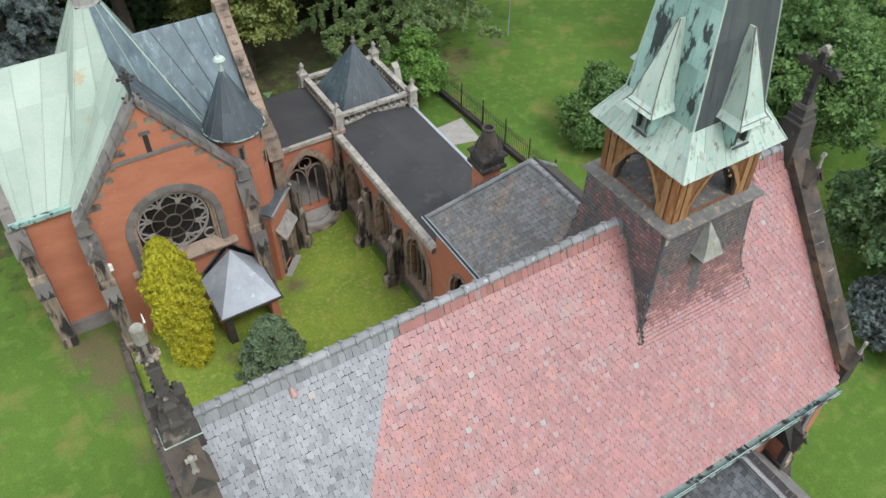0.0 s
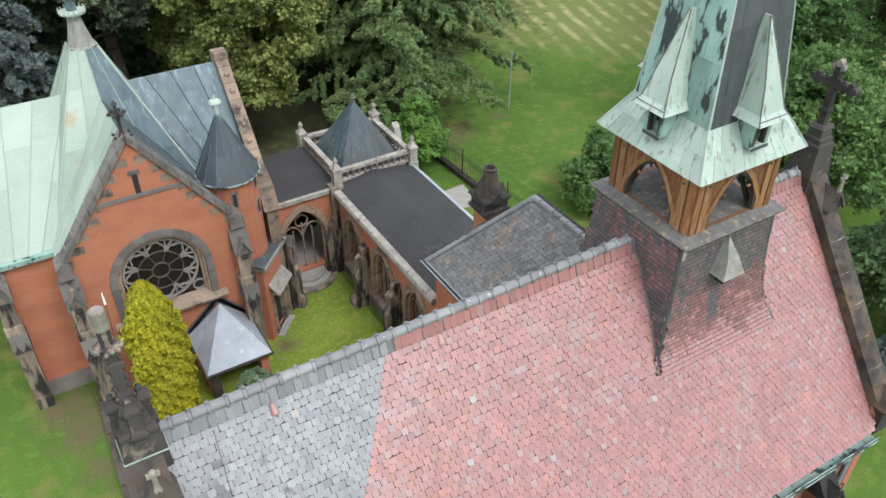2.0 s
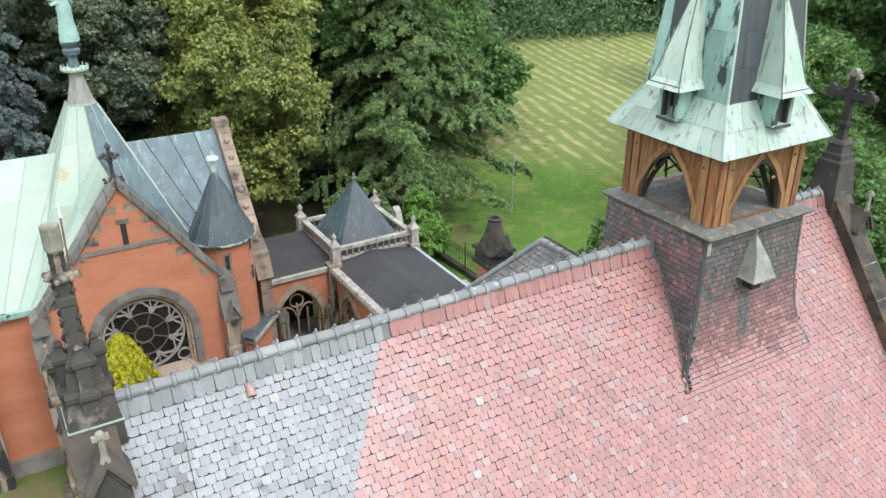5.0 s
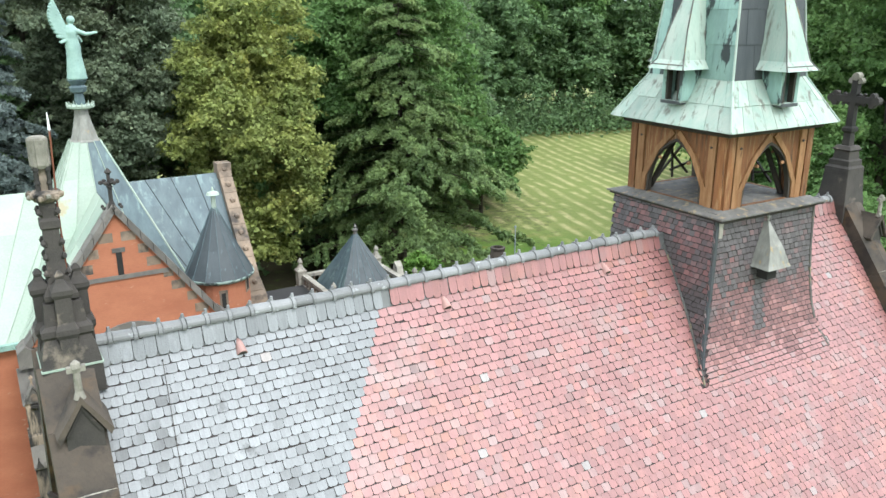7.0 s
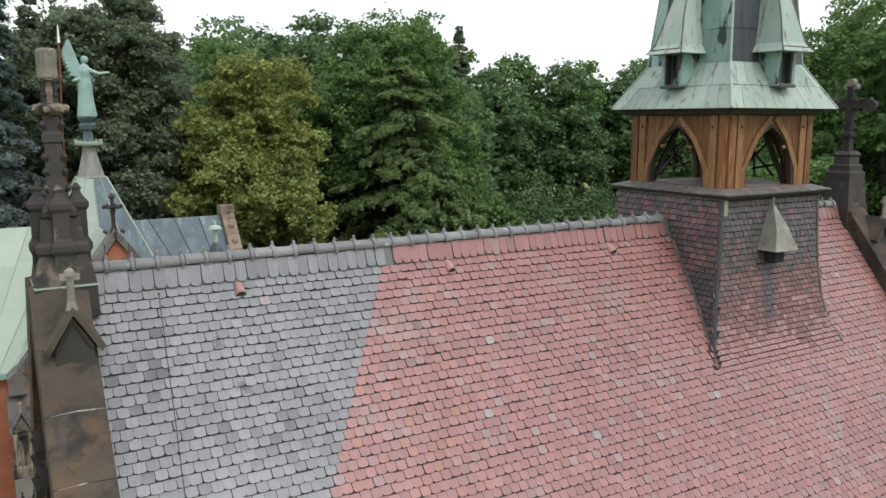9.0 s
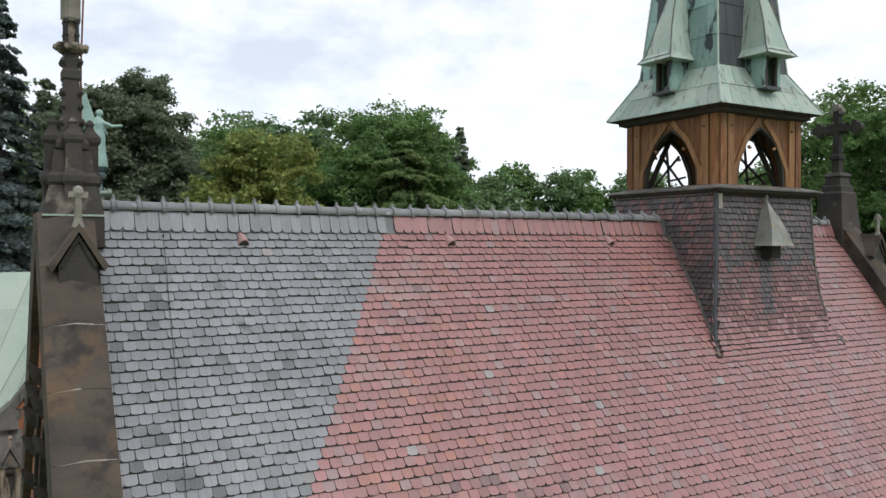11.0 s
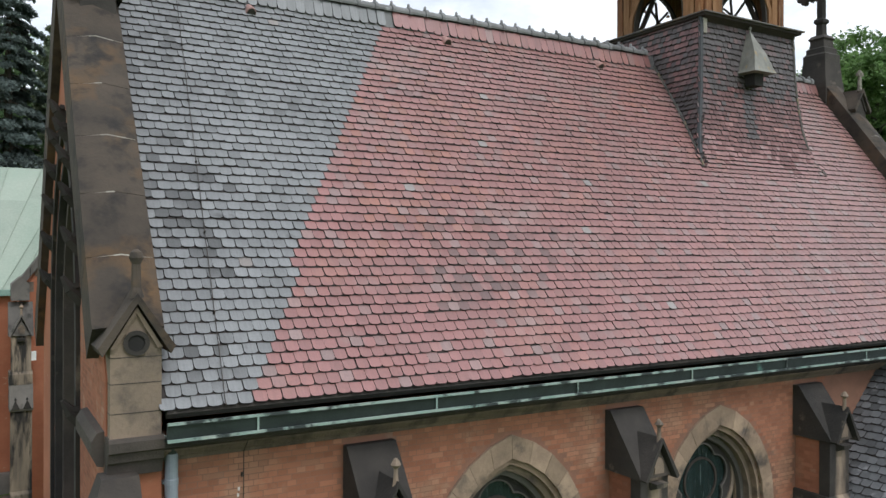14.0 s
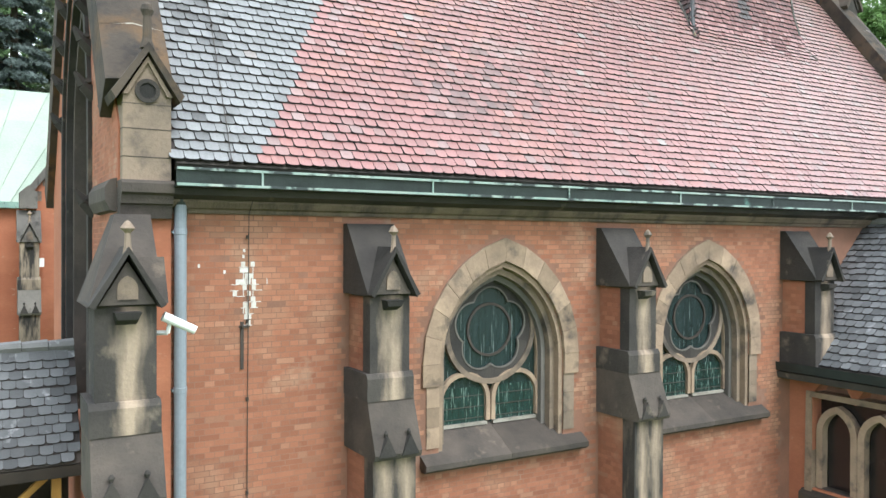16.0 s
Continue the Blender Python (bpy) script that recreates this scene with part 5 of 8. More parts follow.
part("arm", bm, stone_dark, east_cross).matrix_basis = CT
for u, z, du, dz in ((-0.58, cz, -1, 0), (0.58, cz, 1, 0), (0, 16.9, 0, 1)):      # three-lobed ends
    bm = blank()
    for p, q, r in ((0.07, 0.0, 0.11), (-0.04, 0.12, 0.085), (-0.04, -0.12, 0.085)):
        cu, cv = u + du * p + dz * q, z + dz * p + du * q
        prism(bm, ring_pts(cu, cv, r, 10), 0.02 if q else 0.006, 0.18 if q else 0.194, "y")
    part("lobed_end", bm, stone_bleached if dz else stone_dark, east_cross).matrix_basis = CT
for su in (-1, 1):
    for sz in (-1, 1):
        bm = blank()
        bar(bm, ring_pts(su * 0.22, cz + sz * 0.2, 0.1, 10, *((20, 160) if sz < 0 else (200, 340))), 0.06, 0.05, 0.15)
        part("cusp", bm, stone_dark, east_cross).matrix_basis = CT


# ---- the ridge tower ----
TX, TY = 14.82, 11.70
tower = thing("ridge_tower", "timber belfry on the ridge with a copper-clad spire", "tower")
def tower_corner(k, sx, sy):
    z, w, e, so = LEVELS[k]
    return Vector((w if sx < 0 else e, so if sy < 0 else 2 * TY - so, z))


bm = blank()
rings = [[bm.verts.new(tower_corner(k, sx, sy) * 1.0) for sx, sy in ((-1, -1), (1, -1), (1, 1), (-1, 1))] for k in range(len(LEVELS))]
for a, b in zip(rings, rings[1:]):
    for i in range(4):
        bm.faces.new((b[i], b[(i + 1) % 4], a[(i + 1) % 4], a[i]))
bm.faces.new(rings[0])
part("shaft", bm, deck, tower)
for f, (c0, c1) in enumerate((((-1, -1), (1, -1)), ((-1, 1), (-1, -1)))):
    for k in range(len(LEVELS) - 1):
        bl, br = tower_corner(k + 1, *c0), tower_corner(k + 1, *c1)
        tl, tr = tower_corner(k, *c0), tower_corner(k, *c1)
        ac = (br - bl).normalized()
        up = ((tl + tr) / 2 - (bl + br) / 2)
        ln = up.length
        up.normalize()
        nr = ac.cross(up).normalized()
        w0, w1 = (br - bl).length, (tr - tl).length
        keep = lambda u, s, w0=w0, w1=w1, ln=ln: (w0 - w1) / 2 * s / ln - 0.04 < u < w0 - (w0 - w1) / 2 * s / ln + 0.04
        def sort(u, s, f=f, w0=w0, z0=bl.z, slope=up.z):
            """0 sooty to 3 red: soot thins out downwards, with a dark run under the vent."""
            z = z0 + s * slope
            if f == 0 and 11.35 < z < 12.9 and abs(u - w0 / 2 + 0.1) < 0.2:
                return 0
            d = 0.5 * noise.noise(Vector((u * 1.1, z * 1.3, 7 * f))) + 0.8 * noise.noise(Vector((u * 5.3, z * 4.7, f + 0.5)))
            h = (z - 11.0) / 3.0 + d * 0.42 if f == 0 else 0.55 + d * 0.7
            return 0 if h > 0.5 else 1 if h > 0.24 else 2 if h > 0.04 else 3

        lay = (bl, ac, up, nr, w0, ln - 0.02, 0.152, ln / max(1, round(ln / 0.13)))
        for k2, (mat, label) in enumerate(((tile_tower, "sooty dark tile hanging"), (tile_tower_red, "sooty red tile hanging"), (tile_tower_pink, "faded red tile hanging"), (tile_red, "red tile hanging"))):
            tile_cover("tower_tiles", tower, mat, label, *lay, keep=lambda u, s, g=keep, r=sort, q=k2: g(u, s) and r(u, s) == q, seed=20 + k + 7 * f + 20 * k2, tail=1.6, rim=0.15)
# lead on the corner edges
for sx, sy in ((-1, -1), (1, -1)):
    bm = blank()
    pts = [tower_corner(k, sx, sy) + Vector((sx * 0.012, sy * 0.012, 0)) for k in range(len(LEVELS) - (1 if sx < 0 else 2))]
    tube(bm, pts, 0.045 if sx > 0 else 0.065, 6)
    part("corner_roll", bm, lead if sx > 0 else copper_dark, tower)
bm = blank()
box(bm, TX - 1.70, TX - 1.58, TY - 1.68, TY - 1.56, 13.86, 14.28)
part("corner_patch", bm, stone_pale, tower, "pale lead patch")
# flashing along the foot
for east in (0, 1):
    bm = blank()
    pts = []
    for i in range(9):
        z = 13.42 - (13.42 - 10.6) * i / 8
        pts.append(on_roof(level_at(z)[east] + (0.03 if east else -0.03), (z - EAVE.z) / UP.z, 0.045))
    tube(bm, pts, 0.03, 5)
    part("foot_flashing", bm, lead, tower)

# platform with lead-covered slope
bm = blank()
lathe(bm, (TX, TY), [(1.80, 14.31), (1.85, 14.31), (1.85, 14.34), (1.5, 14.44), (0.05, 14.46)], square=True)
part("platform", bm, lead, tower, "stained lead platform")
bm = blank()
lathe(bm, (TX, TY), [(1.62, 14.16), (1.68, 14.2), (1.74, 14.24), (1.79, 14.25), (1.79, 14.308), (1.5, 14.309)], square=True)
part("platform_fascia", bm, timber_dark, tower, "dark moulded board under the lead")
BH = 1.46
BZ0, BZ1 = 14.42, 16.08
for side, rz in enumerate((0, -90, 90, 180)):
    M = Matrix.Translation((TX, TY, 0)) @ pose(0, 0, 0, 0, 0, rz) @ Matrix.Translation((0, -BH, 0))

    def put(ob):
        ob.matrix_basis = M
        return ob
    bm = blank()
    pierced(bm, -BH + 0.1, BH - 0.1, BZ0, lambda u: BZ1, 0.09, [(0, 0.84, BZ0 + 0.03, BZ0 + 0.2, 1.2)])
    put(part("boarding", bm, timber, tower, "orange weathered boards"))
    for u in (-1.35, -1.1, 1.1, 1.35):
        bm = blank()
        box(bm, u - 0.1, u + 0.1, -0.055, 0.12, BZ0, BZ1)
        put(part("post", bm, timber_pale if abs(u) < 1.2 else timber, tower))
    bm = blank()
    bar(bm, [(-0.84, BZ0 + 0.02)] + arch_pts(0, BZ0 + 0.2, 0.83, 1.2, 8) + [(0.84, BZ0 + 0.02)], 0.06, -0.02, 0.1)
    put(part("arch_rib", bm, timber_dark, tower, "dark cusped arch lip"))
    for s in (-1, 1):                        # bleached straight braces that lean over the arch
        bm = blank()
        bar(bm, [(s * 0.94, BZ0 + 0.03), (s * 0.93, BZ0 + 0.42), (s * 0.55, BZ0 + 1.12), (s * 0.09, BZ1 - 0.07)], 0.13, -0.05, 0.08)
        put(part("arch_brace", bm, timber_pale, tower, "bleached leaning brace"))
        bm = blank()
        cone(bm, (s * 0.47, -0.03, BZ0 + 0.93), (s * 0.4, -0.03, BZ0 + 0.9), 0.045, 0.03, 6)
        put(part("cusp", bm, timber_pale, tower))
        bm = blank()
        cone(bm, (s * 1.08, -0.08, BZ1 - 0.28), (s * 1.08, -0.05, BZ1 - 0.28), 0.03, 0.03, 8)
        put(part("bolt", bm, iron, tower))
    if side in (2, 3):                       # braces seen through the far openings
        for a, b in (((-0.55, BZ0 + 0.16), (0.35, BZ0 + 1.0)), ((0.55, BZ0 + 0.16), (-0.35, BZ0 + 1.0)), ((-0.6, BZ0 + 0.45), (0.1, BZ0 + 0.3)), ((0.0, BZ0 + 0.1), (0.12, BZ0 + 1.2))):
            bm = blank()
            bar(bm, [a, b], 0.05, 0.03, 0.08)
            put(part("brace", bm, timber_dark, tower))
for sx in (-1, 1):                            # inner frame, far darker than the outer boards
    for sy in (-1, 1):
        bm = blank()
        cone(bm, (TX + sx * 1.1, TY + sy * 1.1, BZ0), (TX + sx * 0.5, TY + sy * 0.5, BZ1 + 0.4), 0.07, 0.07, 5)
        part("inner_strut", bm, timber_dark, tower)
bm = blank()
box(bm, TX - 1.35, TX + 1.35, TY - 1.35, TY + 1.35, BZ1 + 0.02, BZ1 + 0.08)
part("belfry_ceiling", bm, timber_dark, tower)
bm = blank()
lathe(bm, (TX, TY), [(1.5, BZ1 - 0.02), (1.62, BZ1 + 0.02), (1.64, BZ1 + 0.1), (1.74, BZ1 + 0.14), (1.78, BZ1 + 0.17), (1.4, BZ1 + 0.2)], square=True)
part("eaves_moulding", bm, timber_dark, tower)

# spire: a splayed skirt and four steep faces, dressed with sheets
bm = blank()
lathe(bm, (TX, TY), [(1.80, 16.2), (1.22, 17.24), (0.02, 29.95)], square=True)
part("spire_core", bm, deck, tower)


def dress(za, ra, zb, rb, rows, mats, wide=0.62):
    for f in range(4):
        rot = Matrix.Translation((TX, TY, 0)) @ pose(0, 0, 0, 0, 0, (0, -90, 90, 180)[f])
        for k in range(rows):
            t0, t1 = k / rows, (k + 1) / rows
            z0, z1 = za + (zb - za) * t0, za + (zb - za) * t1 + (0.03 if k < rows - 1 else 0)
            r0, r1 = ra + (rb - ra) * t0, ra + (rb - ra) * min(1, t1 + 0.03 / (zb - za))
            n = max(1, round(2 * r0 / wide))
            sh = 0.5 / n if k % 2 else 0.0
            cutsu = sorted({0.0, 1.0, *[min(1, max(0, (i / n + sh))) for i in range(n + 1)]})
            for a, b in zip(cutsu, cutsu[1:]):
                if b - a < 0.02:
                    continue
                e = 0.012 + random.uniform(0, 0.012)
                q = [((2 * a - 1) * r0 + 0.004, -r0 - e - 0.012, z0), ((2 * b - 1) * r0 - 0.004, -r0 - e - 0.012, z0), ((2 * b - 1) * r1 - 0.004, -r1 - e + 0.004, z1), ((2 * a - 1) * r1 + 0.004, -r1 - e + 0.004, z1)]
                bm = blank()
                slab(bm, [rot @ Vector(p) for p in q], 0.012)
                part("sheet", bm, mats[f], tower)


# faces in order: south, west, east, north
dress(16.22, 1.83, 17.25, 1.24, 2, (verdigris_skirt,) * 4, wide=0.36)
dress(17.25, 1.23, 24.0, 1.23 - 1.21 * 6.75 / 12.75, 9, (copper_dark, verdigris_spire, copper_dark, verdigris_spire))
bm = blank()
lathe(bm, (TX, TY), [(0.60, 24.0), (0.03, 30.0)], square=True)
part("spire_top", bm, copper_dark, tower)
for sx, sy in ((-1, -1), (1, -1), (-1, 1)):
    bm = blank()
    tube(bm, [(TX + sx * 1.85, TY + sy * 1.85, 16.23), (TX + sx * 1.25, TY + sy * 1.25, 17.26), (TX + sx * 0.02, TY + sy * 0.02, 30.0)], 0.03, 6)
    part("hip_roll", bm, verdigris_skirt, tower)


def spire_dormer(rz):
    M = Matrix.Translation((TX, TY, 0)) @ pose(0, 0, 0, 0, 0, rz)
    d = part("dormer", blank_box(-0.30, 0.30, -1.78, -1.0, 16.72, 16.76), verdigris_skirt, tower)
    d.matrix_basis = M
    for x0, x1 in ((-0.30, -0.2), (0.2, 0.30)):
        part("cheek", blank_box(x0, x1, -1.76, -1.0, 16.74, 17.5), verdigris_spire, d)
    part("opening", blank_box(-0.2, 0.2, -1.45, -1.4, 16.76, 17.5), void_dark, d)
    for x in (-0.17, 0.17):
        part("jamb", blank_box(x - 0.03, x + 0.03, -1.75, -1.62, 16.76, 17.46), timber_dark, d)
    part("dormer_sill", blank_box(-0.27, 0.27, -1.82, -1.5, 16.68, 16.75), copper_dark, d)
    rings = [(-2.05, -0.95, 0.54, 17.46), (-1.90, -0.98, 0.40, 17.66), (-1.72, -1.0, 0.27, 18.3), (-1.22, -1.05, 0.02, 19.75)]
    bm = blank()
    rs = [[bm.verts.new(p) for p in ((-h, y0, z), (h, y0, z), (h, y1, z), (-h, y1, z))] for y0, y1, h, z in rings]
    for a, b in zip(rs, rs[1:]):
        for i in range(4):
            bm.faces.new((a[i], a[(i + 1) % 4], b[(i + 1) % 4], b[i]))
    bm.faces.new(rs[0][::-1])
    bm.faces.new(rs[-1])
    part("dormer_roof", bm, verdigris_skirt, d, "pale verdigris hooded roof")
    bm = blank()
    for h in (-1, 1):
        tube(bm, [(h * q[2], q[0], q[3]) for q in rings], 0.018, 5)
    tube(bm, [(-0.47, -1.98, 17.56), (0.47, -1.98, 17.56)], 0.014, 5)
    part("seam", bm, lead, d)


def blank_box(*a):
    bm = blank()
    box(bm, *a)
    return bm


for rz in (0, -90, 90, 180):
    spire_dormer(rz)

# hooded vent on the south face of the tower shaft
hood = part("vent_hood", blank_box(-0.16, 0.16, -0.3, 0.2, 12.72, 13.1), void_dark, tower)
hood.matrix_basis = Matrix.Translation((TX - 0.1, TY - 1.68, 0))
bm = blank()
rs = [[bm.verts.new(p) for p in ((-h, y0, z), (h, y0, z), (h, y1, z), (-h, y1, z))] for y0, y1, h, z in ((-0.5, 0.1, 0.4, 13.02), (-0.46, 0.1, 0.36, 13.1), (-0.34, 0.1, 0.22, 13.5), (-0.06, 0.08, 0.02, 14.05))]
for a, b in zip(rs, rs[1:]):
    for i in range(4):
        bm.faces.new((a[i], a[(i + 1) % 4], b[(i + 1) % 4], b[i]))
bm.faces.new(rs[0][::-1])
lathe(bm, (0, -0.03), [(0.02, 14.0), (0.02, 14.12), (0.045, 14.16), (0.01, 14.22)], 6)
part("hood_roof", bm, lead_pale, hood, "weathered lead hood")


# ---- the cross-shaped chapel beyond the court ----
QX, QY, QH = 3.03, 32.7, 3.4               # crossing centre, half width of the arms
QE, QR = 7.2, 11.75                        # eaves and ridge heights
SG, EG, WG = 27.4, 8.5, -2.9               # outer faces of the south, east and west arms
rise = (QR - QE) / QH
chapel = thing("cross_chapel", "brick chapel with sandstone dressings and copper roofs", "chapel")

SM = pose(QX, SG, 0)
bm = blank()
gtop = lambda u: QE + 0.15 + (QH - abs(u)) * rise
pierced(bm, -QH, QH, -0.3, gtop, 0.6, [(0.08, 1.95, 3.95, 5.7, 2.0)], extra=(0,))
part("south_wall", bm, brick_wall, chapel).matrix_basis = SM
for name, pts in (("east_wall", [(EG - 0.5, EG, 29.2, 36.2)]), ("west_wall", [(WG, WG + 0.5, 29.2, 36.2)])):
    for x0, x1, y0, y1 in pts:
        bm = blank()
        prism(bm, [(y0, -0.3), (y1, -0.3), (y1, QE), (QY, QR + 0.1), (y0, QE)], x0, x1, "x")
        part(name, bm, brick_wall, chapel)
for x0, x1 in ((WG, QX - QH), (QX + QH, EG)):
    bm = blank()
    box(bm, x0 + (0.5 if x0 < 0 else 0), x1 - (0.5 if x0 > 0 else 0), 29.203, 29.7, -0.3, QE)
    part("side_wall", bm, brick_wall, chapel)
bm = blank()
box(bm, QX - QH, QX - QH + 0.5, SG + 0.6, 29.2, -0.3, QE)
part("side_wall", bm, brick_wall, chapel)
bm = blank()
box(bm, QX + QH - 0.5, QX + QH, SG + 0.6, 29.2, -0.3, QE)
part("side_wall", bm, brick_wall, chapel)
bm = blank()
box(bm, WG - 0.06, QX - QH + 0.1, 29.02, 29.2, -0.3, 0.75)
part("plinth", bm, plinth_band, chapel)

# roofs: strips of sheet between standing seams
def sheet_roof(p00, p10, p11, p01, n, rows, mat, seam, name="roof_sheet", other=None):
    """A four-cornered slope: lower edge p00-p10, upper edge p01-p11, dressed in n strips and some rows."""
    p00, p10, p11, p01 = (Vector(p) for p in (p00, p10, p11, p01))
    nrm = (p10 - p00).cross(p01 - p00)
    if nrm.length < 1e-6:
        nrm = (p10 - p00).cross(p11 - p00)
    nrm.normalize()
    f = lambda u, v: (p00.lerp(p10, u)).lerp(p01.lerp(p11, u), v)
    for i in range(n):
        off = random.uniform(0, 0.5) / rows
        vs = [0.0] + [k / rows + off for k in range(1, rows)] + [1.0]
        for k in range(len(vs) - 1):
            q = [f(i / n, vs[k]), f((i + 1) / n, vs[k]), f((i + 1) / n, vs[k + 1]), f(i / n, vs[k + 1])]
            lift = nrm * (0.012 + random.uniform(0, 0.006))
            q = [p + lift for p in q]
            if (q[2] - q[3]).length < 0.02:
                q = q[:3]
            bm = blank()
            slab(bm, q, 0.03)
            part(name, bm, other if other and i >= n / 2 else mat, chapel)
        if i:
            bm = blank()
            tube(bm, [f(i / n, 0) + nrm * 0.03, f(i / n, 1) + nrm * 0.03], 0.018, 5)
            part("standing_seam", bm, seam, chapel)


ov = 0.12
E0 = QE - ov * rise + 0.12
zr = QR + 0.12
sheet_roof((WG, QY - QH - ov, E0), (QX - QH, QY - QH - ov, E0), (QX, QY, zr), (WG, QY, zr), 5, 3, verdigris, verdigris)                 # west arm
sheet_roof((QX - QH - ov, QY - QH, E0), (QX - QH - ov, SG + 0.3, E0), (QX, SG + 0.3, zr), (QX, QY, zr), 4, 3, verdigris, verdigris)          # south arm, west slope
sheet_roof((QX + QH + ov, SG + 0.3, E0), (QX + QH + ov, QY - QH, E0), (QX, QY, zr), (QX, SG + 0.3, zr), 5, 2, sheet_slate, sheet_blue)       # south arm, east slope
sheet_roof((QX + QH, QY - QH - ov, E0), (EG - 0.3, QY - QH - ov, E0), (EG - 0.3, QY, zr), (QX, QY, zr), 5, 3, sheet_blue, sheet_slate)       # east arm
bm = blank()
for x0, x1 in ((WG, QX), (QX, EG - 0.3)):
    slab(bm, [(x1, QY + QH, E0), (x0, QY + QH, E0), (x0, QY, zr), (x1, QY, zr)], 0.05)
part("north_roof", bm, verdigris, chapel)
# crossing pyramid
PH, PT, PTH = 3.15, 13.72, 0.5
for f in range(4):
    R = Matrix.Translation((QX, QY, 0)) @ pose(0, 0, 0, 0, 0, (0, -90, 90, 180)[f])
    q = [R @ Vector(p) for p in ((-PH, -PH, QE + 0.35), (PH, -PH, QE + 0.35), (PTH, -PTH, PT), (-PTH, -PTH, PT))]
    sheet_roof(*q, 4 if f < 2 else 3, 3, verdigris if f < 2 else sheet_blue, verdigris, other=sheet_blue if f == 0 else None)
for sx, sy in ((-1, -1), (1, -1), (-1, 1)):
    bm = blank()
    tube(bm, [(QX + sx * PH, QY + sy * PH, QE + 0.37), (QX + sx * PTH, QY + sy * PTH, PT + 0.02)], 0.04, 6)
    part("hip_roll", bm, verdigris, chapel)
# lead collar, gallery and baluster under the statue
bm = blank()
lathe(bm, (QX, QY), [(0.60, 13.7), (0.52, 13.78), (0.36, 14.35), (0.27, 14.75), (0.25, 14.95)], 8, math.pi / 8)
part("lead_collar", bm, lead_pale, chapel, "fluted lead collar")
bm = blank()
lathe(bm, (QX, QY), [(0.25, 14.93), (0.50, 15.0), (0.52, 15.08), (0.3, 15.12)], 12)
for k in range(16):
    a = 2 * math.pi * k / 16
    cone(bm, (QX + 0.48 * math.cos(a), QY + 0.48 * math.sin(a), 15.05), (QX + 0.5 * math.cos(a), QY + 0.5 * math.sin(a), 15.22), 0.04, 0.015, 5)
part("gallery", bm, verdigris, chapel, "scalloped copper gallery")
bm = blank()
lathe(bm, (QX, QY), [(0.2, 15.1), (0.17, 15.55), (0.3, 15.62), (0.33, 15.78), (0.24, 15.86), (0.3, 15.95), (0.36, 16.05), (0.25, 16.12)], 12)
part("baluster", bm, sheet_blue, chapel)

# statue on the crossing: one plain robed shape with two wings
bm = blank()
AX, AY, AZ = QX + 0.02, QY, 16.1
lathe(bm, (AX, AY), [(0.36, AZ - 0.02), (0.34, AZ + 0.3), (0.27, AZ + 0.8), (0.27, AZ + 1.2), (0.22, AZ + 1.5), (0.25, AZ + 1.75), (0.18, AZ + 1.95), (0.08, AZ + 2.02), (0.07, AZ + 2.1)], 14)
for k in range(9):
    a = 2 * math.pi * k / 9
    cone(bm, (AX + 0.31 * math.cos(a), AY + 0.31 * math.sin(a), AZ), (AX + 0.17 * math.cos(a + 0.3), AY + 0.17 * math.sin(a + 0.3), AZ + 1.35), 0.075, 0.05, 6)
bmesh.ops.create_icosphere(bm, subdivisions=2, radius=0.155, matrix=Matrix.Translation((AX + 0.04, AY, AZ + 2.19)))
cone(bm, (AX + 0.08, AY - 0.1, AZ + 1.82), (AX + 0.5, AY - 0.16, AZ + 1.66), 0.11, 0.075, 8)
cone(bm, (AX + 0.48, AY - 0.16, AZ + 1.66), (AX + 0.9, AY - 0.16, AZ + 1.72), 0.075, 0.05, 8)
cone(bm, (AX + 0.05, AY + 0.12, AZ + 1.8), (AX + 0.35, AY + 0.22, AZ + 1.35), 0.1, 0.07, 8)
for s, dy in ((-1, -0.10), (1, 0.14)):
    for k in range(12):
        t = k / 11
        r = Vector((AX - 0.08 - 0.12 * t, AY + dy * 0.6, AZ + 1.5 + 0.35 * t))
        e = Vector((AX - 0.32 - 0.40 * math.sin(2.3 * t + 0.3), AY + dy + s * 0.08, AZ + 1.36 + 1.55 * t ** 0.8))
        cone(bm, r, e, 0.1, 0.055, 6)
statue_patina = surf("pale_statue_patina", (0.30, 0.43, 0.375), (0.23, 0.34, 0.30), 2.2, (0.12, 0.17, 0.15), 4.5, 0.62, rough=0.6, bscale=16, bump=0.2, soft=0.15)
statue = solo("statue", bm, statue_patina, "verdigris winged statue with outstretched arm on the crossing", "statue", smooth=True)
whole = statue.modifiers.new("whole", "REMESH")
whole.mode, whole.voxel_size, whole.use_smooth_shade = "VOXEL", 0.028, True

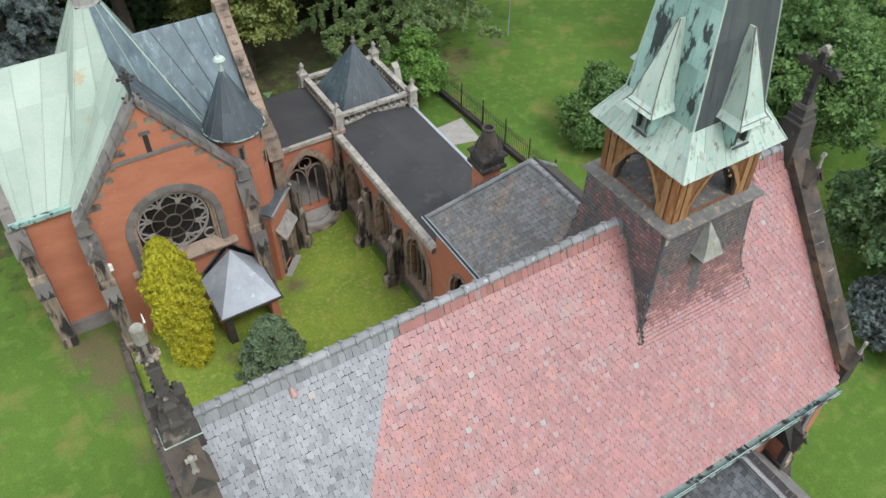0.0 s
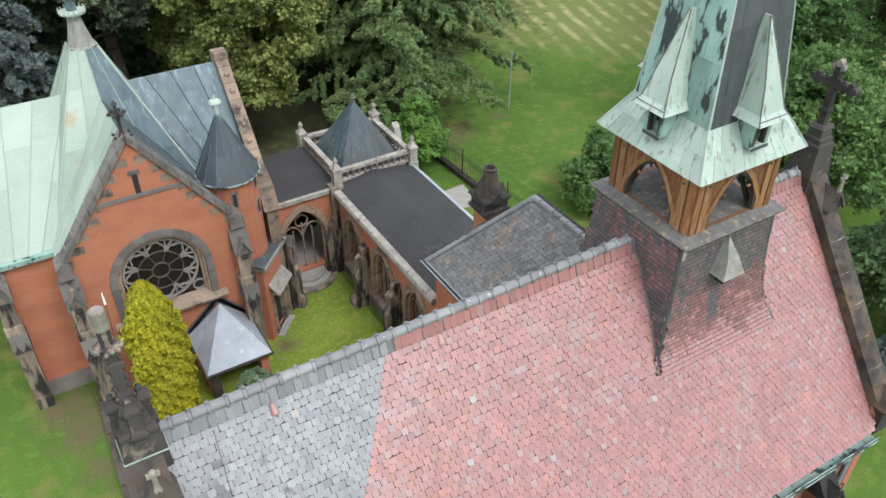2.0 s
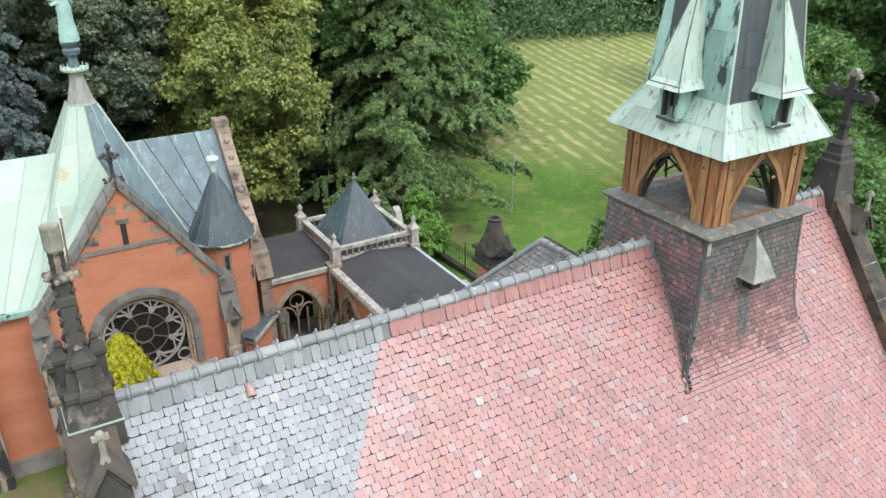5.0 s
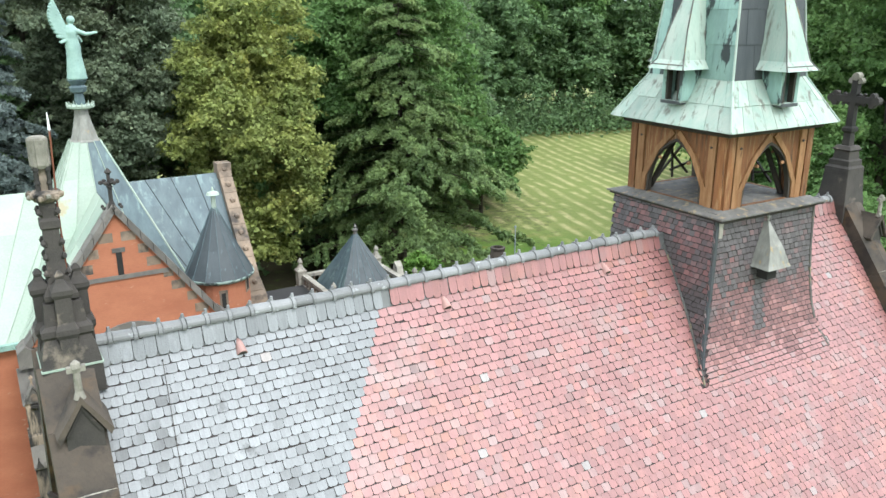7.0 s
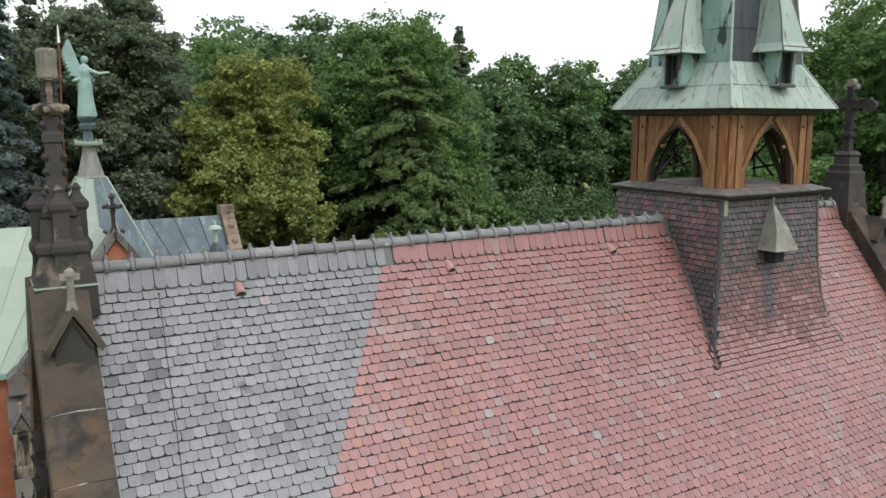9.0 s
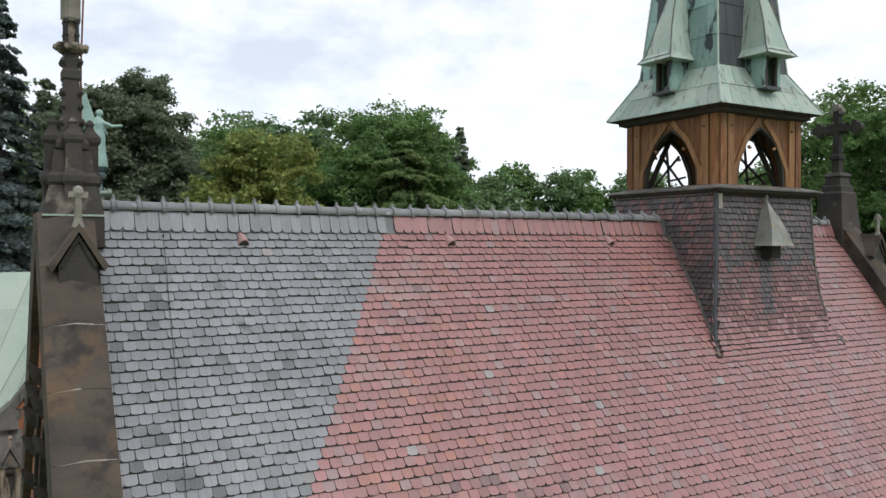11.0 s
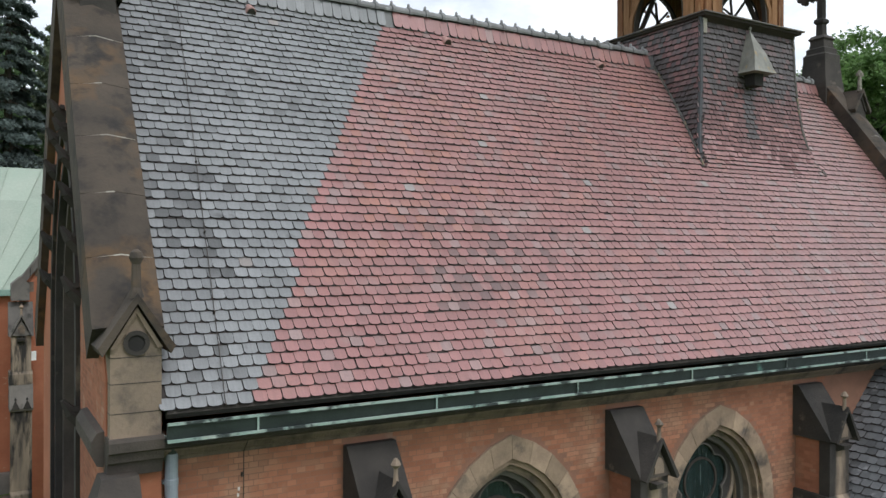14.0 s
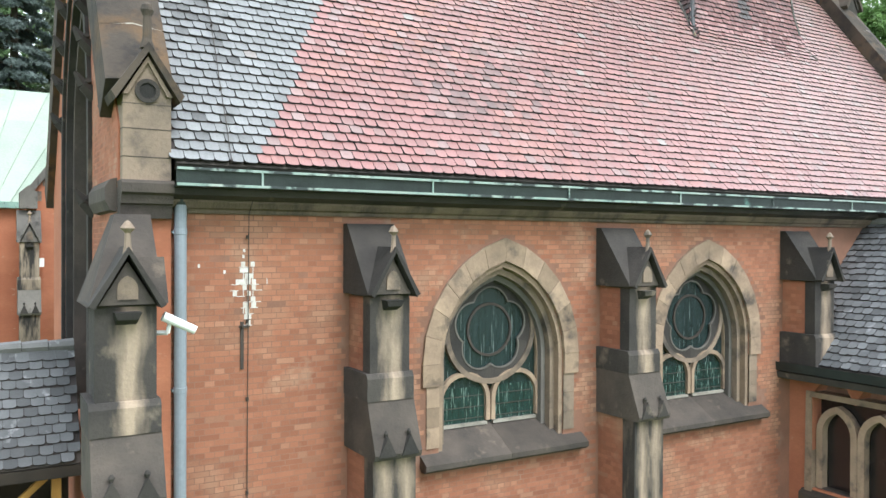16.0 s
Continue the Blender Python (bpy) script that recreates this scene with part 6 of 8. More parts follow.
# south gable dressings
for s in (-1, 1):                              # raking coping with stepped toothing
    n = 9
    for i in range(n):
        t0, t1 = i / n, (i + 1) / n - 0.006
        f = lambda t, d: (QX + s * (QH + 0.05) * (1 - t), QE + 0.12 + (QH + 0.12) * t * rise + d)
        (xa, za), (xb, zb) = f(t0, 0.12), f(t1, 0.12)
        bm = blank()
        hexa(bm, [(xa, SG - 0.16, za - 0.22), (xa, SG - 0.16, za + 0.14), (xa, SG + 0.5, za + 0.14), (xa, SG + 0.5, za - 0.22)],
             [(xb, SG - 0.16, zb - 0.22), (xb, SG - 0.16, zb + 0.14), (xb, SG + 0.5, zb + 0.14), (xb, SG + 0.5, zb - 0.22)])
        part("coping_stone", bm, stone_grey, chapel)
        if i < n - 1:
            xq, zq = f(t0 + 0.5 / n, 0)
            bm = blank()
            x0, x1 = sorted((xq + s * 0.05, xq - s * (0.3 + 0.14 * (i % 2))))
            box(bm, x0, x1, SG - 0.012, SG + 0.1, zq - 0.36, zq - 0.02)
            part("quoin", bm, stone, chapel)
    bm = blank()
    x0, x1 = sorted((QX + s * (QH - 0.3), QX + s * (QH + 0.24)))
    prism(bm, [(x0, 6.95), (x1, 6.95), (x1, 7.35), (x1 - s * 0.0, 7.5), ((x0 + x1) / 2, 7.75), (x0, 7.5)] if s > 0 else [(x0, 6.95), (x1, 6.95), (x1, 7.5), ((x0 + x1) / 2, 7.75), (x0, 7.5)], SG - 0.3, SG + 0.55, "y")
    part("kneeler", bm, stone_grey, chapel)
    # stepped corner buttress
    cb = buttress_at(pose(QX + s * (QH - 0.04), SG + 0.05, 0), True, brick_wall, pale=True)
    cb.scale = (1.0, 0.85, 1.13)
    cb["label"] = "stepped sandstone corner buttress with carved gablets"
bm = blank()
box(bm, QX - 1.62, QX + 1.62, SG - 0.05, SG + 0.1, 9.5, 9.66)
part("string_course", bm, stone_grey, chapel)
bm = blank()
box(bm, QX - 0.1, QX + 0.1, SG - 0.02, SG + 0.05, 9.66, 10.5)
part("slit", bm, void_dark, chapel)
bm = blank()
box(bm, QX - 0.22, QX + 0.22, SG - 0.045, SG + 0.05, 10.5, 10.66)
part("slit_lintel", bm, stone_grey, chapel)
bm = blank()
lathe(bm, (QX - 0.02, SG + 0.05), [(0.2, 11.9), (0.12, 12.2), (0.07, 12.35), (0.07, 12.8), (0.12, 12.85), (0.06, 12.92), (0.06, 13.3), (0.13, 13.36), (0.03, 13.5)], 8)
for a in range(0, 360, 60):
    bmesh.ops.create_icosphere(bm, subdivisions=1, radius=0.085, matrix=Matrix.Translation((QX - 0.02 + 0.27 * math.cos(radians(a)), SG + 0.05 + 0.27 * math.sin(radians(a)), 13.02)))
    cone(bm, (QX - 0.02, SG + 0.05, 12.95), (QX - 0.02 + 0.27 * math.cos(radians(a)), SG + 0.05 + 0.27 * math.sin(radians(a)), 13.02), 0.05, 0.04, 5)
    bmesh.ops.create_icosphere(bm, subdivisions=1, radius=0.07, matrix=Matrix.Translation((QX - 0.02 + 0.33 * math.cos(radians(a + 30)), SG + 0.05 + 0.33 * math.sin(radians(a + 30)), 12.15)))
part("finial", bm, stone_dark, chapel, "dark leafy stone finial")

# rose window
stone_rose = surf("pale_grey_tracery_stone", (0.30, 0.275, 0.24), (0.20, 0.185, 0.165), 2.2, (0.09, 0.082, 0.075), 4, 0.6, rough=0.9, bump=0.5, bscale=22, soft=0.15)
lead_bar = surf("brown_glazing_bar", (0.13, 0.10, 0.075), (0.09, 0.07, 0.055), 3, rough=0.7)
rose = thing("window_3", "large pointed rose window with dark glass and foiled stone tracery", "window", pose(QX + 0.08, SG, 0), kind="structure")
inn, out = arch_pts(0, 5.7, 1.78, 1.84, 8), arch_pts(0, 5.7, 2.08, 2.16, 8)
inn, out = [(-1.78, 4.0), (-1.78, 4.85)] + inn + [(1.78, 4.85), (1.78, 4.0)], [(-2.08, 4.0), (-2.08, 4.85)] + out + [(2.08, 4.85), (2.08, 4.0)]
for i in range(len(inn) - 1):
    bm = blank()
    prism(bm, [inn[i], inn[i + 1], out[i + 1], out[i]], -0.07 - random.uniform(0, 0.01), 0.3, "y")
    part("voussoir", bm, stone_grey, rose)
for a, y0, y1 in ((1.74, 0.05, 0.22), (1.64, 0.18, 0.36)):
    bm = blank()
    bar(bm, [(-a, 4.0)] + arch_pts(0, 5.7, a, a, 10) + [(a, 4.0)], 0.13, y0, y1)
    part("moulding", bm, voussoir_mat, rose)
cz, R = 5.66, 1.5
bm = blank()
bar(bm, ring_pts(0, cz, R, 48), 0.08, 0.26, 0.4, True)
part("outer_ring", bm, stone_rose, rose)
bm = blank()
bar(bm, ring_pts(0, cz, 0.92, 36), 0.035, 0.3, 0.38, True)
part("middle_ring", bm, lead_bar, rose)
bm = blank()
bar(bm, ring_pts(0, cz, 0.36, 24), 0.05, 0.29, 0.39, True)
part("hub_ring", bm, lead_bar, rose)
for k in range(8):
    a = radians(45 * k + 22.5)
    bm = blank()
    bar(bm, [(0.36 * math.cos(a), cz + 0.36 * math.sin(a)), (0.92 * math.cos(a), cz + 0.92 * math.sin(a))], 0.025, 0.31, 0.38)
    part("spoke", bm, lead_bar, rose)
foiled_plate(rose, cz, 8, 0, R, [(1.22, 0, 0.2), (1.09, -9.5, 0.165), (1.09, 9.5, 0.165)], 0.97, 0.27, 0.38, stone_rose, "foil", True)
for s in (-1, 1):
    bm = blank()
    bar(bm, ring_pts(s * 1.36, 4.36, 0.24, 20), 0.06, 0.28, 0.39, True)
    part("corner_foil", bm, stone_rose, rose)
bm = blank()
prism(bm, [(-1.75, 3.95)] + arch_pts(0, 5.7, 1.75, 1.8, 8) + [(1.75, 3.95)], 0.36, 0.37, "y")
part("pane", bm, glass_black, rose, "dark glass")
bm = blank()
prism(bm, [(-0.28, 3.7), (-0.3, 3.82), (0.3, 4.1), (0.3, 3.7)], -2.35, 2.4, "x")
part("sill", bm, stone, rose)

# stair turret with a leaded cone
turret = part("turret", (lambda b: (lathe(b, (6.88, 28.95), [(0.7, 3.6), (1.08, 4.3), (1.14, 4.35), (1.14, 8.65)], 24), b)[1])(blank()), brick_wall, chapel, "round brick stair turret")
bm = blank()
lathe(bm, (6.88, 28.95), [(0.85, 3.85), (1.1, 4.15), (1.2, 4.22), (1.22, 4.34), (1.16, 4.42)], 24)
part("corbel_ring", bm, stone, turret, "moulded stone corbel ring")
bm = blank()
lathe(bm, (6.88, 28.95), [(1.28, 8.5), (1.36, 8.58), (1.36, 8.64), (1.2, 8.66)], 20)
part("turret_gutter", bm, gutter_rim, turret)
n = 14
for k in range(n):
    a0, a1 = 2 * math.pi * k / n, 2 * math.pi * (k + 1) / n
    c = Vector((6.88, 28.95, 0))
    q = [c + Vector((1.34 * math.cos(a), 1.34 * math.sin(a), 8.64)) for a in (a0, a1)] + [c + Vector((0.8 * math.cos(a), 0.8 * math.sin(a), 9.72)) for a in (a1, a0)]
    r = [q[3], q[2]] + [c + Vector((0.06 * math.cos(a), 0.06 * math.sin(a), 11.35)) for a in (a1, a0)]
    for z in (q, r):
        bm = blank()
        slab(bm, z, 0.03)
        part("cone_sheet", bm, sheet_slate, turret)
    bm = blank()
    tube(bm, [q[0] + Vector((0, 0, 0.02)), q[3] + Vector((0, 0, 0.02)), r[3] + Vector((0, 0, 0.02))], 0.014, 4)
    part("cone_seam", bm, sheet_blue, turret)
bm = blank()
lathe(bm, (6.88, 28.95), [(0.1, 11.25), (0.09, 11.75), (0.09, 11.76), (0.26, 11.8), (0.2, 11.9), (0.05, 11.95), (0.03, 12.1)], 12)
part("cone_vent", bm, verdigris, turret, "pale vent cap")
for a, z in ((-95, 6.3), (-40, 6.6), (-40, 7.9), (-100, 7.4)):
    bm = blank()
    d = Vector((math.cos(radians(a)), math.sin(radians(a)), 0))
    t = Vector((-d.y, d.x, 0))
    o = Vector((6.88, 28.95, z)) + d * 1.06
    for w, h, e in ((0.16, 0.42, 0.09),):
        hexa(bm, [o + t * i * w + d * k for i, k in ((-1, 0), (1, 0), (1, e), (-1, e))], [o + t * i * w + d * k + Vector((0, 0, 2 * h)) for i, k in ((-1, 0), (1, 0), (1, e), (-1, e))])
    part("slit_frame", bm, stone, turret)
    bm = blank()
    hexa(bm, [o + t * i * 0.08 + d * k + Vector((0, 0, 0.1)) for i, k in ((-1, 0), (1, 0), (1, 0.1), (-1, 0.1))], [o + t * i * 0.08 + d * k + Vector((0, 0, 0.72)) for i, k in ((-1, 0), (1, 0), (1, 0.1), (-1, 0.1))])
    part("turret_slit", bm, void_dark, turret)
# doorway in the slanting wall between the gable and the corridor
DM = Matrix.Translation((7.15, 27.25, 0)) @ pose(0, 0, 0, 0, 0, 47)
bm = blank()
pierced(bm, 0.0, 2.35, -0.3, lambda u: 4.35, 0.4, [(1.1, 0.5, 0.1, 2.5, 0.05)])
part("door_wall", bm, brick_wall, chapel).matrix_basis = DM
for k, (u, w) in enumerate(((0.52, 0.17), (1.68, 0.17))):
    bm = blank()
    box(bm, u - w / 2, u + w / 2, -0.07, 0.2, -0.1, 2.55)
    part("door_jamb", bm, stone, chapel).matrix_basis = DM
bm = blank()
box(bm, 0.4, 1.8, -0.09, 0.22, 2.552, 2.72)
part("door_lintel", bm, stone, chapel).matrix_basis = DM
bm = blank()
slab(bm, [(0.3, -0.5, 2.66), (1.9, -0.5, 2.66), (1.9, -0.02, 3.2), (0.3, -0.02, 3.2)], 0.09)
part("door_hood", bm, stone_rose, chapel, "weathered stone hood over the door").matrix_basis = DM
for i in range(9):
    bm = blank()
    u = 0.38 + i * 0.18
    box(bm, u - 0.035, u + 0.035, -0.42, -0.1, 2.6, 2.68)
    part("dentil", bm, stone, chapel).matrix_basis = DM
bm = blank()
box(bm, 0.6, 1.6, 0.2, 0.24, 0.0, 2.55)
part("door_leaf", bm, void_dark, chapel, "dark door").matrix_basis = DM
bm = blank()
box(bm, 0.35, 1.85, -0.35, 0.1, -0.1, 0.1)
part("door_step", bm, concrete, chapel).matrix_basis = DM
bm = blank()
prism(bm, [(-0.16, 4.2), (-0.2, 4.3), (-0.18, 4.42), (0.42, 4.46), (0.42, 4.2)], -0.05, 2.45, "x")
part("door_eaves", bm, stone_rose, chapel).matrix_basis = DM
bm = blank()
slab(bm, [(-0.1, -0.12, 4.45), (2.4, -0.12, 4.45), (2.4, 1.9, 4.9), (-0.1, 1.9, 4.9)], 0.07)
part("door_roof", bm, sheet_slate, chapel, "dark grey sheet roof").matrix_basis = DM
bm = blank()
tube(bm, [(2.1, -0.14, 4.5), (2.3, -0.16, 4.35), (2.32, -0.14, 4.0), (2.32, -0.14, 0.0)], 0.05, 8)
part("rainwater_pipe", bm, iron, chapel).matrix_basis = DM
for z0, z1, d, w in ((-0.3, 1.0, 0.62, 0.52), (1.0, 2.6, 0.5, 0.44), (2.6, 3.9, 0.36, 0.4)):      # stepped pier at the corridor's end
    bm = blank()
    prism(bm, [(0.1, z0), (-d, z0), (-d, z0 + (z1 - z0) * 0.82), (-d * 0.72, z1), (0.1, z1)], 2.42, 2.42 + w, "x")
    part("door_pier", bm, stone_mixed, chapel).matrix_basis = DM
bm = blank()
prism(bm, [(2.36, 3.88), (2.9, 3.88), (2.63, 4.42)], -0.42, 0.1, "y")
part("door_pier_gable", bm, stone_grey, chapel).matrix_basis = DM

# east gable coping of the chapel: a row of knobs on a sloping stone
for s in (-1, 1):
    n = 8
    for i in range(n):
        f = lambda t: (QY + s * (QH + 0.3) * (1 - t), QE + 0.1 + (QH + 0.1) * t * rise * 1.02)
        (ya, za), (yb, zb) = f(i / n), f((i + 1) / n - 0.006)
        bm = blank()
        hexa(bm, [(EG - 0.42, ya, za - 0.2), (EG + 0.12, ya, za - 0.2), (EG + 0.12, ya, za + 0.28), (EG - 0.42, ya, za + 0.28)],
             [(EG - 0.42, yb, zb - 0.2), (EG + 0.12, yb, zb - 0.2), (EG + 0.12, yb, zb + 0.28), (EG - 0.42, yb, zb + 0.28)])
        bmesh.ops.create_icosphere(bm, subdivisions=1, radius=0.14, matrix=Matrix.Translation((EG - 0.15, (ya + yb) / 2, (za + zb) / 2 + 0.3)))
        part("east_coping_stone", bm, stone, chapel)
bm = blank()
box(bm, EG - 0.45, EG + 0.15, QY - 0.3, QY + 0.3, QR - 0.1, QR + 0.55)
part("east_apex_stone", bm, stone, chapel)
bm = blank()
prism(bm, [(QY - QH - 0.9, 6.4), (QY - QH + 0.2, 6.4), (QY - QH + 0.2, 7.9), (QY - QH - 0.5, 7.4)], EG - 0.5, EG + 0.2, "x")
part("east_kneeler", bm, stone, chapel)
bm = blank()
box(bm, EG - 0.35, EG + 0.15, 28.6, 29.4, -0.3, 6.6)
part("east_buttress", bm, stone, chapel)
# west arm gutter and corner buttress
bm = blank()
prism(bm, [(28.9, 7.02), (29.15, 7.0), (29.15, 7.2), (28.87, 7.24)], WG, QX - QH - 0.05, "x")
part("gutter", bm, verdigris_spire, chapel, "green copper gutter")
cb = buttress_at(pose(WG + 0.12, 29.25, 0), True, brick_wall, pale=True)
cb.scale = (1.0, 0.85, 1.12)
cb["label"] = "stepped sandstone corner buttress with carved gablets"
bm = blank()
prism(bm, [(29.0, 6.9), (29.9, 6.9), (QY, QR + 0.3), (QY, QR - 0.1), (29.3, 7.6)], WG - 0.15, WG + 0.35, "x")
part("west_coping", bm, stone_grey, chapel)

# ---- gable porch of that chapel: a hipped zinc roof on brick piers ----
porch = thing("entrance_porch", "small brick porch with a hipped bright zinc roof", "porch")
HA, HX0, HX1, HY0, HY1, HZ = (5.0, 27.1, 3.45), 3.38, 6.25, 24.5, 27.38, 2.0
hips = [((HX0, HY1, HZ), (HX0, HY0, HZ), HA), ((HX0, HY0, HZ), (HX1, HY0, HZ), HA), ((HX1, HY0, HZ), (HX1, HY1, HZ), HA)]
for a, b, c in hips:
    a, b, c = Vector(a), Vector(b), Vector(c)
    n = 5
    for i in range(n):
        for v0, v1 in ((0, 0.34 + 0.05 * (i % 3)), (0.34 + 0.05 * (i % 3), 0.68 + 0.04 * (i % 2)), (0.68 + 0.04 * (i % 2), 1)):
            g = lambda u, v: a.lerp(b, u).lerp(c, v)
            q = [g(i / n, v0), g((i + 1) / n, v0), g((i + 1) / n, v1), g(i / n, v1)]
            if v1 == 1:
                q = q[:3]
            bm = blank()
            slab(bm, [p + Vector((0, 0, random.uniform(0, 0.008))) for p in q], 0.03)
            part("zinc_sheet", bm, zinc, porch)
bm = blank()
slab(bm, [(HX0 - 0.05, HY1, HZ - 0.05), (HX0 - 0.05, HY0 - 0.05, HZ - 0.05), (HX1 + 0.05, HY0 - 0.05, HZ - 0.05), (HX1 + 0.05, HY1, HZ - 0.05)][::-1], 0.08)
part("eaves_board", bm, timber_dark, porch)
for x, y, pm in ((3.55, 24.7, timber_dark), (5.75, 24.7, brick_wall)):
    bm = blank()
    box(bm, x, x + 0.35, y, y + 0.35, -0.1, HZ - 0.1)
    part("pier", bm, pm, porch)
# near-black block stands in for the shade under the porch roof
bm = blank()
box(bm, 3.82, 5.88, 26.6, 27.3, -0.1, HZ - 0.1)
part("back_wall", bm, void_dark, porch)
for x0, x1 in ((3.55, 3.8), (5.9, 6.1)):
    part("side_wall", blank_box(x0, x1, 25.3, 27.3, -0.1, HZ - 0.1), brick_wall, porch)
for i in range(12):                            # stepped lead flashing up the wall
    t = i / 12
    for s, xe in ((-1, HX0), (1, HX1)):
        bm = blank()
        x = HA[0] + (xe - HA[0]) * t
        z = HA[2] + (HZ - HA[2]) * t
        box(bm, x - 0.14, x + 0.14, SG - 0.04, SG - 0.005, z - 0.05, z + 0.22)
        part("flashing_step", bm, sheet_slate, porch)

# ---- cloister: pavilion, corridor, south wing ----
cloister = thing("cloister", "sandstone cloister walk with traceried arches and flat felt roofs", "cloister")
CX, CY, CH = 14.75, 33.2, 2.15
ROOFZ = 4.85


def traceried_bay(u, w, h, M, parent, door=False):
    """An arched opening with moulded frame and two-light tracery, in a local wall plane."""
    zs = 2.5
    for a, y0, y1, wd in ((w + 0.14, -0.05, 0.2, 0.3), (w + 0.02, -0.08, 0.1, 0.08), (w - 0.05, 0.1, 0.3, 0.1)):
        bm = blank()
        bar(bm, [(u - a, 0.7 if not door else 0.3)] + arch_pts(u, zs, a, h * a / w, 7) + [(u + a, 0.7 if not door else 0.3)], wd, y0, y1)
        part("arch_moulding", bm, voussoir_mat, parent).matrix_basis = M
    for k in (-1, 0, 1):
        bm = blank()
        bar(bm, [(u + k * w * 0.45, 0.7 if not door else 0.3), (u + k * w * 0.45, zs + (0.4 if k else 0.75))], 0.07, 0.2, 0.3)
        part("mullion", bm, stone, parent).matrix_basis = M
    for k in (-1, 1):
        bm = blank()
        bar(bm, arch_pts(u + k * w * 0.5, zs + 0.1, w * 0.42, w * 0.5, 5), 0.06, 0.2, 0.3)
        part("light_head", bm, stone, parent).matrix_basis = M
    bm = blank()
    bar(bm, ring_pts(u, zs + h * 0.55, w * 0.3, 16), 0.06, 0.2, 0.3, True)
    part("tracery_ring", bm, stone, parent).matrix_basis = M


# south wing, west face at x = 12.4; local u = 26 - y
WM = pose(12.42, 26.0, 0, 0, 0, -90)
bays = [-3.15, 0.05, 3.25]
bm = blank()
pierced(bm, -4.9, 4.95, -0.3, lambda u: ROOFZ - 0.25, 0.45, [(u, 1.0, 0.75, 2.5, 1.5) for u in bays])
part("west_wall", bm, brick_wall, cloister).matrix_basis = WM
for u in bays:
    traceried_bay(u, 1.0, 1.5, WM, cloister)
    bm = blank()
    prism(bm, [(-0.12, 0.55), (-0.12, 0.68), (0.1, 0.8), (0.4, 0.8), (0.4, 0.55)], u - 1.2, u + 1.2, "x")
    part("bay_sill", bm, stone, cloister).matrix_basis = WM
for u in (-4.75, -1.55, 1.65):
    for z0, z1, d, w in ((-0.3, 0.7, 1.0, 0.6), (0.7, 2.4, 0.8, 0.46), (2.4, 3.0, 0.62, 0.46), (3.0, 3.5, 0.4, 0.4)):
        bm = blank()
        prism(bm, [(0.1, z0), (-d, z0), (-d, z0 + (z1 - z0) * 0.7), (-d * 0.7, z1), (0.1, z1)], u - w / 2, u + w / 2, "x")
        part("buttress_stage", bm, stone_mixed, cloister).matrix_basis = WM
bm = blank()
prism(bm, [(-0.1, -0.3), (-0.1, 0.5), (0.02, 0.6), (0.02, -0.3)], -4.9, 4.95, "x")
part("plinth", bm, stone_grey, cloister).matrix_basis = WM
for i in range(9):
    bm = blank()
    prism(bm, [(-0.22, ROOFZ - 0.28), (-0.26, ROOFZ - 0.1), (-0.2, ROOFZ + 0.04), (0.12, ROOFZ + 0.06), (0.12, ROOFZ - 0.28)], -4.95 + i * 1.1, -4.95 + i * 1.1 + 1.092, "x")
    part("eaves_stone", bm, stone_pale, cloister, "pale weathered eaves stone").matrix_basis = WM
bm = blank()
box(bm, 12.9, 16.5, 20.5, 31.0, 0.0, 0.02)
part("walk_floor", bm, concrete, cloister)
bm = blank()
box(bm, 16.35, 16.8, 20.4, 31.0, -0.3, ROOFZ - 0.2)
part("east_wall", bm, brick_wall, cloister)
bm = blank()
slab(bm, [(12.5, 20.4, ROOFZ), (14.5, 20.4, ROOFZ + 0.32), (14.5, 31.1, ROOFZ + 0.32), (12.5, 31.1, ROOFZ)], 0.12)
slab(bm, [(14.5, 20.4, ROOFZ + 0.32), (16.75, 20.4, ROOFZ), (16.75, 31.1, ROOFZ), (14.5, 31.1, ROOFZ + 0.32)], 0.12)
part("felt_roof", bm, felt, cloister, "black felt roof")
bm = blank()
box(bm, 16.75, 16.9, 20.4, 31.1, ROOFZ - 0.1, ROOFZ + 0.05)
part("eaves_trim", bm, zinc, cloister, "pale metal edge")
# corridor to the cross chapel
CM = pose(10.55, 30.95, 0)
bm = blank()
pierced(bm, -1.9, 1.9, -0.3, lambda u: ROOFZ - 0.1, 0.45, [(0, 1.15, 0.5, 2.6, 1.75)])
part("south_wall", bm, brick_wall, cloister).matrix_basis = CM
traceried_bay(0, 1.12, 1.65, CM, cloister, True)
bm = blank()
slab(bm, [(8.55, 30.95, ROOFZ + 0.05), (12.7, 30.95, ROOFZ + 0.05), (12.7, 35.2, ROOFZ + 0.25), (8.55, 35.2, ROOFZ + 0.25)], 0.12)
part("felt_roof", bm, felt, cloister, "black felt roof")
bm = blank()
box(bm, 8.6, 12.6, 30.78, 30.98, ROOFZ - 0.12, ROOFZ + 0.08)
part("eaves_stone", bm, stone_pale, cloister)
bm = blank()
box(bm, 8.6, 12.6, 34.6, 35.1, -0.3, ROOFZ)
part("north_wall", bm, stone_dark, cloister)
bm = blank()
box(bm, 8.6, 12.6, 31.4, 34.6, 0.28, 0.3)
part("walk_floor", bm, concrete, cloister)
for k, (r, z) in enumerate(((1.45, 0.12), (1.15, 0.26), (0.85, 0.4))):    # rounded steps
    bm = blank()
    prism(bm, [(10.5 + r * 1.05 * math.cos(radians(a)), 30.95 + r * math.sin(radians(a))) for a in range(180, 361, 15)], z - 0.16, z, "z")
    part("step", bm, concrete if k else stone, cloister)
bm = blank()
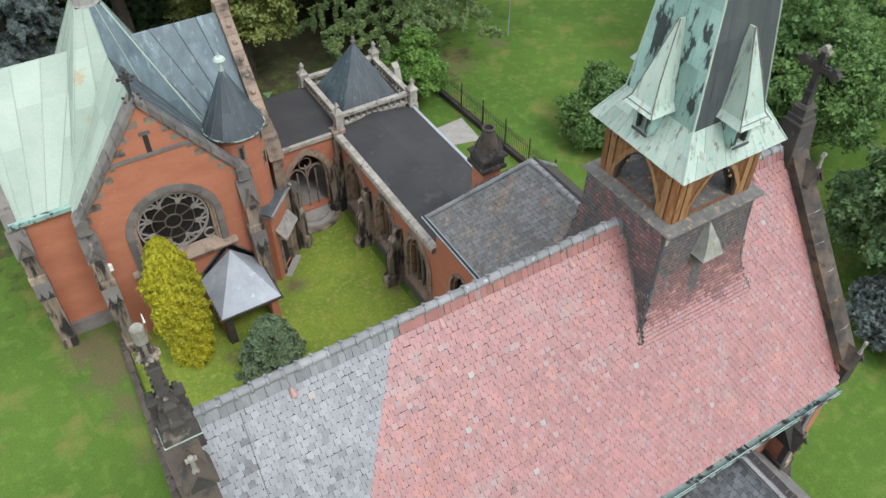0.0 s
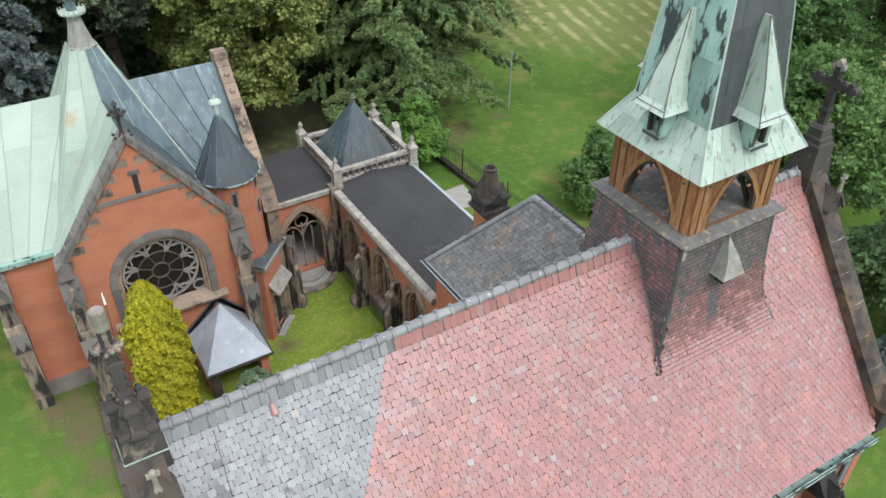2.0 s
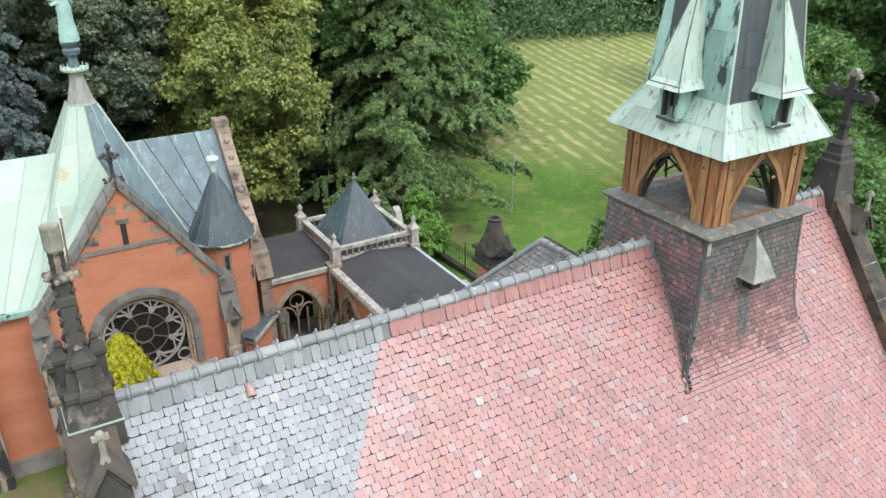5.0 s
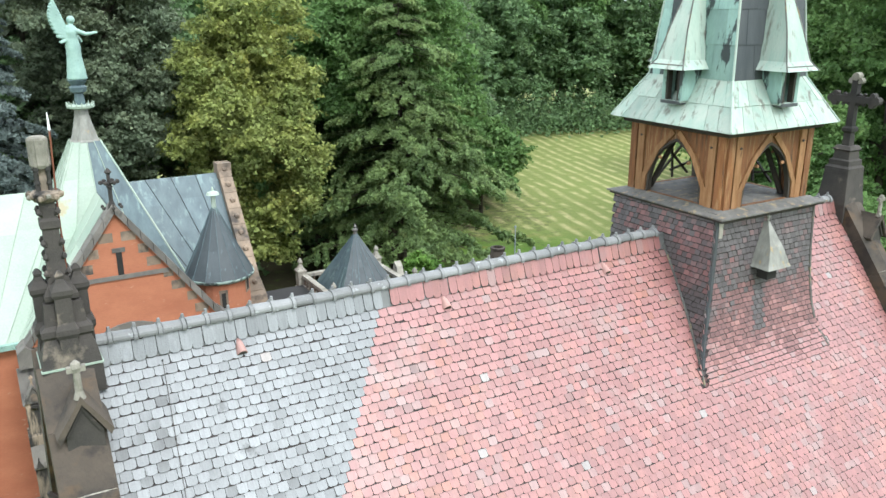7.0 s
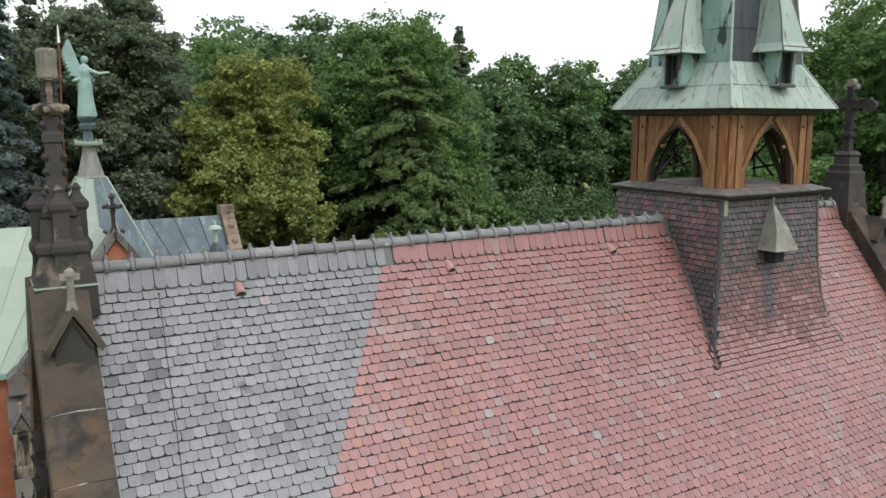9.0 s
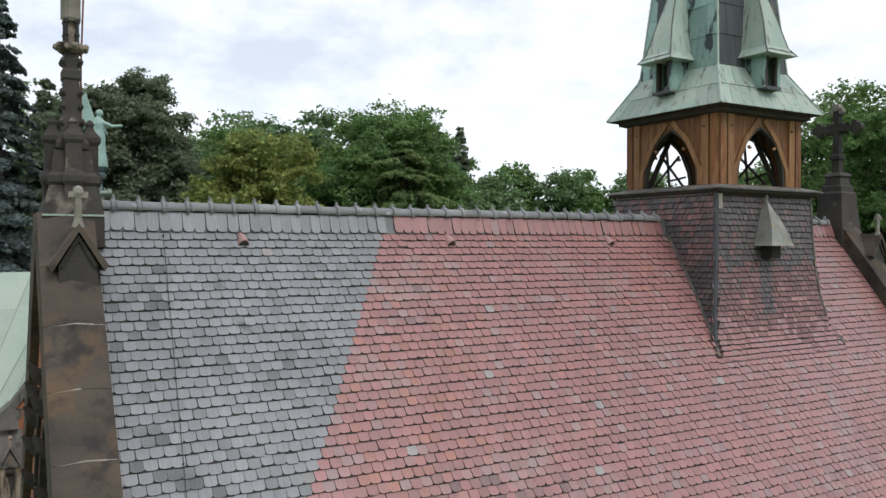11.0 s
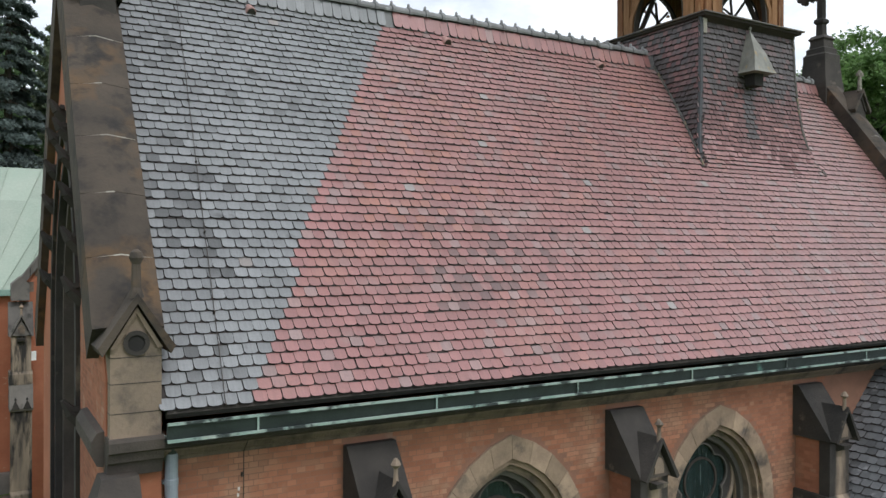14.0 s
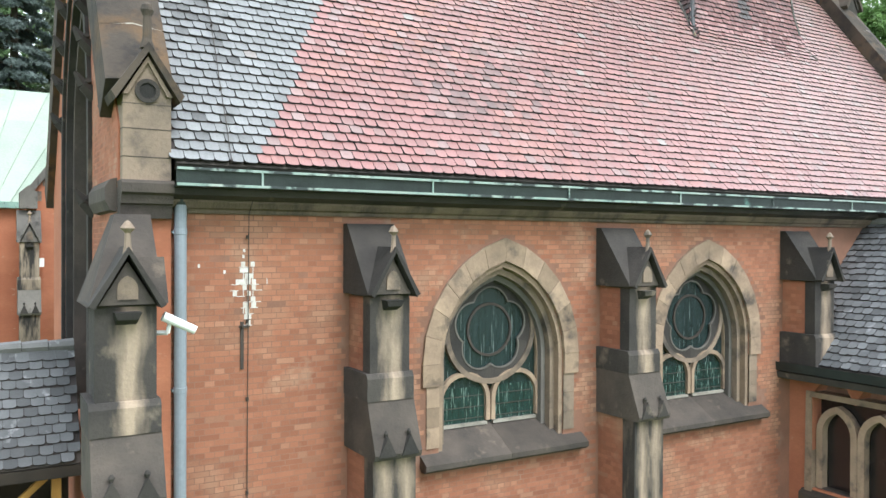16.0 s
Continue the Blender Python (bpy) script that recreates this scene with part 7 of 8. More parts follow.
box(bm, 12.1, 12.75, 30.6, 31.2, -0.3, ROOFZ + 0.2)
part("corner_pier", bm, stone_mixed, cloister)
# pavilion
bm = blank()
for x0, x1, y0, y1 in ((CX - CH, CX + CH, CY - CH, CY - CH + 0.4), (CX - CH, CX + CH, CY + CH - 0.4, CY + CH), (CX - CH, CX - CH + 0.4, CY - CH, CY + CH), (CX + CH - 0.4, CX + CH, CY - CH, CY + CH)):
    box(bm, x0, x1, y0, y1, 3.2, 4.95)
part("pavilion_wall", bm, stone, cloister)
bm = blank()
box(bm, CX - CH + 0.1, CX + CH - 0.1, CY - CH + 0.1, CY + CH - 0.1, 4.95, 5.0)
part("pavilion_deck", bm, lead, cloister)
PB = 1.72
for f in range(4):
    R = Matrix.Translation((CX, CY, 0)) @ pose(0, 0, 0, 0, 0, 90 * f)
    n = 6
    for i in range(n):
        for v0, v1 in ((0, 0.5), (0.5, 1.0)):
            g = lambda u, v: R @ (Vector(((2 * u - 1) * PB, -PB, 5.02)).lerp(Vector(((2 * u - 1) * 0.05, -0.05, 8.05)), v))
            bm = blank()
            slab(bm, [g(i / n, v0), g((i + 1) / n, v0), g((i + 1) / n, v1), g(i / n, v1)], 0.03)
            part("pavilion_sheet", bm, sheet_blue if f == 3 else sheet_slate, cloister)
        if i:
            bm = blank()
            tube(bm, [g(i / n, 0) + Vector((0, 0, 0.02)), g(i / n, 1)], 0.016, 4)
            part("seam", bm, sheet_blue, cloister)
    # balustrade on this side
    for z0, z1, d in ((5.0, 5.1, 0.13), (5.5, 5.66, 0.16)):
        bm = blank()
        box(bm, -CH + 0.15, CH - 0.15, -CH - d + 0.14, -CH + d + 0.1, z0, z1)
        part("balustrade_rail", bm, stone_pale, cloister).matrix_basis = R
    for i in range(12):
        bm = blank()
        u = -CH + 0.33 + i * (2 * CH - 0.66) / 11
        lathe(bm, (u, -CH + 0.1), [(0.05, 5.1), (0.035, 5.3), (0.05, 5.5)], square=True)
        part("baluster", bm, stone, cloister).matrix_basis = R
    bm = blank()
    lathe(bm, (-CH, -CH), [(0.24, 3.0), (0.24, 5.0), (0.2, 5.05), (0.2, 5.75), (0.25, 5.8), (0.24, 5.88), (0.13, 6.0), (0.06, 6.2), (0.1, 6.26), (0.1, 6.34), (0.02, 6.5)], square=True)
    part("pinnacle", bm, stone_pale, cloister).matrix_basis = R
bm = blank()
lathe(bm, (CX, CY), [(0.12, 7.95), (0.08, 8.1), (0.14, 8.16), (0.14, 8.24), (0.05, 8.3), (0.09, 8.38), (0.02, 8.5)], 8)
part("apex_knob", bm, lead, cloister)
bm = blank()
prism(bm, [(CY - 0.55, 3.8), (CY + 0.65, 3.8), (CY + 0.5, 5.2), (CY + 0.15, 6.15), (CY - 0.1, 5.95), (CY - 0.4, 5.1)], CX + CH + 0.05, CX + CH + 0.4, "x")
part("gable_stub", bm, stone_pale, cloister)

# ---- sacristy against the north side of the nave ----
sac = thing("sacristy", "brick sacristy with a mossy hipped tile roof", "annex")
X0, X1, YN, ZE, XR, YP, ZP = 11.55, 17.9, 20.3, 7.65, 14.72, 18.05, 10.72
bm = blank()
pierced(bm, -3.4, 3.9, -0.3, lambda u: ZE - 0.05, 0.4, [(-1.6, 0.75, 3.4, 4.9, 1.1)])
part("west_wall", bm, brick_wall, sac).matrix_basis = pose(X0 + 0.25, 16.5, 0, 0, 0, -90)
traceM = pose(X0 + 0.25, 16.5, 0, 0, 0, -90)
for a, y0, y1 in ((0.8, -0.05, 0.16), (0.68, 0.1, 0.26)):
    bm = blank()
    bar(bm, [(-1.6 - a, 3.4)] + arch_pts(-1.6, 4.9, a, 1.1 * a / 0.75, 6) + [(-1.6 + a, 3.4)], 0.12, y0, y1)
    part("window_moulding", bm, stone, sac).matrix_basis = traceM
bm = blank()
box(bm, -2.3, -0.9, 0.25, 0.26, 3.4, 6.0)
part("pane", bm, glass_black, sac).matrix_basis = traceM
bm = blank()
box(bm, X0 + 0.3, X1 - 0.3, YN - 0.6, YN - 0.2, -0.3, ZE - 0.05)
box(bm, X1 - 0.7, X1 - 0.3, 15.5, YN - 0.6, -0.3, ZE - 0.05)
part("rear_walls", bm, brick_wall, sac)
bl, br, tl, tr = Vector((X0, YN, ZE)), Vector((X0, 12.4, ZE)), Vector((XR, YP, ZP)), Vector((XR, 12.4, ZP))
bm = blank()
slab(bm, [bl, br, tr, tl], 0.15)
slab(bm, [Vector((X1, YN, ZE)), bl, tl], 0.15)
slab(bm, [Vector((X1, 12.4, ZE)), Vector((X1, YN, ZE)), tl, tr], 0.15)
part("roof_deck", bm, deck, sac)
ac, up = (br - bl).normalized(), Vector((XR - X0, 0, ZP - ZE))
ln = up.length
up.normalize()
tile_cover("roof_tiles", sac, tile_mossy, "grey tiles patched with moss and rust", bl, ac, up, ac.cross(up), 7.8, ln - 0.05, 0.2, 0.17, seed=41,
           keep=lambda u, s: u > (YN - YP) * s / ln - 0.05)
for a, b in ((bl, tl), (tl, tr), (Vector((X1, YN, ZE)), tl)):
    n = int((b - a).length / 0.36)
    for i in range(n):
        bm = blank()
        p, q = a.lerp(b, i / n), a.lerp(b, (i + 0.97) / n)
        cone(bm, p + Vector((0, 0, 0.02)), q + Vector((0, 0, 0.03)), 0.10, 0.115, 8)
        part("hip_tile", bm, lead_ridge, sac)
bm = blank()
prism(bm, [(X0 - 0.16, ZE - 0.08), (X0 + 0.02, ZE - 0.1), (X0 + 0.02, ZE + 0.02), (X0 - 0.18, ZE + 0.05)], 13.0, YN + 0.1, "y")
part("gutter", bm, gutter_dark, sac)
for d in (0.19, 0.03):
    bm = blank()
    box(bm, X0 - d - 0.02, X0 - d + 0.02, 13.0, YN + 0.1, ZE + 0.05, ZE + 0.08)
    part("gutter_rim", bm, zinc, sac)

# chimney with a gabled stone head and clay pot
chim = thing("chimney", "brick chimney with dark stone head and tapering pot", "chimney")
KX, KY = 14.65, 20.75
part("shaft", blank_box(KX - 0.42, KX + 0.42, KY - 0.42, KY + 0.42, 4.6, 8.75), brick_wall, chim)
bm = blank()
lathe(bm, (KX, KY), [(0.45, 8.7), (0.58, 8.8), (0.58, 8.95), (0.5, 9.0), (0.5, 9.3), (0.6, 9.36), (0.58, 9.46), (0.4, 9.5)], square=True)
part("stone_head", bm, stone_dark, chim)
for a in range(4):
    R = Matrix.Translation((KX, KY, 0)) @ pose(0, 0, 0, 0, 0, 90 * a)
    bm = blank()
    prism(bm, [(-0.24, 9.3), (0.24, 9.3), (0.2, 9.5), (0, 9.78), (-0.2, 9.5)], -0.62, -0.2, "y")
    part("head_gable", bm, stone_dark, chim).matrix_basis = R
bm = blank()
lathe(bm, (KX, KY), [(0.45, 9.45), (0.42, 9.8), (0.3, 10.25), (0.24, 10.5), (0.27, 10.54), (0.27, 10.6), (0.19, 10.61), (0.18, 10.4)], 12)
part("pot", bm, stone_coping, chim)

# ---- iron fence and path past the cloister ----
fence = thing("iron_fence", "rusty wrought iron fence on a low wall", "fence")
F0, F1 = Vector((22.35, 39.5, 0)), Vector((22.95, 26.0, 0))
bm = blank()
d = (F1 - F0).normalized()
nn = Vector((-d.y, d.x, 0)) * 0.15
hexa(bm, [F0 - nn, F0 + nn, F1 + nn, F1 - nn], [p + Vector((0, 0, 0.35)) for p in (F0 - nn, F0 + nn, F1 + nn, F1 - nn)])
part("kerb_wall", bm, stone_dark, fence)
cnt = 84
bm = blank()
cone(bm, (0, 0, 0.3), (0, 0, 1.55), 0.014, 0.014, 5)
cone(bm, (0, 0, 1.55), (0, 0, 1.75), 0.03, 0.003, 5)
picket = mesh_of("picket", bm, iron)
for i in range(cnt):
    ob = new("picket", picket)
    ob.parent = fence
    ob.location = F0.lerp(F1, i / (cnt - 1))
for z in (0.5, 1.4):
    bm = blank()
    tube(bm, [F0 + Vector((0, 0, z)), F1 + Vector((0, 0, z))], 0.02, 4)
    part("rail", bm, iron, fence)
bm = blank()
cone(bm, (0, 0, 0.0), (0, 0, 1.95), 0.045, 0.04, 6)
cone(bm, (0, 0, 1.95), (0, 0, 2.15), 0.07, 0.01, 6)
pm = mesh_of("post", bm, iron)
for i in range(7):
    ob = new("post", pm)
    ob.parent = fence
    ob.location = F0.lerp(F1, i / 6)
bm = blank()
slab(bm, [(18.9, 32.6, 0.03), (22.0, 31.9, 0.03), (22.2, 34.4, 0.03), (19.2, 34.2, 0.03)], 0.08)
solo("paving_slab", bm, concrete, "worn pale concrete slab in the grass", "paving")

# ---- south annex and west porch of the nave ----
ann = thing("south_annex", "low brick annex with dark slate roof and twin arched window", "annex")
AXW, AXE, AXR, AZE, AZR, AYS = 12.3, 17.9, 15.15, 3.42, 6.3, 1.5
aslope = Vector((AXR - AXW, 0, AZR - AZE))
bm = blank()
slab(bm, [(AXW, WALL_Y, AZE), (AXW, AYS, AZE), (AXR, AYS, AZR), (AXR, WALL_Y, AZR)], 0.12)
slab(bm, [(AXE, AYS, AZE), (AXE, WALL_Y, AZE), (AXR, WALL_Y, AZR), (AXR, AYS, AZR)], 0.12)
part("roof_deck", bm, deck, ann)
up = aslope.normalized()
tile_cover("roof_tiles", ann, tile_dark, "dark grey plain tiles", (AXW, WALL_Y, AZE + 0.03), (0, -1, 0), up, Vector((0, -1, 0)).cross(up), WALL_Y - AYS, aslope.length - 0.02, 0.19, 0.175, seed=51)
up2 = Vector((AXR - AXE, 0, AZR - AZE)).normalized()
tile_cover("roof_tiles", ann, tile_mossy, "rusty grey plain tiles", (AXE, AYS, AZE + 0.03), (0, 1, 0), up2, Vector((0, 1, 0)).cross(up2), WALL_Y - AYS, 3.9, 0.19, 0.175, seed=52)
bm = blank()
tube(bm, [(AXR, AYS, AZR + 0.03), (AXR, WALL_Y, AZR + 0.03)], 0.11, 8)
part("ridge", bm, lead_ridge, ann)
bm = blank()
prism(bm, [(AXW - 0.22, AZE - 0.12), (AXW + 0.05, AZE - 0.14), (AXW + 0.05, AZE), (AXW - 0.24, AZE + 0.05)], AYS, WALL_Y + 0.0, "y")
part("gutter", bm, gutter_dark, ann)
bm = blank()
prism(bm, [(AXW - 0.16, AZE - 0.28), (AXW + 0.2, AZE - 0.34), (AXW + 0.2, AZE - 0.13), (AXW - 0.2, AZE - 0.15)], AYS, WALL_Y, "y")
part("cornice", bm, stone_dark, ann)
AM = pose(12.52, 6.95, 0, 0, 0, -90)        # local u = 6.95 - y
bm = blank()
pierced(bm, 0.0, 5.4, -0.3, lambda u: AZE - 0.12, 0.35, [(1.4, 0.88, 0.98, 2.72, 0.05)])
part("west_wall", bm, brick_wall, ann).matrix_basis = AM
bm = blank()
bar(bm, [(0.45, 0.9), (0.45, 2.85), (2.35, 2.85), (2.35, 0.9)], 0.16, -0.04, 0.3)
part("window_frame", bm, voussoir_mat, ann).matrix_basis = AM
for u in (0.97, 1.83):
    bm = blank()
    bar(bm, [(u - 0.36, 0.98)] + arch_pts(u, 2.1, 0.36, 0.5, 6) + [(u + 0.36, 0.98)], 0.13, 0.08, 0.26)
    part("light_frame", bm, voussoir_mat, ann).matrix_basis = AM
bm = blank()
prism(bm, [(-0.12, 0.72), (-0.12, 0.86), (0.1, 1.0), (0.3, 1.0), (0.3, 0.72)], 0.3, 2.55, "x")
part("window_sill", bm, stone_coping, ann).matrix_basis = AM
bm = blank()
box(bm, 0.5, 2.3, 0.28, 0.29, 0.98, 2.8)
part("pane", bm, glass_black, ann).matrix_basis = AM
part("end_wall", blank_box(12.52, 17.1, AYS + 0.1, AYS + 0.4, -0.3, AZE), brick_wall, ann)

wp = thing("west_porch", "timber porch with grey tiled roof at the west door", "porch")
PYR, PZR, PYE, PZE, PXW = 11.6, 4.02, 10.45, 2.28, -5.2
up = Vector((0, PYR - PYE, PZR - PZE))
bm = blank()
slab(bm, [(PXW, PYE, PZE), (-0.4, PYE, PZE), (-0.4, PYR, PZR), (PXW, PYR, PZR)], 0.1)
slab(bm, [(-0.4, 2 * PYR - PYE, PZE), (PXW, 2 * PYR - PYE, PZE), (PXW, PYR, PZR), (-0.4, PYR, PZR)], 0.1)
part("roof_deck", bm, deck, wp)
lu = up.length
up.normalize()
tile_cover("roof_tiles", wp, tile_dark, "mottled slate-grey plain tiles", (PXW, PYE, PZE + 0.03), (1, 0, 0), up, Vector((1, 0, 0)).cross(up), -0.45 - PXW, lu - 0.25, 0.2, 0.165, seed=61)
tile_cover("top_course", wp, tile_dark, "long grey tiles", Vector((PXW, PYE, PZE + 0.04)) + up * (lu - 0.3), (1, 0, 0), up, Vector((1, 0, 0)).cross(up), -0.45 - PXW, 0.1, 0.2, 0.22, seed=62, tail=1.15)
for i in range(12):
    bm = blank()
    cone(bm, (PXW + i * 0.4, PYR, PZR + 0.02), (PXW + i * 0.4 + 0.39, PYR, PZR + 0.03), 0.10, 0.115, 8)
    part("ridge_tile", bm, lead_ridge, wp)
for x in (-0.75, -2.1, -3.5, -4.9):
    bm = blank()
    box(bm, x - 0.07, x + 0.07, PYE + 0.15, PYE + 0.29, 0, PZE + 0.05)
    part("post", bm, timber_yellow, wp)
for x0, x1 in ((-2.1, -0.75), (-3.5, -2.1), (-4.9, -3.5)):
    for a, b in (((x0, 1.0), (x1, 2.2)), ((x0, 2.2), (x1, 1.0))):
        bm = blank()
        bar(bm, [a, b], 0.1, PYE + 0.17, PYE + 0.27)
        part("cross_brace", bm, timber_yellow, wp)
bm = blank()
box(bm, PXW, -0.4, PYE - 0.02, PYE + 0.08, PZE - 0.2, PZE - 0.02)
part("fascia", bm, timber_dark, wp)
# dark back sheet put in for the shade inside the porch
part("boarded_back", blank_box(PXW + 0.2, -0.45, PYR + 0.4, PYR + 0.5, -0.05, PZE + 0.3), timber_dark, wp)
part("porch_floor", blank_box(PXW + 0.2, -0.45, PYE + 0.3, PYR + 0.39, -0.1, 0.08), timber_dark, wp)

bm = blank()
prism(bm, [(-0.36, 6.2), (-0.44, 6.22), (-0.5, 6.34), (-0.5, 6.5), (-0.44, 6.6), (-0.36, 6.62)], 6.98, 8.6, "y")
solo("trim_west", bm, stone_slab, "dark moulded stone band on the brick gable", "string course", "structure")

# ---- west gable window of the nave ----
gw = thing("window_4", "tall pointed gable window with sooty crocketed stone frame", "window", W, kind="structure")
for a, y0, y1, wd, mat in ((2.12, -0.06, 0.12, 0.2, stone_dark), (1.92, 0.0, 0.3, 0.2, stone_dark), (1.74, 0.12, 0.42, 0.18, stone_slab)):
    bm = blank()
    bar(bm, [(-a, 2.6)] + arch_pts(0, 7.4, a, 3.1 * a / 1.95, 9) + [(a, 2.6)], wd, y0, y1)
    part("moulding", bm, mat, gw)
pts = arch_pts(0, 7.4, 2.26, 3.6, 6)
for u, z in pts[1:-1:1] + [(2.26, 6.4)]:
    bm = blank()
    cone(bm, (u, 0.05, z - 0.16), (u, -0.12, z + 0.02), 0.12, 0.1, 6)
    cone(bm, (u, -0.12, z + 0.02), (u, -0.24, z + 0.2), 0.1, 0.03, 6)
    cone(bm, (u - 0.09, -0.06, z), (u + 0.09, -0.06, z + 0.08), 0.05, 0.05, 5)
    part("crocket", bm, stone_dark, gw)
for k in (-1, 0, 1):
    bm = blank()
    bar(bm, [(k * 0.65, 2.6), (k * 0.65, 8.0)], 0.12, 0.3, 0.45)
    part("mullion", bm, stone_slab, gw)
bm = blank()
bar(bm, ring_pts(0, 8.3, 0.85, 24), 0.14, 0.3, 0.45, True)
part("tracery_ring", bm, stone_dark, gw)
bm = blank()
prism(bm, [(-1.8, 2.6)] + arch_pts(0, 7.4, 1.8, 2.9, 8) + [(1.8, 2.6)], 0.42, 0.43, "y")
part("pane", bm, glass_black, gw)

# security camera on the corner
cctv = thing("security_camera", "white security camera on a wall bracket", "camera")
bm = blank()
cone(bm, (0.0, 6.02, 4.98), (0.36, 6.02, 4.80), 0.058, 0.052, 12)
part("housing", bm, white_plastic, cctv)
bm = blank()
cone(bm, (-0.14, 6.2, 4.78), (0.06, 6.08, 4.78), 0.028, 0.028, 8)
cone(bm, (0.06, 6.06, 4.78), (0.08, 6.03, 4.92), 0.026, 0.026, 8)
part("bracket", bm, white_plastic, cctv)
bm = blank()
cone(bm, (-0.20, 6.2, 4.78), (-0.12, 6.2, 4.78), 0.06, 0.05, 10)
part("mount", bm, white_plastic, cctv)

# white floodlight on the chapel's corner buttress
lamp = thing("floodlight", "small white floodlight on the corner buttress", "lamp")
part("housing", blank_box(-0.08, 0.12, 26.85, 27.0, 4.95, 5.25), white_plastic, lamp)
part("bracket", blank_box(-0.02, 0.06, 27.0, 27.2, 5.05, 5.12), white_plastic, lamp)

# slim pole on the lawn
pole = thing("lawn_pole", "slim grey metal pole standing on the lawn", "pole")
bm = blank()
cone(bm, (30.5, 41.37, -0.6), (30.5, 41.37, 4.1), 0.045, 0.035, 8)
part("shaft", bm, pipe_paint, pole)
part("cap", blank_box(30.44, 30.56, 41.31, 41.43, 4.1, 4.2), pipe_paint, pole)


# ---- trees and shrubs ----
def leaf_quads(centre, out, size, rng, long=1.0, droop=0.0, flat=0.5):
    """One small bent leaf spray a point: three-cornered, facing roughly outwards and up."""
    n = len(centre)
    nrm = out * (1 - flat) + np.array((0, 0, 1.0)) * flat + rng.normal(0, 0.45, (n, 3))
    nrm /= np.linalg.norm(nrm, axis=1, keepdims=True) + 1e-9
    t = np.cross(nrm, rng.normal(0, 1, (n, 3)))
    t /= np.linalg.norm(t, axis=1, keepdims=True) + 1e-9
    b = np.cross(nrm, t)
    s = size * rng.uniform(0.6, 1.35, (n, 1))
    v = np.stack((centre - t * s * long, centre + t * s * 0.5 * long - b * s * 0.8 - nrm * s * droop, centre + t * s * 0.7 * long + b * s * 0.8 - nrm * s * 0.3), 1)
    return v.reshape(-1, 3)


def quads_mesh(name, v, material):
    return raw_mesh(name, v, np.arange(len(v)).reshape(-1, 3), material)


def limbs(bm, base, height, r, crown0, spread, rng, count):
    pts = [Vector(base)]
    k = 6
    for i in range(1, k + 1):
        t = i / k
        pts.append(Vector((base[0] + rng.normal(0, 0.012 * height) * t, base[1] + rng.normal(0, 0.012 * height) * t, base[2] + height * 0.9 * t)))
    for i in range(k):
        cone(bm, pts[i], pts[i + 1], r * (1 - 0.9 * i / k) * (1.25 if i == 0 else 1), r * (1 - 0.9 * (i + 1) / k), 9)
    for i in range(count):
        t = crown0 + (0.92 - crown0) * (i + 0.5) / count
        p = pts[0].lerp(pts[-1], t)
        a = rng.uniform(0, 2 * math.pi)
        L = spread * (1 - 0.55 * t) * rng.uniform(0.5, 0.95)
        q = p + Vector((L * math.cos(a), L * math.sin(a), L * rng.uniform(0.15, 0.6)))
        m = p.lerp(q, 0.5) + Vector((0, 0, 0.08 * L))
        cone(bm, p, m, r * 0.3 * (1 - 0.6 * t), r * 0.16, 5)
        cone(bm, m, q, r * 0.16, r * 0.04, 5)


def broadleaf(x, y, h, spread, mat, label, seed, n=16000, size=0.26, low=0.2, name="tree", lobes=75, kind_group="park trees", z=None):
    rng = np.random.default_rng(seed)
    base = (x, y, ground_z(x, y) - 0.1 if z is None else z)
    t = thing(name, label, "tree", Matrix.Translation(base), kind_group)
    bm = blank()
    limbs(bm, (0, 0, 0), h, 0.022 * h, low + 0.05, spread, rng, 12)
    part("trunk", bm, bark, t)
    c0, ch = h * low, 1.05 * h * (1 - low)
    cs, rs = [], []
    subs = [(0.0, 0.0, 0.72)] + [(0.5 * math.cos(q), 0.5 * math.sin(q), rng.uniform(0.28, 0.68)) for q in (rng.uniform(0, 1) + 1.05 * i for i in range(6))]
    while len(cs) < lobes:                    # each big bough carries a crown of its own
        bx, by, bz = subs[rng.integers(0, len(subs))]
        d = rng.normal(0, 1, 3)
        d /= np.linalg.norm(d)
        r = rng.uniform(0.35, 1.0) ** 0.5
        cs.append((spread * (bx + 0.42 * r * d[0]), spread * (by + 0.42 * r * d[1]), c0 + ch * min(0.95, max(0.02, bz + 0.24 * r * d[2]))))
        rs.append(spread * rng.uniform(0.15, 0.28))
    cs, rs = np.array(cs), np.array(rs)
    m = 22                                    # sprays on each lobe, leaves round each spray
    sd = rng.normal(0, 1, (len(cs), m, 3))
    sd[:, :, 2] = np.abs(sd[:, :, 2]) * 0.95 - 0.35
    sd /= np.linalg.norm(sd, axis=2, keepdims=True)
    sc = cs[:, None] + sd * (rs[:, None] * rng.uniform(0.55, 1.2, (len(cs), m)))[:, :, None] * (1, 1, 0.85)
    k = rng.choice(len(cs), n, p=rs ** 2 / (rs ** 2).sum())
    q = rng.integers(0, m, n)
    d = sd[k, q] * 0.7 + rng.normal(0, 0.4, (n, 3))
    d /= np.linalg.norm(d, axis=1, keepdims=True)
    w = rng.normal(0, 1, (n, 3)) * (1.0, 1.0, 0.55)
    p = sc[k, q] + w * (rs[k] * 0.2)[:, None]
    ob = new("crown", quads_mesh("crown", leaf_quads(p, d, size, rng), mat))
    ob.parent = t
    return t


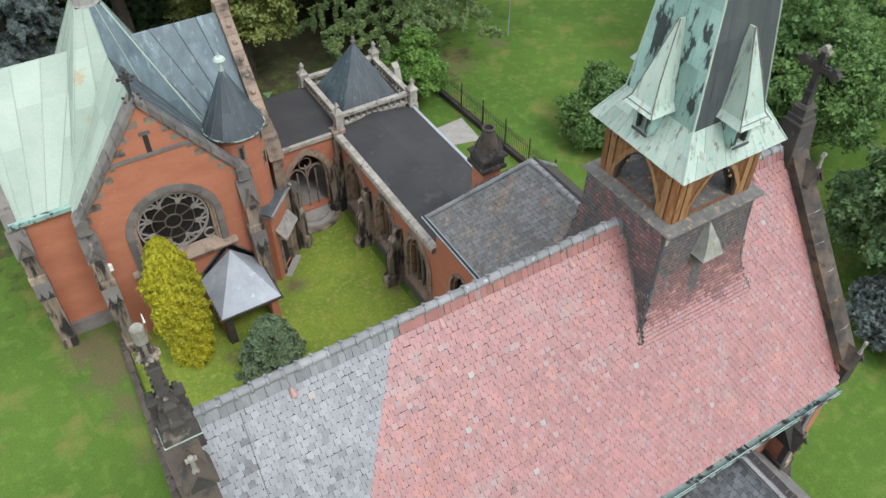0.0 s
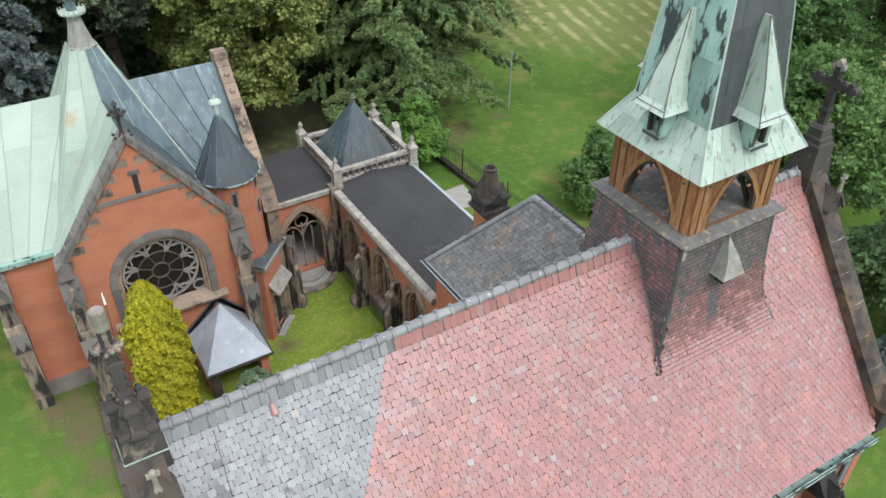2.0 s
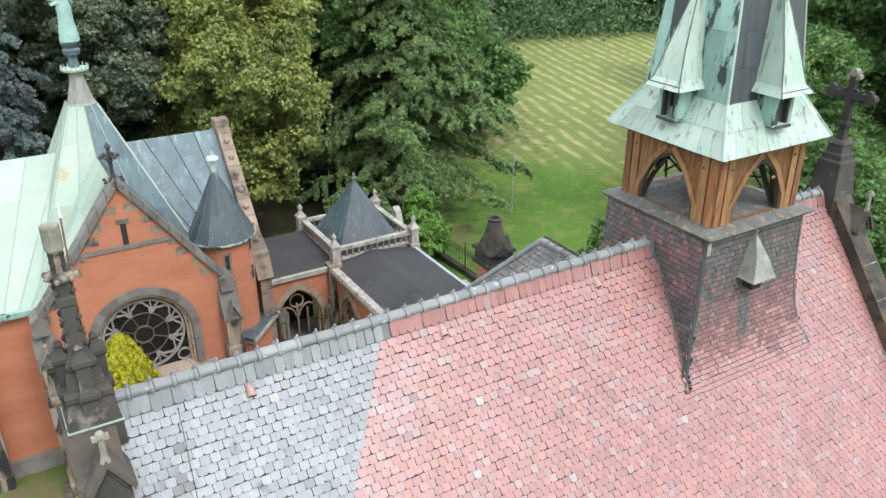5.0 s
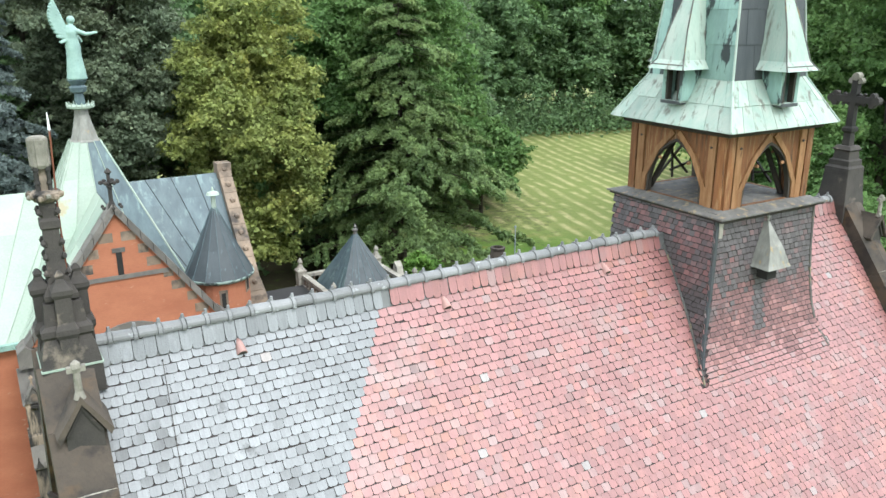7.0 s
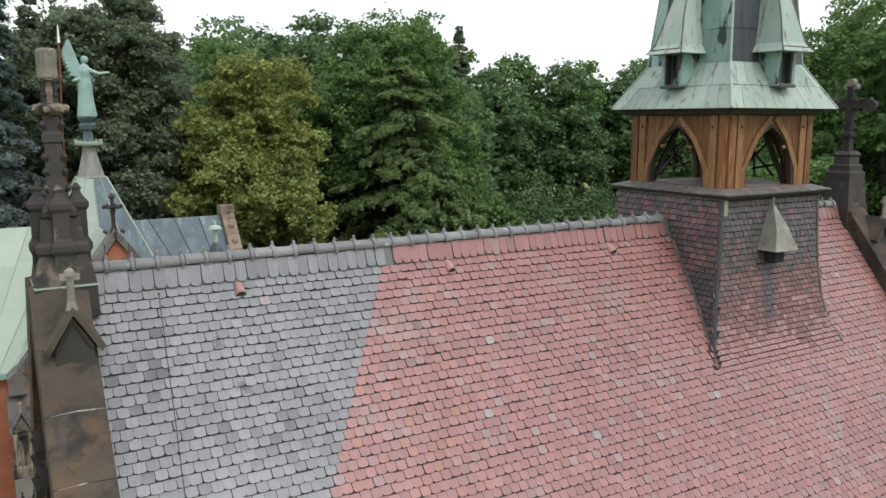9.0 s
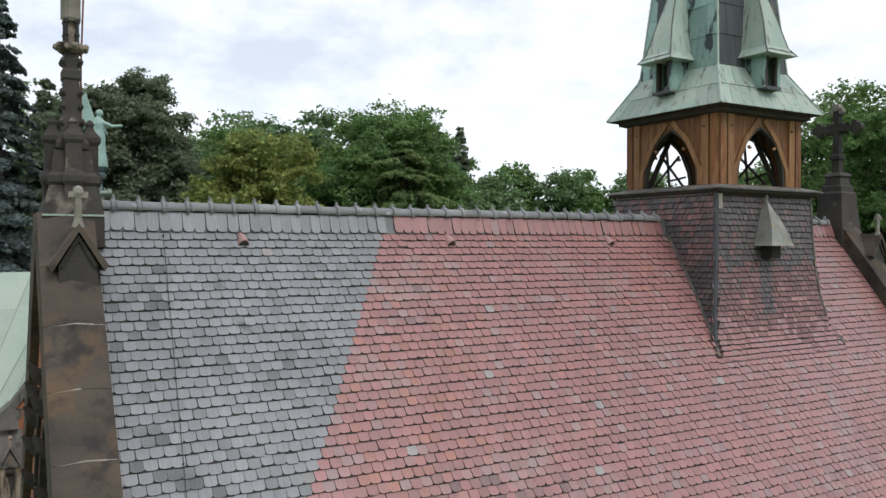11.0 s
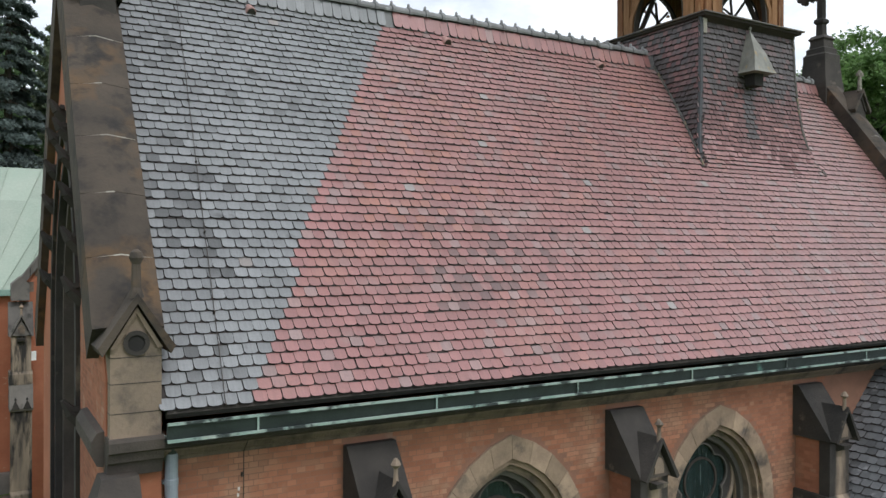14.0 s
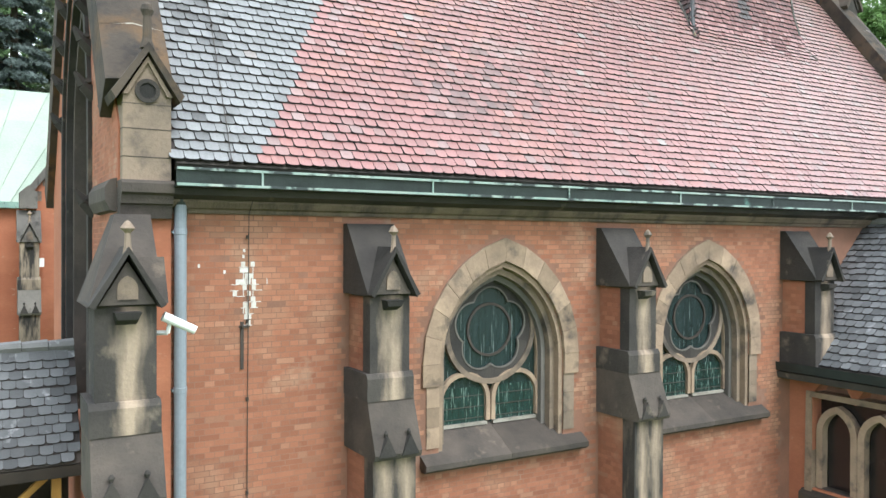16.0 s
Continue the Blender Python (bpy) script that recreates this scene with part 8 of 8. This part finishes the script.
def conifer(x, y, h, spread, mat, label, seed, n=14000, size=0.3, low=0.08, droop=0.35, name="conifer", lumpy=0.25, power=0.85, kind_group="park trees", levels=None, lean=0.6):
    rng = np.random.default_rng(seed)
    base = (x, y, ground_z(x, y) - 0.1)
    t = thing(name, label, "tree", Matrix.Translation(base), kind_group)
    bm = blank()
    k = 5
    for i in range(k):
        cone(bm, (0, 0, h * 0.98 * i / k), (0, 0, h * 0.98 * (i + 1) / k), 0.018 * h * (1 - i / k) + 0.02, 0.018 * h * (1 - (i + 1) / k) + 0.02, 8)
    br = []
    levels = levels or int(h * 2.6)
    for i in range(levels):
        u = (i + rng.uniform(0, 0.8)) / levels
        z = h * (low + (1 - low) * u)
        L = spread * (1 - u) ** power * rng.uniform(1 - lumpy, 1 + lumpy) + 0.15
        for _ in range(rng.integers(4, 7)):
            a = rng.uniform(0, 2 * math.pi)
            l2 = L * rng.uniform(0.65, 1.1)
            br.append((z, a, l2))
            if l2 > 1.2:
                cone(bm, (0, 0, z), (l2 * 0.8 * math.cos(a), l2 * 0.8 * math.sin(a), z - droop * l2 * 0.5), 0.05, 0.015, 4)
    part("trunk", bm, bark, t)
    br = np.array(br)
    k = rng.choice(len(br), n, p=br[:, 2] / br[:, 2].sum())
    z, a, l2 = br[k].T
    Q = 9                                     # twigs along each bough, hanging at their tips
    q = rng.integers(0, Q, n)
    f0 = np.sqrt((q + rng.uniform(0.1, 0.9, (len(br), Q))[k, q]) / Q)
    way = rng.choice((-1.0, 1.0), (len(br), Q))[k, q] * rng.uniform(0.35, 1.0, (len(br), Q))[k, q]
    t_ = rng.uniform(0, 1, n)
    long_ = (0.42 * l2 * (1.12 - f0) + 0.2) * t_
    f = f0 * l2 + long_ * 0.55
    side = long_ * way + rng.normal(0, 0.05, n) * (0.4 + 0.2 * l2)
    rx, ry = f * np.cos(a) - side * np.sin(a), f * np.sin(a) + side * np.cos(a)
    pz = z - droop * l2 * f0 ** 1.6 + 0.25 * droop * l2 * f0 - (0.15 + droop) * 0.7 * long_ * t_ + rng.normal(0, 0.05, n) * (0.3 + 0.25 * l2)
    p = np.stack((rx, ry, pz), 1)
    out = np.stack((np.cos(a), np.sin(a), np.full(n, 0.3)), 1)
    ob = new("crown", quads_mesh("crown", leaf_quads(p, out, size, rng, 1.25, 0.25, lean), mat))
    ob.parent = t
    return t


# court: golden thuja and a bushy little pine
rng = np.random.default_rng(7)
th = thing("thuja", "dense golden-yellow columnar thuja in the court", "tree", pose(1.93, 25.0, 0))
bm = blank()
cone(bm, (0, 0, -0.1), (0, 0, 6.6), 0.16, 0.03, 8)
part("trunk", bm, bark, th)
n = 60000
u = rng.uniform(0, 1, n)
env = 1.0 * np.clip((1.0 - u) / 0.34, 0, 1) ** 0.55 * (0.72 + 0.28 * np.clip(u / 0.4, 0, 1)) + 0.05
a = rng.uniform(0, 2 * np.pi, n)
lump = 1 + 0.17 * np.sin(7 * a + 19 * u) * np.sin(37 * u + 3 * a) + 0.12 * np.sin(15 * a - 53 * u) * np.sin(61 * u + 4 * a)
rr = env * lump * rng.uniform(0.78, 1.04, n)
p = np.stack((rr * np.cos(a), rr * np.sin(a), 0.1 + 7.3 * u), 1)
o = np.stack((np.cos(a), np.sin(a), 0.5 + 0 * a), 1)
ob = new("crown", quads_mesh("crown", leaf_quads(p, o, 0.062, rng, 1.3, 0.1, 0.25), leaf_thuja))
ob.parent = th
conifer(4.8, 22.35, 3.6, 1.55, leaf_shrub, "bushy grey-green young pine in the court", 9, n=70000, size=0.06, low=0.03, droop=0.05, name="young_pine", power=0.62, levels=34, lumpy=0.12, lean=0.4)

# the trees behind, nearest first
broadleaf(12.6, 45.5, 20.0, 5.4, leaf_linden, "linden with yellowing leaves", 11, n=120000, size=0.13, low=0.1, lobes=150)
conifer(24.5, 46.8, 20.3, 7.2, leaf_larch, "spreading light green larch", 12, n=170000, size=0.12, low=0.19, droop=0.3, power=0.6, lumpy=0.4)
broadleaf(26.5, 53.0, 24.6, 7.2, leaf_green, "tall green broadleaf tree", 13, n=130000, size=0.15, low=0.12, lobes=150)
broadleaf(6.4, 49.0, 24.5, 4.9, leaf_pine, "tall dark pine with bare lower trunk", 14, n=90000, size=0.13, low=0.28, lobes=130, name="pine")
conifer(-0.2, 43.5, 26.0, 3.9, leaf_blue, "blue-grey spruce with drooping boughs", 15, n=110000, size=0.12, low=0.03, droop=0.4, power=0.8)
conifer(-3.6, 46.0, 24.0, 4.0, leaf_blue, "blue-grey spruce with drooping boughs", 16, n=120000, size=0.13, low=0.03, droop=0.4, power=0.8)
broadleaf(20.8, 37.6, 4.6, 2.1, leaf_bright, "small fresh green tree by the fence", 17, n=24000, size=0.09, low=0.18, lobes=60)
broadleaf(28.6, 28.2, 4.2, 3.0, leaf_green, "round green bush on the lawn", 18, n=32000, size=0.10, low=0.02, name="bush", lobes=70)
for i, (x, y, h, s, m) in enumerate(((35.5, 20.5, 10.5, 4.8, leaf_green), (33.0, 12.0, 7.5, 4.0, leaf_deep), (41.0, 27.0, 14.0, 5.5, leaf_green), (36.5, 6.0, 9.5, 4.5, leaf_green), (30.5, 8.8, 3.6, 2.6, leaf_blue))):
    broadleaf(x, y, h, s, m, "leafy green tree beyond the east gable" if i < 4 else "blue-grey bush beyond the east gable", 30 + i, n=50000, size=0.13, low=0.05, lobes=100)
for i, (x, y, h, s) in enumerate(((52, 29, 24.5, 7.0), (58, 36, 25, 7.5), (49, 18, 22, 6.5))):
    broadleaf(x, y, h, s, leaf_green, "tall broadleaf tree at the meadow's edge", 40 + i, n=60000, size=0.17, low=0.12, lobes=120)

# the wood behind: separate trees of dark and mid green
# x, y, height, spread, sort
BEHIND_CHAPEL = [(16, 57, 22, 7, 0), (5.5, 64, 25, 7.5, 1), (17, 64.5, 23.4, 7.5, 0), (26, 66, 25, 7, 1), (21.5, 61, 24, 7, 1), (10, 59, 22.6, 7, 1), (3, 58, 24.5, 6.5, 2), (-4, 56, 24.5, 7, 1), (-10, 53, 24, 6.5, 0), (13, 67, 23.6, 7.5, 0), (0, 67, 25.5, 7, 1), (7, 72, 25.5, 7, 2), (20, 71, 24.8, 7.5, 1), (28, 70, 26, 7, 2), (-14, 60, 25, 7, 1)]
MEADOW_SIDE = [(33, 60, 25, 6.5, 0), (38, 66, 25, 6.5, 1), (46, 74, 27, 5.5, 2), (42, 80, 26, 7.5, 0), (48, 88, 26, 8, 1), (40, 60, 9, 4.5, 0), (44, 66, 8, 4, 1)]
MEADOW_END = [(52, 94, 27, 8, 0), (57, 100, 27, 8, 1), (62, 106, 27, 9, 1), (68, 112, 28, 9, 0), (75, 108, 26, 9, 1), (81, 113, 28, 9, 0), (87, 107, 26, 9, 1), (93, 109, 27, 9, 0), (99, 101, 26, 9, 1), (104, 104, 27, 9, 0), (108, 94, 26, 9, 0)]
EAST_SIDE = [(112, 84, 26, 9, 1), (116, 72, 26, 9, 0), (76, 60, 23, 7.5, 0), (80, 50, 23, 8, 0), (84, 40, 23, 8, 1), (88, 28, 22, 8, 0), (78, 24, 21, 7, 1)]
for i, (x, y, h, s, k) in enumerate(BEHIND_CHAPEL + MEADOW_SIDE + MEADOW_END + EAST_SIDE):
    if k == 2:
        conifer(x, y, h, s * 0.8, leaf_pine, "dark conifer of the far wood", 60 + i, n=32000, size=0.24, low=0.06, droop=0.3)
    else:
        broadleaf(x, y, h, s, leaf_deep if k else leaf_green, "dark green tree of the wood" if k else "mid green tree of the wood", 60 + i, n=34000 if y < 90 else 25000, size=0.23 if y < 90 else 0.36, low=0.02, lobes=150)

# undergrowth of the wood
rng = np.random.default_rng(88)
m = 80000
tt = rng.uniform(0, 1, m)
cx = np.interp(tt, (0, 0.25, 0.5, 0.75, 1), (-16, 6, 34, 62, 108)) + rng.normal(0, 4, m)
cy = np.interp(tt, (0, 0.25, 0.5, 0.75, 1), (58, 60, 72, 108, 98)) + rng.normal(0, 4, m)
hz = np.abs(rng.normal(0, 2.2, m)) * (1 + 1.6 * (tt > 0.5)) * (0.6 + 0.4 * np.sin(cx * 0.9) * np.cos(cy * 0.8)) - 1.0
ob = new("undergrowth", quads_mesh("undergrowth", leaf_quads(np.stack((cx, cy, hz), 1), np.tile((-.5, -.7, 0.4), (m, 1)), 0.3, rng), leaf_deep))
tagged(ob, "dark undergrowth at the foot of the wood", "undergrowth", "", "stuff")


# ---- the tiles of the lower western roof, one by one ----
def tile_piece(mat):
    v, f = tile_arrays((-0.0, 0, 0), (1, 0, 0), (0, 1, 0), (0, 0, 1), 0.01, 0.01, TW, EX, seed=2)
    return tile_mesh("tile", v[:20], f[:11], mat)


LAY = Matrix((Vector((1, 0, 0)), UP, NRM)).transposed().to_4x4()
piece_red, piece_grey = tile_piece(tile_red_piece), tile_piece(tile_grey_piece)
for r in range(17):
    for c in range(19):
        u, s = (c + (0.5 if r % 2 else 0.0)) * TW, r * EX
        if not near(u, s):
            continue
        ob = new("tile", piece_grey if u + ROOF_W < SPLIT(s) else piece_red)
        ob.parent = nave_roof
        ob.matrix_basis = Matrix.Translation(on_roof(ROOF_W + u + random.gauss(0, 0.003), s + random.gauss(0, 0.004), random.gauss(0, 0.002))) @ LAY @ pose(0, 0, 0, random.gauss(0, 0.5), random.gauss(0, 0.7), random.gauss(0, 0.6))


# ---- brickwork of the nave ----
def clear_of_windows(u, z):
    for c in WIN:
        d = abs(u - c)
        if z > WZS - 0.34 and d < 1.5 and z < WZS + arch_z(d, 1.5, 1.92):
            return False
        if WSILL - 0.1 < z <= WZS - 0.34 and d < WA + 0.22:
            return False
        if 2.38 < z < 2.95 and -1.55 < u - c < 1.63:
            return False
    return not any(abs(u - x) < 0.3 for x in (3.0, 7.68, 12.55))


rows = brick_rows(0.0, 13.3, 0.0, 6.24, clear_of_windows)
close = [r for r in rows if 0.42 < r[0] < 2.72 and 4.55 < r[1] < 5.72]
rest = [r for r in rows if r not in set(close)]
ob = new("bricks", bricks_mesh("bricks", rest, brick_joined, 71))
ob.parent = wall_south
tagged(ob, "orange-red bricks in cross bond", "", "", "stuff")
singles = {}
for u, z, l, h in close:
    key = round(l, 3)
    if key not in singles:
        singles[key] = bricks_mesh("brick", [(0, 0, l, h)], brick_piece, 5)
    ob = new("brick", singles[key])
    ob.parent = wall_south
    ob.matrix_basis = pose(u + random.gauss(0, 0.0015), random.gauss(0, 0.0012), z + random.gauss(0, 0.001))


def clear_west(u, z):
    d = abs(u)
    if z < 7.4 and z > 2.5 and d < 2.14:
        return False
    if z >= 7.4 and d < 2.14 and z < 7.4 + arch_z(d, 2.14, 3.4):
        return False
    return z < gable_top(11.63 - u) - 0.15


ob = new("bricks", bricks_mesh("bricks", brick_rows(-0.3, 4.72, 2.0, 13.4, clear_west), brick_joined, 72))
ob.parent = wall_west
tagged(ob, "orange-red bricks in cross bond", "", "", "stuff")

# lime bloom on the wall, following joints
rng = np.random.default_rng(5)
bloom = thing("lime_bloom", "white lime bloom running down the brick wall", "stain", pose(0, WALL_Y, 0))
for k in range(70):
    z = 4.73 + 0.0775 * rng.integers(0, 11)
    reach = 0.13 * math.exp(-((z - 5.25) / 0.28) ** 2) + 0.03
    u = 1.27 + rng.normal(0, reach * 0.7)
    bm = blank()
    f = -0.0055 - 0.00006 * k
    if k % 5 < 2:
        box(bm, u - 0.025, u + 0.03, f, -0.001, z + 0.002, z + 0.068)
    elif k % 5 < 3:
        box(bm, u - 0.05, u + 0.06, f, -0.001, z - 0.007, z + 0.003)
    else:
        u = 1.2 + 0.064 * round((u - 1.2) / 0.064)
        box(bm, u - 0.005, u + 0.006, f, -0.001, z - 0.005, z + 0.075)
    part("bloom_patch", bm, limewash, bloom)
for u, z in ((0.95, 5.42), (0.62, 5.5), (1.2, 5.62), (1.21, 5.7)):
    bm = blank()
    box(bm, u - 0.014, u + 0.014, -0.0055, -0.001, z, z + 0.045)
    part("bloom_patch", bm, limewash, bloom)
bm = blank()
box(bm, 1.158, 1.202, -0.02, 0.0, 4.15, 4.78)
box(bm, 1.14, 1.28, -0.024, 0.0, 4.7, 4.73)
cone(bm, (1.18, 0, 4.72), (1.18, -0.06, 4.72), 0.025, 0.02, 8)
part("rusty_bracket", bm, iron, bloom, "rusty old wall bracket")
# lightning conductor and its clips
rod = thing("lightning_conductor", "thin rusty lightning conductor down the wall", "cable")
bm = blank()
tube(bm, [(1.26, 6.43, 6.76), (1.26, 6.6, 6.5), (1.26, 6.9, 6.2), (1.25, 6.925, 3.0), (1.25, 6.925, 0.0)], 0.006, 5)
part("wire", bm, iron, rod)
for z in (5.9, 4.78, 3.75, 2.5):
    bm = blank()
    box(bm, 1.235, 1.265, 6.915, 6.95, z - 0.025, z + 0.025)
    part("clip", bm, iron, rod)
bm = blank()
pts = [on_roof(0.95, i * (SLOPE - 0.4) / 12, 0.045 + (0.012 if i % 2 else 0)) + Vector((0.42 * (i / 12), 0, 0)) for i in range(13)]
tube(bm, pts, 0.006, 4)
part("roof_wire", bm, iron, rod)
for i in range(0, 13, 2):
    bm = blank()
    p = pts[i]
    cone(bm, p - NRM * 0.03, p + NRM * 0.03, 0.018, 0.012, 5)
    part("roof_clip", bm, iron, rod)
